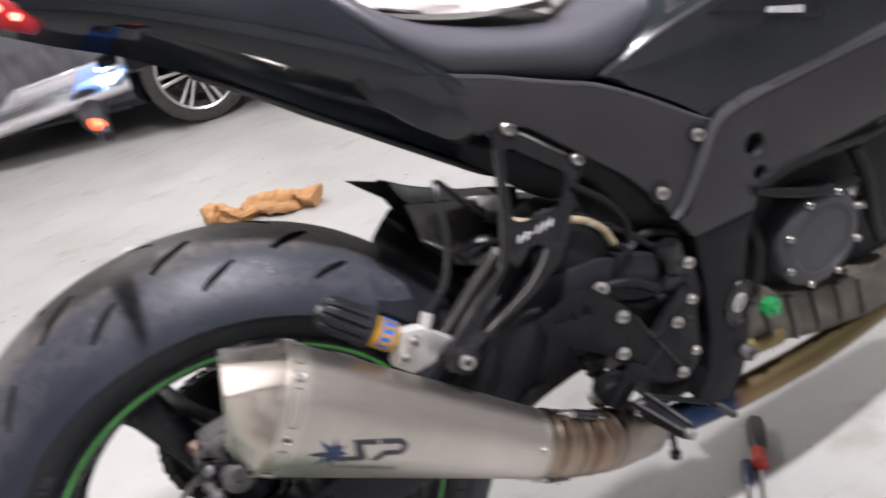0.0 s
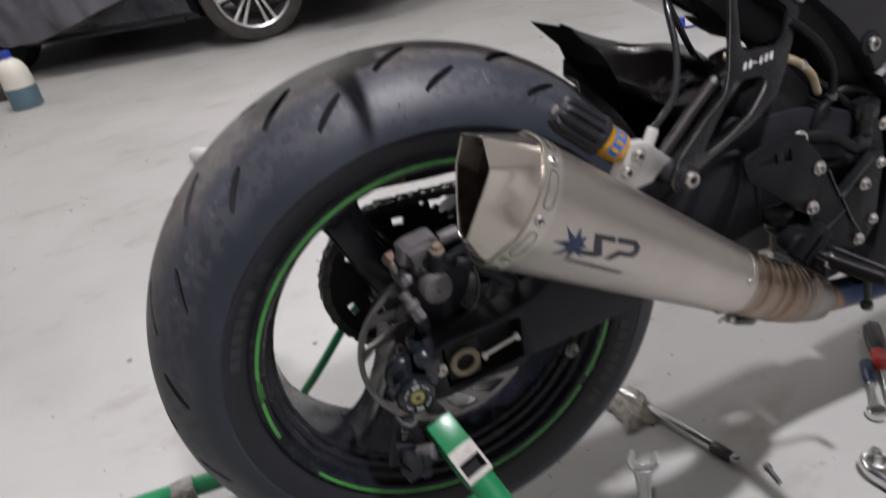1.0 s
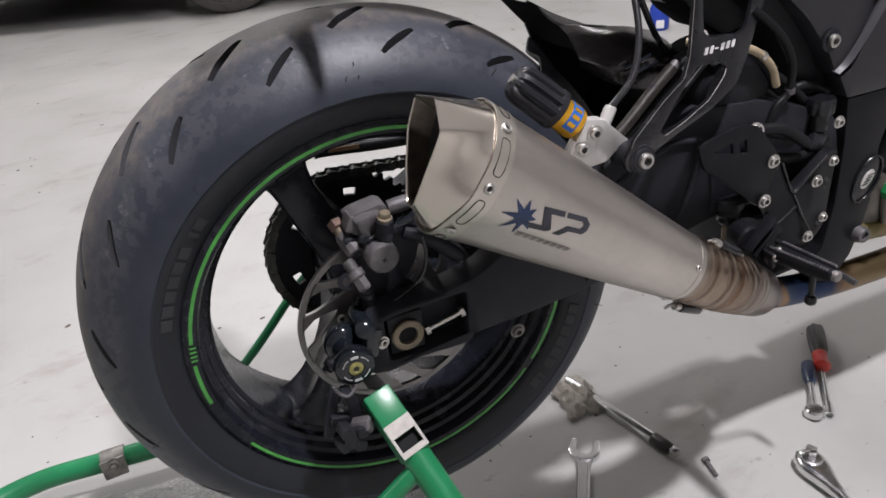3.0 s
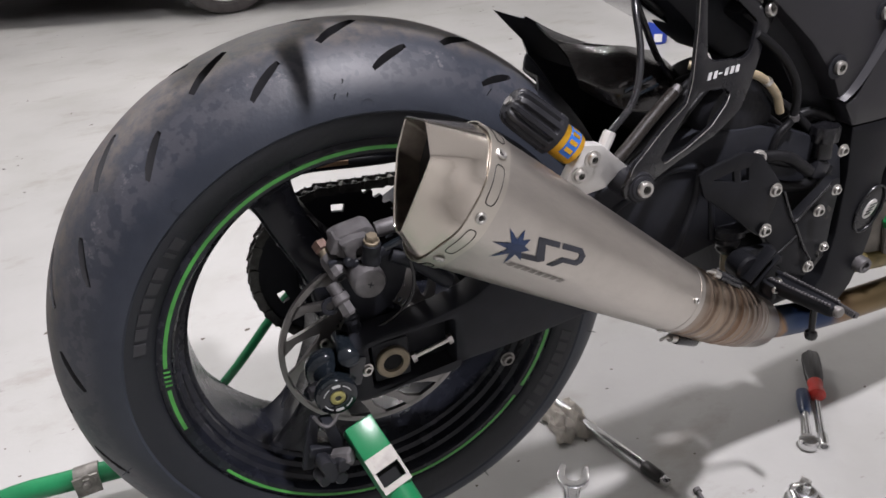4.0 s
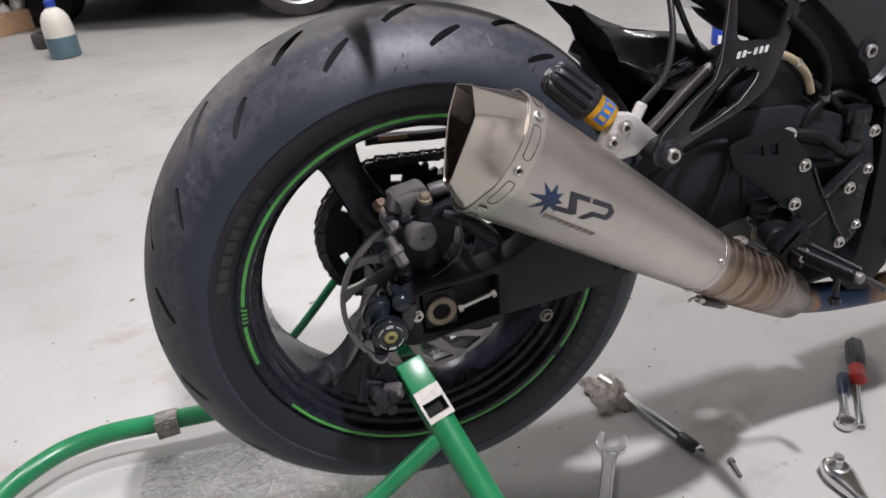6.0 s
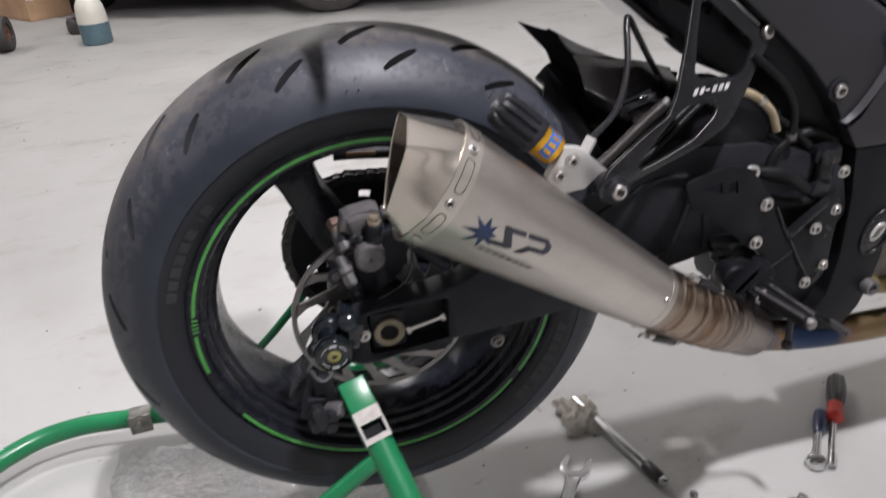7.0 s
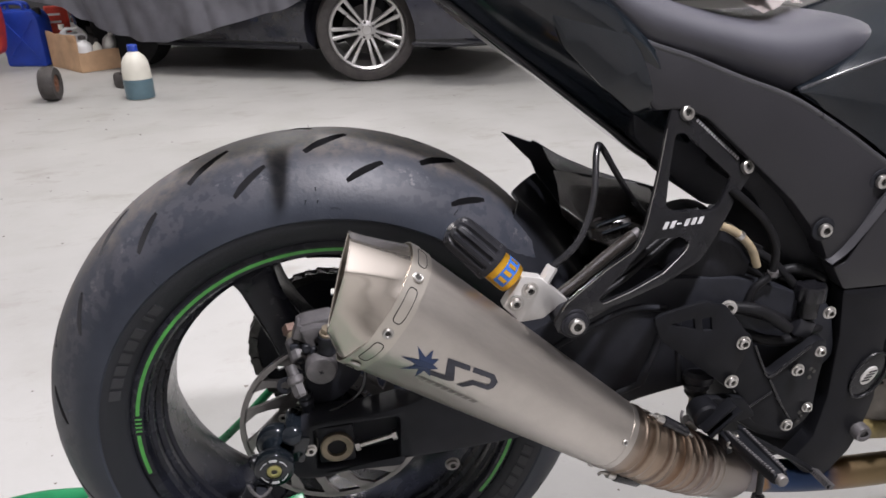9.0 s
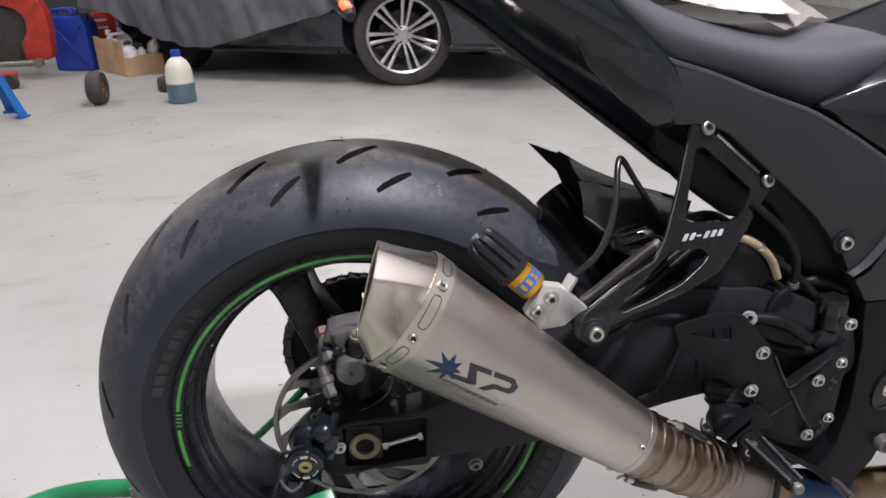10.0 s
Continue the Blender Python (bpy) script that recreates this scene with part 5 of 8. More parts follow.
bm = bmesh.new()
panel = [(0.308, 0.848), (0.331, 0.833), (0.378, 0.819), (0.435, 0.796), (0.495, 0.773), (0.555, 0.738), (0.605, 0.704), (0.642, 0.684), (0.606, 0.634), (0.568, 0.580), (0.558, 0.588), (0.546, 0.611), (0.506, 0.660), (0.450, 0.711), (0.398, 0.757), (0.370, 0.766), (0.340, 0.766), (0.325, 0.800)]
plate(bm, rounded(panel, 0.008), [], panel_y, 0.03, 0.006)
sidep = part("side_panel", bm, M_PANEL, bike, "matt graphite side panel under the seat")
for x, z in ((0.544, 0.629), (0.607, 0.678)):
    bm = bmesh.new()
    lathe(bm, [(0.0085, 0.0006), (0.0128, 0.0006), (0.0136, 0.0)], (x, panel_y(x, z) - 0.0003, z), (0, -1, 0), 28, caps=False)
    part("bolt_recess", bm, M_BLACK, sidep)
    bolt(sidep, (x, panel_y(x, z) - 0.001, z), r=0.0080, h=0.006, washer=False)


def fair_y(x, z):
    return -0.152 + 0.015 * max(0.0, 0.62 - z) - 0.02 * max(0.0, x - 0.65)


fair = [(0.562, 0.584), (0.578, 0.588), (0.600, 0.632), (0.634, 0.680), (0.660, 0.698), (0.72, 0.708), (0.82, 0.715), (1.15, 0.735), (1.15, 0.61), (0.887, 0.603), (0.788, 0.596), (0.724, 0.582), (0.684, 0.568), (0.668, 0.520), (0.657, 0.475), (0.661, 0.437), (0.664, 0.390), (0.658, 0.348), (0.648, 0.312), (0.622, 0.276), (0.590, 0.283), (0.566, 0.306), (0.590, 0.342), (0.597, 0.404), (0.593, 0.490), (0.584, 0.548)]
hol = lambda x, z, r: [(x + r * math.cos(2 * math.pi * i / 20), z + r * math.sin(2 * math.pi * i / 20)) for i in range(20)]
def ellipse(a, b, lean, n=36):
    c, d = math.cos(lean), math.sin(lean)
    return [(0.645 + a * math.cos(k) * c - b * math.sin(k) * d, 0.429 + a * math.cos(k) * d + b * math.sin(k) * c) for k in [2 * math.pi * i / n for i in range(n)]]


oval = ellipse(0.022, 0.034, -0.35)
bm = bmesh.new()
plate(bm, rounded(fair[:13] + [(0.679, 0.552), (0.583, 0.552)], 0.005), [hol(0.683, 0.640, 0.014), hol(0.690, 0.600, 0.009)], fair_y, 0.022, 0.004)
fairing = part("side_fairing", bm, M_PANEL, bike, "matt graphite side fairing with round holes")
# same panel continued, in a darker material that paints its shade
bm = bmesh.new()
plate(bm, rounded([(0.584, 0.5515), (0.678, 0.5515)] + fair[13:], 0.005), [], lambda x, z: fair_y(x, z) + 0.0004, 0.022, 0.003)
part("lower_fairing", bm, M_SATIN, fairing, "lower part of the fairing, darkened in colour for its shade")
# bevel strip in a paler colour, painting the light it catches
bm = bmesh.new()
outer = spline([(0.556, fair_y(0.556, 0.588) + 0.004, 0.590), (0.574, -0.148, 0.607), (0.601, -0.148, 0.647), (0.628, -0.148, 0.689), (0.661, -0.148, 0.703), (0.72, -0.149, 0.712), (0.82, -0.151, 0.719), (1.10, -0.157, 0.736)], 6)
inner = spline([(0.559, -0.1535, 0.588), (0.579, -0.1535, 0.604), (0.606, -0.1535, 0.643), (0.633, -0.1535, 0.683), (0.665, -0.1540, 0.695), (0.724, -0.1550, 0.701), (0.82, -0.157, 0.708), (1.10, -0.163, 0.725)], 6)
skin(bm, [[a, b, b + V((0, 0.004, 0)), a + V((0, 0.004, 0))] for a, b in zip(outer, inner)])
part("fairing_lip", bm, M_LIP, fairing, "bevelled edge of the fairing, its highlight painted pale", 30)
bm = bmesh.new()
plate(bm, oval, [], lambda x, z: fair_y(x, z) - 0.001, 0.01, 0.002)
badge = part("oval_plug", bm, M_PLUG, fairing, "glossy black oval plug with grey emblem")
bm = bmesh.new()
rim = [(x, fair_y(x, z) - 0.0015, z) for x, z in ellipse(0.0205, 0.0325, -0.35)]
sweep(bm, rim + rim[:1], 0.0018, 8, 1, False, False)
part("plug_rim", bm, M_PLUG, badge)
bm = bmesh.new()
plate(bm, ellipse(0.0088, 0.0140, -0.55), [], lambda x, z: fair_y(x, z) - 0.0025, 0.003, 0.0006)
emb = part("plug_emblem", bm, M_ALU, badge, "bright grey emblem")
for i in range(4):
    bm = bmesh.new()
    h = -0.0072 + i * 0.0048
    block(bm, (0.645 + h * 0.52, fair_y(0.645, 0.429) - 0.0027, 0.429 + h * 0.85), (0.0105, 0.0008, 0.0016), (0, -8, 0))
    part("emblem_bar", bm, M_PLUG, emb)

# tank: flat gloss flanks with a sharp shoulder, coming to a point under the seat; x, foot, shoulder, half widths there, rise to the crown
TANK = ((0.510, 0.7725, 0.7755, 0.112, 0.112, 0.002), (0.550, 0.7480, 0.7930, 0.123, 0.122, 0.010), (0.590, 0.7220, 0.8085, 0.132, 0.131, 0.018), (0.637, 0.6850, 0.8215, 0.141, 0.139, 0.026), (0.700, 0.6650, 0.8370, 0.150, 0.144, 0.038), (0.800, 0.6600, 0.8550, 0.152, 0.150, 0.048), (1.020, 0.6800, 0.8700, 0.150, 0.150, 0.048))


def tank_row(x):
    for r0, r1 in zip(TANK, TANK[1:]):
        if r0[0] <= x <= r1[0]:
            t = (x - r0[0]) / (r1[0] - r0[0])
            return [p + (q - p) * t for p, q in zip(r0, r1)]


def tank_flank(x, z, out=0.0):
    """A point of the near flank at x and z."""
    _, zb, zt, wb, wt, _ = tank_row(x)
    t = max(0.0, min(1.0, (z - zb) / (zt - zb)))
    return V((x, -(wb + (wt - wb) * t + 0.002 * math.sin(math.pi * t) + out), z))


def tank_top(x, f, out=0.0):
    """A point of the upper face: f from 0 at the shoulder to 1 on the crown."""
    _, zb, zt, wb, wt, rise = tank_row(x)
    return V((x, -(wt - 0.003) * (1 - f), zt + 0.002 + rise * math.sin(math.pi / 2 * f) + out))


bm = bmesh.new()
rings = []
for x in [0.51 + 0.51 * j / 36 for j in range(37)]:
    row = tank_row(x)
    near = [V((x, -0.09, row[1]))] + [tank_flank(x, row[1] + (row[2] - row[1]) * k / 8) for k in range(9)] + [tank_top(x, k / 6) for k in range(7)]
    rings.append(near + [V((p.x, -p.y, p.z)) for p in near[-2::-1]])
skin(bm, rings)
tank = part("fuel_tank", bm, M_GLOSS, bike, "glossy black fuel tank with flat flanks", 24)
# pale line along the shoulder, a painted highlight
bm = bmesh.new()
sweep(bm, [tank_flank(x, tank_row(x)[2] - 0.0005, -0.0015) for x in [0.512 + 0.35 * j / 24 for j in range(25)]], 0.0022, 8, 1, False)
part("tank_shoulder", bm, M_LIP, tank, "narrow shoulder edge, its highlight painted pale")


def pad_strip(bm, quad, u0, u1, v0, v1, place, low, high):
    """A raised patch between fractions of a four-cornered area."""
    (a, b, c, d) = [V(q) for q in quad]
    at = lambda u, v: a.lerp(b, u).lerp(d.lerp(c, u), v)
    rows = []
    for i in range(7):
        u = u0 + (u1 - u0) * i / 6
        line = [at(u, v0 + (v1 - v0) * k / 6) for k in range(7)]
        rows.append([place(p.x, p.y, high) for p in line] + [place(p.x, p.y, low) for p in line[::-1]])
    skin(bm, rows)


FLANK_PAD = ((0.634, 0.8090), (0.790, 0.7620), (0.800, 0.8480), (0.668, 0.8245))
TOP_PAD = ((0.600, 0.10), (0.628, 0.10), (0.700, 0.14), (0.650, 0.50))
for quad, place, count, label in ((FLANK_PAD, tank_flank, 26, "ribbed black rubber knee pad with pale print"), (TOP_PAD, tank_top, 14, "ribbed black rubber pad behind the filler")):
    bm = bmesh.new()
    pad_strip(bm, quad, 0.0, 1.0, 0.0, 1.0, place, -0.001, 0.0020)
    pad = part("grip_pad", bm, M_PLASTIC, tank, label, 40)
    for j in range(count):
        bm = bmesh.new()
        u = (j + 0.5) / count
        pad_strip(bm, quad, u - 0.24 / count, u + 0.24 / count, 0.10, 0.90, place, 0.0015, 0.0036)
        part("rib", bm, M_PLASTIC, pad)
for j in range(4):
    bm = bmesh.new()
    pad_strip(bm, FLANK_PAD, 0.48 + j * 0.085, 0.55 + j * 0.085, 0.06, 0.18, tank_flank, 0.0034, 0.0042)
    part("pad_print", bm, M_PRINT, tank, "pale printed block on the knee pad")

# small pale clip where the seat meets the tail
bm = bmesh.new()
block(bm, (0.240, -0.082, 0.9225), (0.022, 0.010, 0.005), (0, 28, -12), 0.0015)
part("tail_clip", bm, M_CLEAR, bike, "small clear plastic clip behind the seat")

# rider's seat: a cushion with a nose, sides turned down
bm = bmesh.new()
rings = []
SECTION = ((0.0, 1.0), (0.25, 0.998), (0.45, 0.985), (0.62, 0.960), (0.77, 0.905), (0.88, 0.82), (0.955, 0.71), (0.995, 0.58), (1.0, 0.46), (0.975, 0.30), (0.92, 0.14), (0.86, 0.03), (0.80, 0.0))
seat_rows = [(0.225, 0.965, 0.908, 0.070), (0.255, 0.945, 0.886, 0.095), (0.285, 0.915, 0.858, 0.112), (0.325, 0.889, 0.826, 0.120), (0.36, 0.874, 0.815, 0.122), (0.40, 0.861, 0.804, 0.122), (0.45, 0.849, 0.788, 0.120), (0.49, 0.844, 0.774, 0.117), (0.53, 0.844, 0.768, 0.110), (0.57, 0.845, 0.776, 0.101), (0.605, 0.841, 0.780, 0.089), (0.635, 0.829, 0.780, 0.072), (0.658, 0.812, 0.780, 0.050), (0.668, 0.797, 0.780, 0.025)]
for x, zt, zb, w in seat_rows:
    near = [V((x, -w * f, zb + (zt - zb) * g)) for f, g in SECTION]
    rings.append(near + [V((p.x, -p.y, p.z)) for p in near[:0:-1]])
fine = [spline([tuple(p) for p in col], 5) for col in zip(*rings)]
skin(bm, [list(r) for r in zip(*fine)])
part("seat", bm, M_SEAT, bike, "black grained vinyl rider seat", 60)

# tail unit, narrowing to the rear
bm = bmesh.new()
rings = []
for x, zt, zm, zb, wt, wm, wb in ((-0.06, 1.035, 1.010, 0.990, 0.035, 0.055, 0.03), (0.0, 1.035, 0.992, 0.958, 0.05, 0.075, 0.045), (0.06, 1.025, 0.972, 0.928, 0.06, 0.095, 0.055), (0.13, 1.0, 0.940, 0.878, 0.065, 0.108, 0.06), (0.20, 0.97, 0.905, 0.822, 0.07, 0.115, 0.06), (0.27, 0.925, 0.868, 0.772, 0.075, 0.122, 0.058), (0.325, 0.865, 0.832, 0.728, 0.08, 0.126, 0.055), (0.36, 0.84, 0.79, 0.700, 0.08, 0.120, 0.05), (0.405, 0.80, 0.74, 0.672, 0.07, 0.095, 0.045)):
    right = [V((x, -wt, zt)), V((x, -wm * 0.97, zm + (zt - zm) * 0.25)), V((x, -wm, zm)), V((x, -wm * 0.93, zm - (zm - zb) * 0.35)), V((x, -wb - 0.01, zb + 0.012)), V((x, -wb, zb))]
    rings.append(right + [V((p.x, -p.y, p.z)) for p in right[::-1]])
fine = []
for col in zip(*rings):
    fine.append(spline([tuple(p) for p in col], 4))
skin(bm, [list(r) for r in zip(*fine)])
tail = part("tail_unit", bm, M_GLOSS, bike, "glossy black tail unit, sharp-edged underneath", 38)
# graphite roll paints the thin highlight along the tail's lower edge
bm = bmesh.new()
sweep(bm, [(0.372, -0.058, 0.697), (0.345, -0.063, 0.717), (0.244, -0.066, 0.794), (0.16, -0.067, 0.859), (0.10, -0.062, 0.902)], 0.0034, 12, 8)
part("tail_edge", bm, M_PANEL, tail, "lower edge of the tail, its highlight painted as paler matt")
bm = bmesh.new()
cover = [(0.286, 0.868), (0.297, 0.8600), (0.309, 0.8450), (0.3225, 0.8265), (0.330, 0.811), (0.3345, 0.7985), (0.339, 0.783), (0.3430, 0.7670), (0.326, 0.760), (0.290, 0.790), (0.250, 0.830), (0.235, 0.862), (0.262, 0.872)]
plate(bm, rounded(cover, 0.004), [], lambda x, z: -0.1315 + 0.17 * (0.343 - x) + 0.02 * max(0.0, z - 0.80) + 0.35 * max(0.0, 0.788 - z), 0.010, 0.0016)
part("tail_side_cover", bm, M_GLOSS, tail, "glossy black side cover with a curved front edge")
# edge roll carries the panel's top highlight as colour
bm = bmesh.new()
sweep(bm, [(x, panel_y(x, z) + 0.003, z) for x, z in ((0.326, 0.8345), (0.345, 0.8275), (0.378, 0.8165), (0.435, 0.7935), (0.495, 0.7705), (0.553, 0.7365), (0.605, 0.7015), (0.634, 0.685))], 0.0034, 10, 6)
part("panel_edge", bm, M_LIP, sidep, "rolled upper edge of the panel, its highlight painted pale")
bm = bmesh.new()
plate(bm, rounded([(0.330, 0.800), (0.400, 0.790), (0.450, 0.740), (0.480, 0.690), (0.472, 0.648), (0.4444, 0.6425), (0.4307, 0.647), (0.400, 0.6695), (0.3771, 0.6955), (0.340, 0.728)], 0.008), [], -0.090, 0.075, 0.006)
part("subframe_cover", bm, M_BLACK, bike, "black plastic inner cover behind the hanger")
# rear lamp, number plate holder, indicators
bm = bmesh.new()
plate(bm, rounded([(-0.080, 1.030), (-0.045, 1.022), (0.015, 0.986), (-0.006, 0.971), (-0.080, 1.010)], 0.004), [], -0.072, 0.14, 0.004)
lamp = part("tail_lamp", bm, M_TAILRED, bike, "lit red tail lamp")
for i in range(3):
    bm = bmesh.new()
    lathe(bm, [(0.0035, 0), (0.0035, 0.002), (0.002, 0.003)], (-0.035 + i * 0.011, -0.0725, 1.010 - i * 0.0105), (0, -1, 0), 12)
    part("lamp_diode", bm, M_DIODE, lamp)
bm = bmesh.new()
plate(bm, [(0.05, 0.955), (0.095, 0.935), (0.085, 0.915), (0.05, 0.915)], [], -0.03, 0.06, 0.003)
part("plate_bracket", bm, M_PLASTIC, bike, "black number plate bracket")
bm = bmesh.new()
pdir = V((0.124, 0, 0.006)).normalized()
pm = Matrix((pdir, V((0, 1, 0)), pdir.cross(V((0, 1, 0))))).transposed()
block(bm, (-0.015, 0.042, 0.909), (0.128, 0.286, 0.003), pm, 0.001)
plate_ob = part("number_plate", bm, M_PLATE, bike, "pale number plate with a clear rim, lit from above")
for cx, cy, sx, sy in ((-0.0765, 0.042, 0.005, 0.286), (0.0465, 0.042, 0.005, 0.286), (-0.015, -0.0985, 0.118, 0.005), (-0.015, 0.1825, 0.118, 0.005)):
    bm = bmesh.new()
    block(bm, V((-0.015, 0.042, 0.909)) + pm @ V((cx + 0.015, cy - 0.042, 0.0026)), (sx, sy, 0.004), pm, 0.0012)
    part("plate_rim", bm, M_CLEAR, plate_ob, "clear plastic rim")
bm = bmesh.new()
block(bm, (0.012, 0.042, 0.9125), (0.030, 0.272, 0.001), pm)
part("plate_band", bm, M_LABELBLUE, plate_ob, "blue band on the plate")
bm = bmesh.new()
block(bm, (0.036, 0.020, 0.928), (0.020, 0.05, 0.010), pm, 0.003)
led = part("plate_lamp", bm, M_PLASTIC, bike, "small number plate lamp")
bm = bmesh.new()
block(bm, (0.030, 0.016, 0.9225), (0.013, 0.026, 0.002), pm)
part("lamp_lens", bm, M_LED, led, "white lit lens")
bm = bmesh.new()
sweep(bm, [(0.010, -0.070, 0.905), (0.011, -0.110, 0.901), (0.016, -0.142, 0.895), (0.019, -0.163, 0.890)], lambda t: 0.0140 - 0.0098 * t, 14, 6)
ind = part("indicator", bm, M_PLASTIC, bike, "black stalk indicator, lit red")
bm = bmesh.new()
block(bm, (0.0150, -0.148, 0.8985), (0.010, 0.016, 0.007), (12, 12, 15), 0.003, 3)
part("indicator_lens", bm, M_AMBERRED, ind, "lit indicator lens")

# frame, engine and what lies behind the panels
bm = bmesh.new()
plate(bm, rounded([(0.42, 0.70), (0.47, 0.665), (0.515, 0.60), (0.54, 0.54), (0.57, 0.50), (0.60, 0.52), (0.62, 0.60), (0.70, 0.66), (0.95, 0.72), (0.95, 0.78), (0.66, 0.74), (0.52, 0.75)], 0.015), [], -0.118, 0.13, 0.01)
part("main_frame", bm, M_ENGINE, bike, "black alloy main frame")
bm = bmesh.new()
block(bm, (0.60, 0.0, 0.47), (0.16, 0.22, 0.20), (0, 8, 0), 0.03, 3)
engine = part("engine_block", bm, M_ENGINE, bike, "black cast engine and gearbox cases")
bm = bmesh.new()
block(bm, (0.93, 0.0, 0.47), (0.56, 0.22, 0.30), (0, -4, 0), 0.04, 3)
part("crankcase", bm, M_ENGINE, engine, "black cast crankcase")
bm = bmesh.new()
plate(bm, rounded([(0.670, 0.420), (0.72, 0.405), (0.80, 0.372), (0.90, 0.360), (1.10, 0.365), (1.10, 0.275), (0.90, 0.270), (0.80, 0.288), (0.70, 0.318), (0.672, 0.335)], 0.02), [], -0.135, 0.25, 0.014)
sump = part("sump", bm, M_CASE, engine, "dirty tan-grey cast sump")
for i in range(5):
    bm = bmesh.new()
    sweep(bm, [(0.70 + i * 0.045, -0.136, 0.395 - i * 0.010), (0.71 + i * 0.045, -0.138, 0.345 - i * 0.010), (0.715 + i * 0.045, -0.134, 0.315 - i * 0.008)], 0.0045, 10, 4)
    part("casting_rib", bm, M_CASE, sump)
bm = bmesh.new()
lathe(bm, [(0.074, -0.105), (0.074, -0.138), (0.070, -0.146), (0.060, -0.152), (0.052, -0.153), (0.048, -0.149), (0.020, -0.151), (0.0, -0.152)], (0.795, 0, 0.462), (0, 1, 0), 56)
cover = part("clutch_cover", bm, M_COVER, engine, "blue-grey cast clutch cover")
for i in range(8):
    k = 2 * math.pi * i / 8 + 0.4
    bolt(cover, (0.795 + 0.066 * math.cos(k), -0.149, 0.462 + 0.066 * math.sin(k)), r=0.0052, h=0.006, washer=False)
for pts, r in (([(0.678, -0.150, 0.582), (0.73, -0.150, 0.590), (0.782, -0.150, 0.590), (0.86, -0.145, 0.582), (0.95, -0.135, 0.58)], 0.0075), ([(0.678, -0.150, 0.580), (0.73, -0.150, 0.556), (0.782, -0.150, 0.537), (0.83, -0.145, 0.522), (0.90, -0.135, 0.52)], 0.0070), ([(0.69, -0.12, 0.53), (0.70, -0.13, 0.48), (0.69, -0.13, 0.43)], 0.010), ([(0.86, -0.14, 0.57), (0.88, -0.145, 0.52), (0.90, -0.14, 0.45), (0.93, -0.13, 0.40)], 0.009)):
    bm = bmesh.new()
    sweep(bm, pts, r, 14)
    part("coolant_hose", bm, M_LOOM, bike, "black coolant hose")
for x, z in ((0.86, 0.505), (0.885, 0.475)):
    bm = bmesh.new()
    lathe(bm, [(0.009, 0), (0.010, 0.004), (0.010, 0.012), (0.006, 0.014)], (x, -0.128, z), (0.2, -1, 0.2), 14)
    part("hose_clamp", bm, M_STEEL, engine, "bright hose clamp")
bm = bmesh.new()
lathe(bm, [(0.015, -0.15), (0.015, -0.162), (0.013, -0.164), (0.006, -0.164), (0.006, -0.170)], (0.692, 0, 0.402), (0, 1, 0), 8)
part("oil_cap", bm, M_CAP, engine, "green filler cap")
bm = bmesh.new()
lathe(bm, [(0.0115, -0.12), (0.0115, -0.156), (0.0100, -0.160), (0.006, -0.160), (0.0055, -0.156)], (0.652, 0, 0.345), (0, 1, 0), 24)
part("frame_bolt", bm, M_CALIPER, engine, "large grey engine mounting bolt")
bm = bmesh.new()
block(bm, (0.695, -0.120, 0.330), (0.08, 0.05, 0.026), (0, 6, 0), 0.010, 3)
part("sump_rail", bm, M_OILY, engine, "yellow-stained lower case edge")
bm = bmesh.new()
lathe(bm, [(0.045, 0), (0.050, 0.01), (0.050, 0.085), (0.044, 0.095), (0.0, 0.10)], (0.425, -0.04, 0.590), (0, -1, 0), 32)
lathe(bm, [(0.026, 0), (0.026, 0.06)], (0.36, -0.085, 0.60), (0.9, -0.2, 0.25), 20)
part("shock_reservoir", bm, M_ENGINE, bike, "black shock absorber body")
bm = bmesh.new()
sweep(bm, [(0.365, -0.115, 0.655), (0.395, -0.140, 0.648), (0.425, -0.146, 0.642), (0.447, -0.145, 0.629), (0.463, -0.145, 0.612), (0.474, -0.143, 0.590)], 0.0046, 14)
part("overflow_hose", bm, M_TANHOSE, bike, "yellowed clear overflow hose")
bm = bmesh.new()
lathe(bm, [(0.0054, 0), (0.0054, 0.005)], (0.4440, -0.146, 0.632), (0.016, 0, -0.014), 14)
part("hose_clip", bm, M_STEEL, bike, "small wire hose clip")
bm = bmesh.new()
sweep(bm, [(0.430, -0.14, 0.682), (0.446, -0.145, 0.669), (0.472, -0.145, 0.645), (0.491, -0.145, 0.614), (0.492, -0.145, 0.580), (0.474, -0.145, 0.563), (0.467, -0.145, 0.540)], 0.0046, 14)
part("wire_loom", bm, M_LOOM, bike, "black sleeved wire loom")
for pts, r in (([(0.37, -0.10, 0.615), (0.43, -0.115, 0.615), (0.48, -0.12, 0.60), (0.52, -0.13, 0.57), (0.55, -0.14, 0.53)], 0.005), ([(0.40, -0.09, 0.60), (0.46, -0.11, 0.585), (0.51, -0.13, 0.545)], 0.009), ([(0.445, -0.15, 0.545), (0.48, -0.158, 0.54), (0.515, -0.16, 0.515)], 0.007)):
    bm = bmesh.new()
    sweep(bm, pts, r, 12)
    part("hose", bm, M_LOOM, bike, "black rubber hose")
bm = bmesh.new()
lathe(bm, [(0.009, 0), (0.0125, 0.003), (0.0125, 0.022), (0.0140, 0.024)], (0.545, -0.146, 0.518), (0.05, 0.1, 1), 20)
res = part("fluid_reservoir", bm, M_PLUG, bike, "small black brake fluid reservoir")
bm = bmesh.new()
rings = []
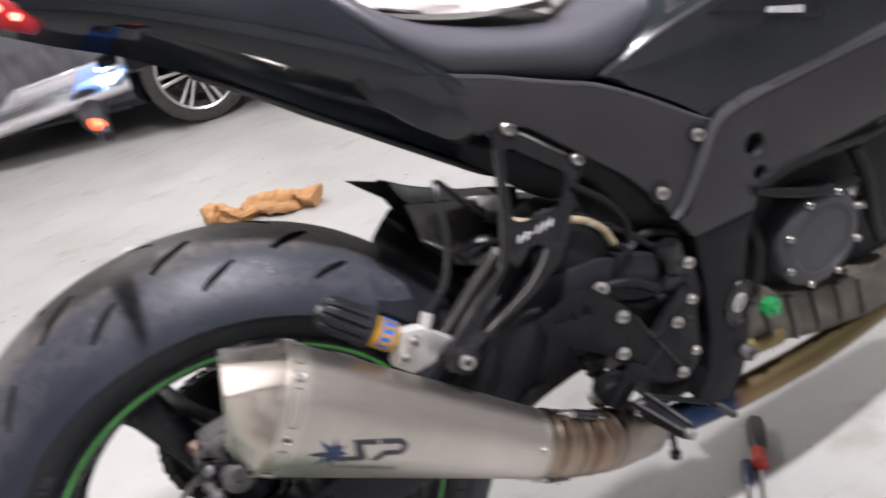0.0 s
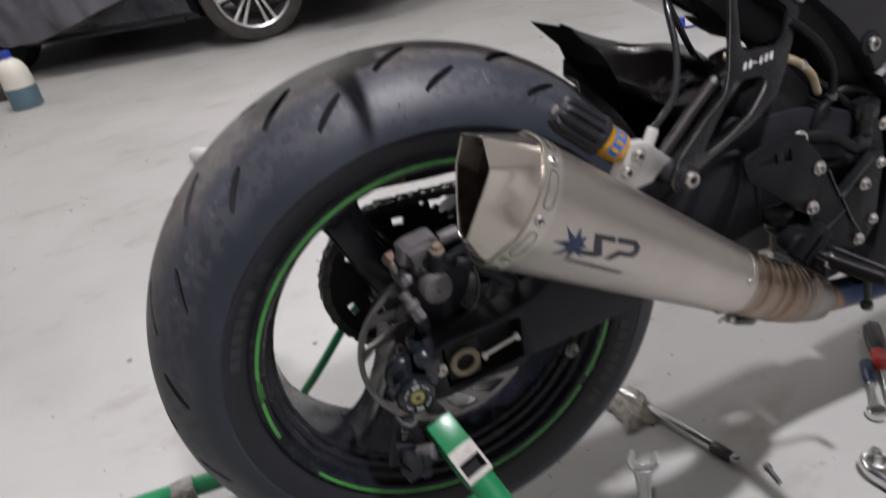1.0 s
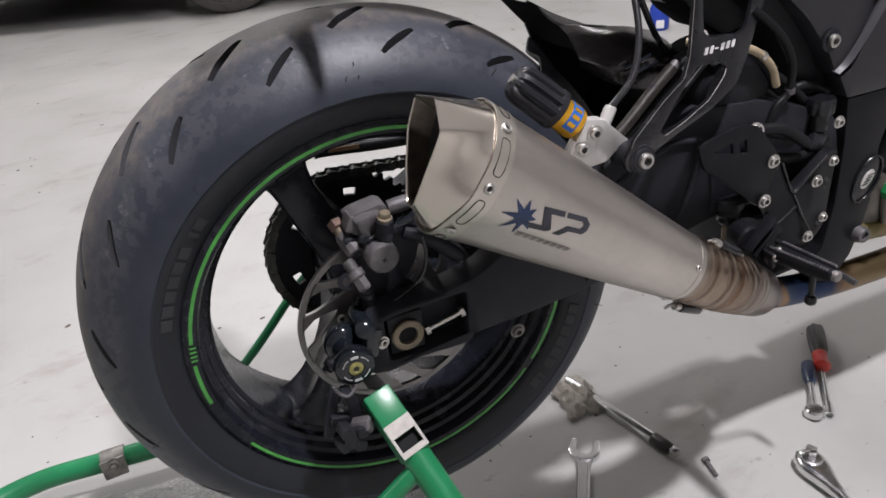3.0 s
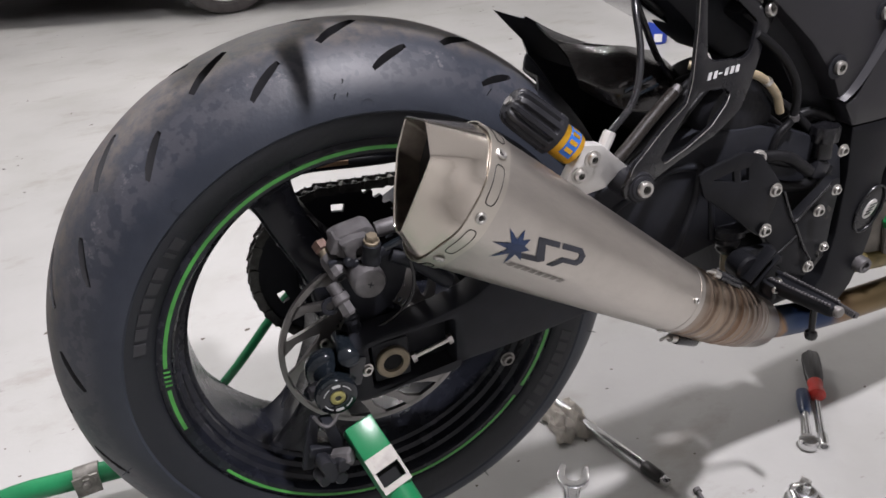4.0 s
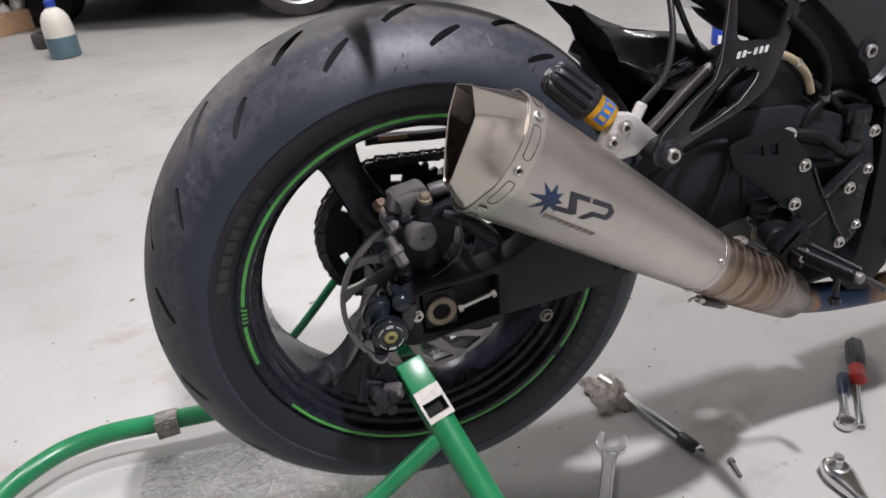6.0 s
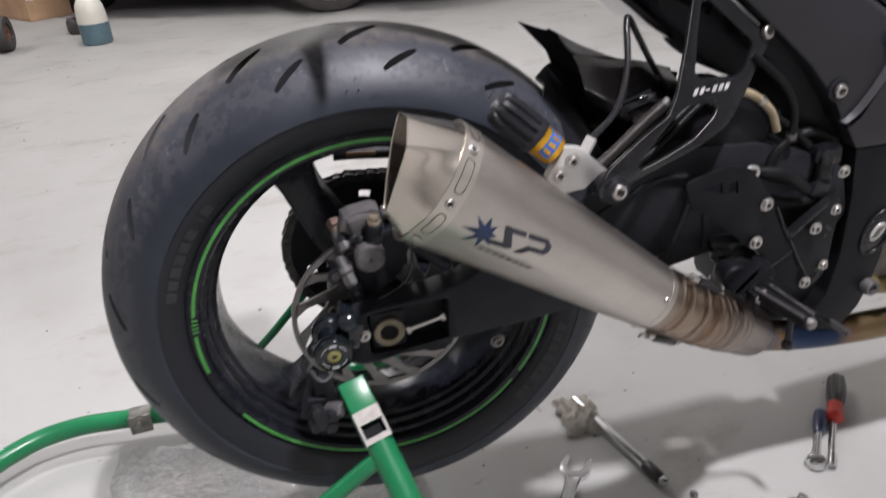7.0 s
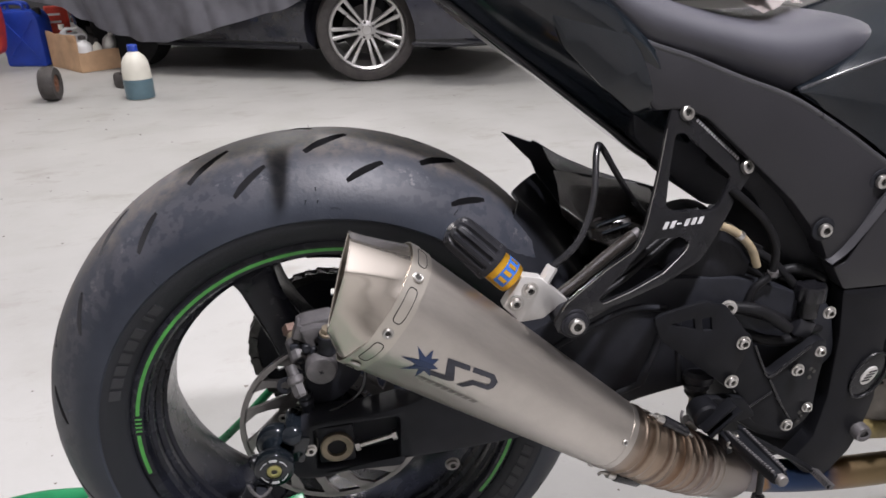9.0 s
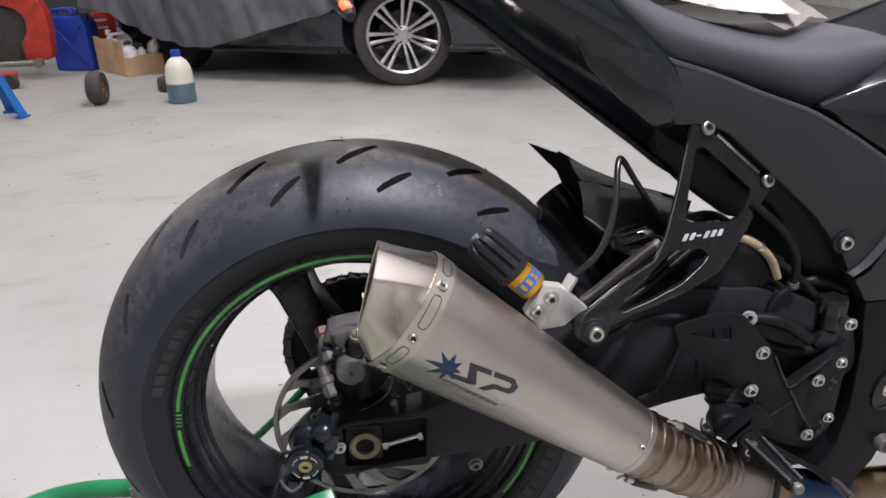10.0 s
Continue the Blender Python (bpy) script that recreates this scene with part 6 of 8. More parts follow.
for h, r in ((0.024, 0.0165), (0.025, 0.0180), (0.040, 0.0180), (0.043, 0.0160), (0.043, 0.0)):
    rings.append([V((0.546, -0.1435, 0.518 + h)) + V((math.cos(k), math.sin(k), 0)) * max(0.0001, r - (0.0012 if i % 4 < 2 and 0.0245 < h < 0.041 else 0)) for i, k in enumerate([2 * math.pi * j / 48 for j in range(48)])])
skin(bm, rings)
part("cap", bm, M_PLUG, res, "ribbed black cap")
bm = bmesh.new()
block(bm, (0.541, -0.148, 0.508), (0.022, 0.016, 0.022), (0, 20, 0), 0.003)
part("hose_nozzle", bm, M_PLASTIC, res)
bolt(res, (0.564, -0.159, 0.530), r=0.0058, h=0.005)
for pts, r in (([(0.455, -0.135, 0.540), (0.496, -0.140, 0.526), (0.530, -0.135, 0.514)], 0.0085), ([(0.470, -0.14, 0.505), (0.496, -0.148, 0.496), (0.526, -0.148, 0.492), (0.554, -0.145, 0.499), (0.585, -0.13, 0.498)], 0.0065), ([(0.50, -0.12, 0.56), (0.53, -0.13, 0.575), (0.57, -0.13, 0.56)], 0.006)):
    bm = bmesh.new()
    sweep(bm, pts, r, 14)
    part("hose", bm, M_LOOM, bike, "black rubber hose")
bm = bmesh.new()
block(bm, (0.452, -0.096, 0.580), (0.078, 0.03, 0.044), (0, 10, 0), 0.008, 3)
part("relay_box", bm, M_BLACK, bike, "black plastic box behind the hanger")
bm = bmesh.new()
lathe(bm, [(0.0062, 0), (0.0062, 0.006)], (0.4935, -0.145, 0.583), (0, 0, -1), 12)
part("cable_tie", bm, M_CALIPER, bike, "grey cable tie round the loom")
for pts in ([(0.405, -0.12, 0.632), (0.43, -0.13, 0.640), (0.452, -0.135, 0.62), (0.47, -0.135, 0.60)], [(0.415, -0.11, 0.618), (0.45, -0.125, 0.622), (0.485, -0.13, 0.605)]):
    bm = bmesh.new()
    sweep(bm, pts, 0.0022, 8)
    part("thin_cable", bm, M_LOOM, bike, "thin black cable")

# heel guard, rearset plate, footpeg
bm = bmesh.new()
heel = [(0.342, 0.555), (0.352, 0.560), (0.398, 0.570), (0.424, 0.562), (0.438, 0.545), (0.450, 0.530), (0.459, 0.514), (0.455, 0.492), (0.449, 0.478), (0.447, 0.460), (0.438, 0.457), (0.394, 0.494), (0.352, 0.528)]
plate(bm, rounded(heel, 0.005), [rounded([(0.362, 0.5455), (0.388, 0.5505), (0.391, 0.537)], 0.001, 2), rounded([(0.397, 0.549), (0.408, 0.550), (0.411, 0.534), (0.401, 0.534)], 0.001, 2)], lambda x, z: -0.1755, 0.004, 0.001)
part("heel_guard", bm, M_SATIN, bike, "black heel guard plate with cut-outs")


def rear_y(x, z):
    return -0.172 + 0.30 * max(0.0, x - 0.535)


bm = bmesh.new()
rear = [(0.425, 0.512), (0.447, 0.530), (0.462, 0.520), (0.468, 0.502), (0.484, 0.474), (0.494, 0.462), (0.508, 0.474), (0.532, 0.492), (0.548, 0.500), (0.566, 0.496), (0.568, 0.470), (0.566, 0.440), (0.567, 0.405), (0.562, 0.388), (0.542, 0.379), (0.522, 0.376), (0.505, 0.386), (0.484, 0.398), (0.472, 0.418), (0.455, 0.446), (0.434, 0.460)]
plate(bm, rounded(rear, 0.006), [], rear_y, 0.012, 0.0015)
rset = part("rearset_plate", bm, M_SATIN, bike, "black machined rearset plate with raised ribs")
for pts in ([(0.468, 0.506), (0.484, 0.474), (0.494, 0.461), (0.512, 0.475), (0.540, 0.496)], [(0.494, 0.458), (0.503, 0.442), (0.514, 0.422), (0.530, 0.398)], [(0.500, 0.440), (0.480, 0.426), (0.462, 0.416)]):
    bm = bmesh.new()
    sweep(bm, [(x, rear_y(x, z) - 0.0005, z) for x, z in pts], 0.0018, 8, 4)
    part("rib", bm, M_PLUG, rset, "bevelled rib")
for x, y, z, r in ((0.450, -0.1765, 0.514, 0.0062), (0.442, -0.1785, 0.466, 0.0062), (0.527, -0.1735, 0.467, 0.0058), (0.557, -0.1665, 0.484, 0.0052), (0.555, -0.1670, 0.407, 0.0050), (0.527, -0.1735, 0.390, 0.0058)):
    bolt(rset, (x, y, z), r=r, h=0.005)
bolt(rset, (0.440, -0.156, 0.548), (-0.3, -0.8, 0.4), 0.0062, 0.008)
# dark discs drawn for the shaded insides of drilled holes
for x, z in ((0.549, 0.462), (0.555, 0.457), (0.549, 0.450), (0.545, 0.402), (0.550, 0.395), (0.544, 0.389)):
    bm = bmesh.new()
    lathe(bm, [(0.0026, 0), (0.0026, 0.0006)], (x, rear_y(x, z) - 0.0002, z), (0, -1, 0), 10)
    part("drilled_hole", bm, M_SOCKET, rset)
bm = bmesh.new()
plate(bm, rounded([(0.462, 0.440), (0.482, 0.412), (0.446, 0.404), (0.414, 0.418), (0.404, 0.434), (0.418, 0.445)], 0.006), [], -0.178, 0.010, 0.002)
part("hanger_arm", bm, M_SATIN, rset, "black arm to the footpeg hub")
bm = bmesh.new()
plate(bm, rounded([(0.50, 0.400), (0.63, 0.430), (0.66, 0.345), (0.63, 0.318), (0.575, 0.318), (0.53, 0.335), (0.49, 0.365)], 0.01), [], -0.125, 0.06, 0.008)
part("lower_frame", bm, M_ENGINE, bike, "black lower frame behind the rearset")
bm = bmesh.new()
block(bm, (0.597, 0.0, 0.316), (0.126, 0.190, 0.108), (0, -4, 0), 0.018, 3)
part("suspension_linkage", bm, M_ENGINE, bike, "black suspension linkage casting under the engine")
# linkage below the heel guard
bm = bmesh.new()
BX = V((-0.06, -0.10, -1))
lathe(bm, [(0.0150, 0), (0.0195, 0.004), (0.0185, 0.012), (0.0140, 0.016), (0.0150, 0.021), (0.0120, 0.026), (0.0128, 0.030), (0.0085, 0.035)], (0.4195, -0.146, 0.4640), BX, 24)
boot = part("rubber_boot", bm, M_PLASTIC, bike, "ribbed black rubber boot")
bm = bmesh.new()
lathe(bm, [(0.0052, 0.030), (0.0060, 0.034), (0.0060, 0.052), (0.0048, 0.058)], (0.4195, -0.146, 0.4640), BX, 12)
part("brake_rod", bm, M_NUT, boot, "yellowed steel brake rod")
bm = bmesh.new()
lathe(bm, [(0.0085, -0.006), (0.0090, 0.0), (0.0085, 0.006), (0.0060, 0.008), (0.0040, 0.0085)], (0.4110, -0.158, 0.3975), (-0.1, -1, 0.1), 18)
part("rod_end", bm, M_STEEL, boot, "worn steel rod end")
bm = bmesh.new()
sweep(bm, [(0.4045, -0.164, 0.4000), (0.3975, -0.166, 0.4040), (0.3955, -0.164, 0.4130), (0.3985, -0.160, 0.4190)], 0.0016, 8, 4)
part("split_pin", bm, M_CALIPER, boot, "small wire clip")
bm = bmesh.new()
lathe(bm, [(0.0150, -0.012), (0.0165, -0.009), (0.0165, 0.009), (0.0140, 0.012), (0.006, 0.013)], (0.4090, -0.186, 0.4330), (0, -1, 0), 28)
part("pivot_boss", bm, M_SATIN, bike, "round black footpeg pivot boss")
ARM = Matrix(((0.715, 0.0, -0.699), (0.0, 1.0, 0.0), (0.699, 0.0, 0.715)))
bm = bmesh.new()
for off in (-0.006, 0.006):
    block(bm, V((0.4190, -0.203, 0.4370)) + ARM @ V((0, 0, off)), (0.046, 0.016, 0.0036), ARM, 0.0012)
block(bm, V((0.4190, -0.197, 0.4370)), (0.046, 0.004, 0.014), ARM, 0.001)
mount = part("peg_mount", bm, M_SATIN, bike, "black channelled footpeg mount")
for c in ((0.4205, -0.216, 0.4145), (0.4440, -0.214, 0.4165)):
    bm = bmesh.new()
    block(bm, c, (0.0065, 0.020, 0.020), (0, -10, 0), 0.002)
    part("clevis_ear", bm, M_SATIN, mount)
    bolt(mount, V(c) + V((0.0, -0.0095, 0.004)), (-0.2, -0.9, 0.4), 0.0042, 0.004, washer=False)
bm = bmesh.new()
for i in range(5):
    lathe(bm, [(0.0046, 0), (0.0056, 0.0007), (0.0046, 0.0014)], (0.4235 + i * 0.0018, -0.219 - i * 0.0003, 0.4225), (1, -0.1, 0), 12)
part("return_spring", bm, M_STEEL, mount, "small bright return spring")
PA, PB = V((0.4325, -0.212, 0.4175)), V((0.4358, -0.294, 0.4260))
PDIR = (PB - PA).normalized()
PS = PDIR.cross(V((0, 0, 1))).normalized()
PU = PS.cross(PDIR)
PLEN = (PB - PA).length
bm = bmesh.new()
rings = []
for t, w, hi in ((0.0, 0.0135, 0.0085), (0.04, 0.0145, 0.0090), (0.5, 0.0120, 0.0080), (0.92, 0.0092, 0.0070), (0.98, 0.0080, 0.0060), (1.0, 0.0055, 0.0042)):
    c = PA + PDIR * (PLEN * t)
    rings.append([c + PS * (w * a) + PU * (hi * b) for a, b in ((-1, 0.55), (-0.85, 1), (-0.55, 1), (-0.45, 0.72), (0.45, 0.72), (0.55, 1), (0.85, 1), (1, 0.55), (0.92, -0.5), (0.6, -1), (-0.6, -1), (-0.92, -0.5))])
skin(bm, rings)
peg = part("footpeg", bm, M_SATIN, bike, "black tapering footpeg with toothed ridges", 40)
bm = bmesh.new()
pm3 = Matrix((PDIR, PS, PU)).transposed()
for row in (-0.70, 0.70):
    for i in range(19):
        t = 0.06 + 0.88 * i / 18
        w = 0.0145 + (0.0092 - 0.0145) * t
        hgt = 0.0090 + (0.0070 - 0.0090) * t
        block(bm, PA + PDIR * (PLEN * t) + PS * (w * row) + PU * (hgt + 0.0004), (0.0020, 0.0032, 0.0024), pm3)
tagged(part("knurling", bm, M_CALIPER, peg, "worn bright teeth along the peg"), kind="stuff")
bm = bmesh.new()
lathe(bm, [(0.0038, 0), (0.0036, 0.016), (0.0034, 0.026), (0.0062, 0.028), (0.0068, 0.032), (0.0058, 0.036), (0.003, 0.038)], (0.4315, -0.270, 0.4180), (-0.10, -0.18, -1), 16)
part("peg_feeler", bm, M_PLUG, peg, "black feeler bolt under the peg")
bm = bmesh.new()
lathe(bm, [(0.0062, -0.002), (0.0062, 0.003), (0.0050, 0.0045), (0.003, 0.0048)], PB, PDIR, 16)
part("end_bolt", bm, M_GREYCAST, peg, "grey end bolt")
bm = bmesh.new()
sweep(bm, [(0.455, -0.200, 0.408), (0.49, -0.200, 0.384), (0.528, -0.202, 0.359), (0.545, -0.208, 0.348), (0.551, -0.234, 0.344)], 0.0034, 12, 6)
lev = part("brake_pedal", bm, M_SATIN, bike, "black rear brake pedal")
bm = bmesh.new()
for i in range(10):
    block(bm, (0.5475 + i * 0.0004, -0.210 - i * 0.0026, 0.3475 - i * 0.0003), (0.009, 0.0014, 0.007), (0, 20, -8))
tagged(part("pedal_tip", bm, M_CALIPER, lev, "worn ribbed pedal tip"), kind="stuff")

# ---- paddock stand ----
stand = thing("paddock_stand", (-0.25, 0, 0), "green tubular steel paddock stand holding up the rear wheel", "stand")
bm = bmesh.new()
sweep(bm, [(0.06, 0.30, 0.045), (-0.10, 0.275, 0.05), (-0.30, 0.255, 0.055), (-0.42, 0.262, 0.055), (-0.52, 0.268, 0.055), (-0.60, 0.243, 0.055), (-0.67, 0.165, 0.055), (-0.70, 0.0, 0.055), (-0.67, -0.17, 0.055), (-0.58, -0.29, 0.055), (-0.40, -0.36, 0.055), (-0.1, -0.42, 0.05), (0.08, -0.45, 0.045)], 0.0165, 20, 10)
base = part("base_tube", bm, M_GREEN, stand, "bent green base tube")
bm = bmesh.new()
arc = [radians(200 - 150 * k / 12) for k in range(13)]
skin(bm, [[V((x, 0.2575 - 0.0185 * math.cos(k + math.pi), 0.0550 + 0.0185 * math.sin(k))) for k in arc] + [V((x, 0.2575 - 0.0215 * math.cos(k + math.pi), 0.0550 + 0.0215 * math.sin(k))) for k in arc[::-1]] for x in (-0.427, -0.391)])
block(bm, (-0.409, 0.2345, 0.0600), (0.036, 0.004, 0.036), (0, 0, 4), 0.001)
clampp = part("clamp", bm, M_RUST, stand, "weathered steel clamp on the tube")
bm = bmesh.new()
lathe(bm, [(0.012, 0), (0.012, 0.002)], (-0.407, 0.233, 0.068), (0, -1, 0.2), 20)
lathe(bm, [(0.0085, 0.002), (0.0085, 0.008), (0.005, 0.0085), (0.005, 0.016)], (-0.407, 0.233, 0.068), (0, -1, 0.2), 6)
part("clamp_bolt", bm, M_RUST, clampp)
U0, UD = V((-0.0456, -0.2, 0.3546)), V((0.36, -1, -0.85)).normalized()


hx = UD
ht = V((0.02, -0.60, 0.54))
ht = (ht - hx * ht.dot(hx)).normalized()
hs = ht.cross(hx)
hm = Matrix((hx, hs, ht)).transposed()
bm = bmesh.new()
block(bm, U0 - UD * 0.0112, (0.0516, 0.031, 0.031), hm, 0.002)
block(bm, U0 + UD * 0.0345, (0.0080, 0.031, 0.031), hm, 0.002)
for side in (-1, 1):
    block(bm, U0 + UD * 0.0226 + hs * (0.0143 * side), (0.018, 0.0022, 0.030), hm)
block(bm, U0 + UD * 0.0226 - ht * 0.0143, (0.018, 0.028, 0.002), hm)
upright = part("upright", bm, M_GREEN, stand, "green square box end of the upright")
bm = bmesh.new()
for t0, t1 in ((-0.0010, 0.0145), (0.0307, 0.0370)):
    block(bm, U0 + UD * ((t0 + t1) / 2) + ht * 0.0157, (t1 - t0, 0.0306, 0.001), hm)
for side in (-1, 1):
    block(bm, U0 + UD * 0.0226 + hs * (0.0140 * side) + ht * 0.0150, (0.018, 0.0030, 0.0014), hm)
part("bare_patch", bm, M_PRIMER, upright, "bare primer round the square hole")
# dark block paints the shade inside the square hole
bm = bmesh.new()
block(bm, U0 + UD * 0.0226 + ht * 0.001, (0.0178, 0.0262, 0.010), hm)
part("square_hole_shade", bm, M_SHADE, upright, "dark block in the square hole, painted as its shade")
bm = bmesh.new()
ub = U0 + UD * 0.30
sweep(bm, [U0 + UD * 0.0345, U0 + UD * 0.16, ub, (0.07, -0.45, 0.05)], 0.0155, 24, 6)
part("upright_tube", bm, M_GREEN, stand, "round green upright tube")
bm = bmesh.new()
sweep(bm, [U0 + UD * 0.050, (-0.112, -0.242, 0.270), (-0.27, -0.262, 0.175), (-0.45, -0.33, 0.062)], 0.0098, 18, 6)
part("brace_tube", bm, M_GREEN, stand, "thin green brace tube")
bm = bmesh.new()
sweep(bm, [(-0.045, 0.195, 0.331), (-0.081, 0.20, 0.295), (-0.179, 0.20, 0.196), (-0.31, 0.25, 0.065)], 0.0068, 16, 4)
sweep(bm, [(-0.05, 0.20, 0.36), (0.0, 0.25, 0.20), (0.05, 0.298, 0.05)], 0.016, 16, 4)
part("far_brace", bm, M_GREEN, stand, "green brace tubes of the other side")
for yy in (0.30, -0.45):
    bm = bmesh.new()
    lathe(bm, [(0.012, -0.015), (0.036, -0.015), (0.040, -0.010), (0.040, 0.010), (0.036, 0.015), (0.012, 0.015)], (0.08, yy, 0.04), (0, 1, 0), 28)
    part("stand_wheel", bm, M_CASTER, stand, "small black stand wheel")
bm = bmesh.new()
plate(bm, rounded([(-0.0975, 0.4040), (-0.0905, 0.3985), (-0.0960, 0.3720), (-0.1060, 0.3370), (-0.1165, 0.3400), (-0.1090, 0.3720)], 0.002, 2), [], -0.172, 0.004, 0.0008)
hook = part("bobbin_hook", bm, M_BLACK, stand, "black worn bobbin hook bracket")
bm = bmesh.new()
plate(bm, rounded([(-0.0890, 0.3960), (-0.0775, 0.3935), (-0.0715, 0.3610), (-0.0835, 0.3560)], 0.002, 2), [], -0.180, 0.016, 0.0015)
part("hook_arm", bm, M_BLACK, hook, "black worn hook arm")
bm = bmesh.new()
sweep(bm, [(-0.0955, -0.176, 0.4065), (-0.0910, -0.178, 0.3970), (-0.0839, -0.180, 0.3922), (-0.0765, -0.178, 0.3950), (-0.0725, -0.176, 0.3995)], 0.0018, 10, 5)
part("worn_cup", bm, M_CALIPER, hook, "worn bright edge of the bobbin cup")
bm = bmesh.new()
block(bm, (-0.0900, -0.174, 0.3600), (0.034, 0.010, 0.012), (0, 14, 0), 0.002)
part("cross_piece", bm, M_BLACK, hook)
bm = bmesh.new()
for i in range(4):
    k = i * 1.57 + 0.5
    lathe(bm, [(0.0060, -0.009), (0.0070, -0.007), (0.0070, 0.007), (0.0060, 0.009)], V((-0.0905, -0.194, 0.3520)) + V((math.cos(k) * 0.0115, 0, math.sin(k) * 0.0115)), (0.2, -1, 0.1), 16)
lathe(bm, [(0.0110, -0.008), (0.0110, 0.008)], (-0.0905, -0.194, 0.3520), (0.2, -1, 0.1), 16)
jitter(bm, 0.0012, 140)
part("knob", bm, M_PLASTIC, hook, "scuffed black lobed clamping knob")
bm = bmesh.new()
lathe(bm, [(0.0085, -0.010), (0.0092, 0), (0.0092, 0.008), (0.0070, 0.010)], (-0.0765, -0.192, 0.3600), (0.8, -0.5, 0.2), 6)
part("knob_nut", bm, M_CALIPER, hook, "grey hexagon nut", 20)

# ---- the parked car and its cover ----
CARM = Matrix(((0.86, 0.51, 0, 0.335), (-0.51, 0.86, 0, 4.28), (0, 0, 1, 0), (0, 0, 0, 1)))
car = thing("parked_car", (-0.4, 5.3, 0), "dark parked car, mostly under a grey cover", "car")


def at_car(bm):
    for v in bm.verts:
        v.co = CARM @ v.co
    return bm


CY = 0.74
bm = bmesh.new()
rings = []
for x, zb, zs, zt, w, wt in ((-2.60, 0.36, 0.66, 0.86, 0.70, 0.58), (-2.45, 0.26, 0.70, 0.98, 0.84, 0.72), (-2.1, 0.21, 0.74, 1.10, 0.89, 0.76), (-1.6, 0.20, 0.74, 1.42, 0.90, 0.64), (-0.9, 0.20, 0.74, 1.45, 0.90, 0.62), (-0.5, 0.20, 0.74, 1.30, 0.90, 0.68), (-0.1, 0.21, 0.74, 0.98, 0.895, 0.76), (0.4, 0.24, 0.70, 0.90, 0.885, 0.74), (0.75, 0.25, 0.62, 0.80, 0.82, 0.66), (0.95, 0.26, 0.55, 0.70, 0.66, 0.50), (1.02, 0.32, 0.50, 0.62, 0.50, 0.36)):
    side = [(w * 0.88, zb), (w * 0.97, zb + 0.06), (w, (zb + zs) / 2), (w * 0.985, zs), ((w + wt) / 2, (zs + zt) / 2), (wt, zt - 0.04), (wt * 0.85, zt)]
    rings.append([V((x, CY - a, z)) for a, z in side] + [V((x, CY + a, z)) for a, z in side[::-1]])
fine = [spline([tuple(p) for p in col], 4) for col in zip(*rings)]
skin(bm, [list(r) for r in zip(*fine)])
carbody = part("body", at_car(bm), M_CARPAINT, car, "dark glossy car body", 40)
WR = 0.335
cutter = bmesh.new()
for x in (0.0, -2.02):
    lathe(cutter, [(0.40, 0), (0.40, 0.98)], (x + (0.04 if x == 0 else 0), CY - 1.2, 0.34), (0, 1, 0), 40)
at_car(cutter)
cut(carbody, cutter)
# underbody coloured near black for the shade below the car
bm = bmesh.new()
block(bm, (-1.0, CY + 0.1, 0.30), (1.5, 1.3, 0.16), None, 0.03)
part("underbody", at_car(bm), M_SHADE, car, "underside, blackened in colour as its shade")
bm = bmesh.new()
sweep(bm, [(-1.6, CY - 0.885, 0.225), (-0.4, CY - 0.885, 0.225)], 0.018, 10, 2)
part("sill", at_car(bm), M_PLASTIC, car, "black plastic sill")
bm = bmesh.new()
sweep(bm, [(0.42, CY - 0.865, 0.275), (0.70, CY - 0.82, 0.275), (0.93, CY - 0.66, 0.285)], 0.013, 10, 6)
part("bumper_lip", at_car(bm), M_PLASTIC, car, "black plastic bumper lip")


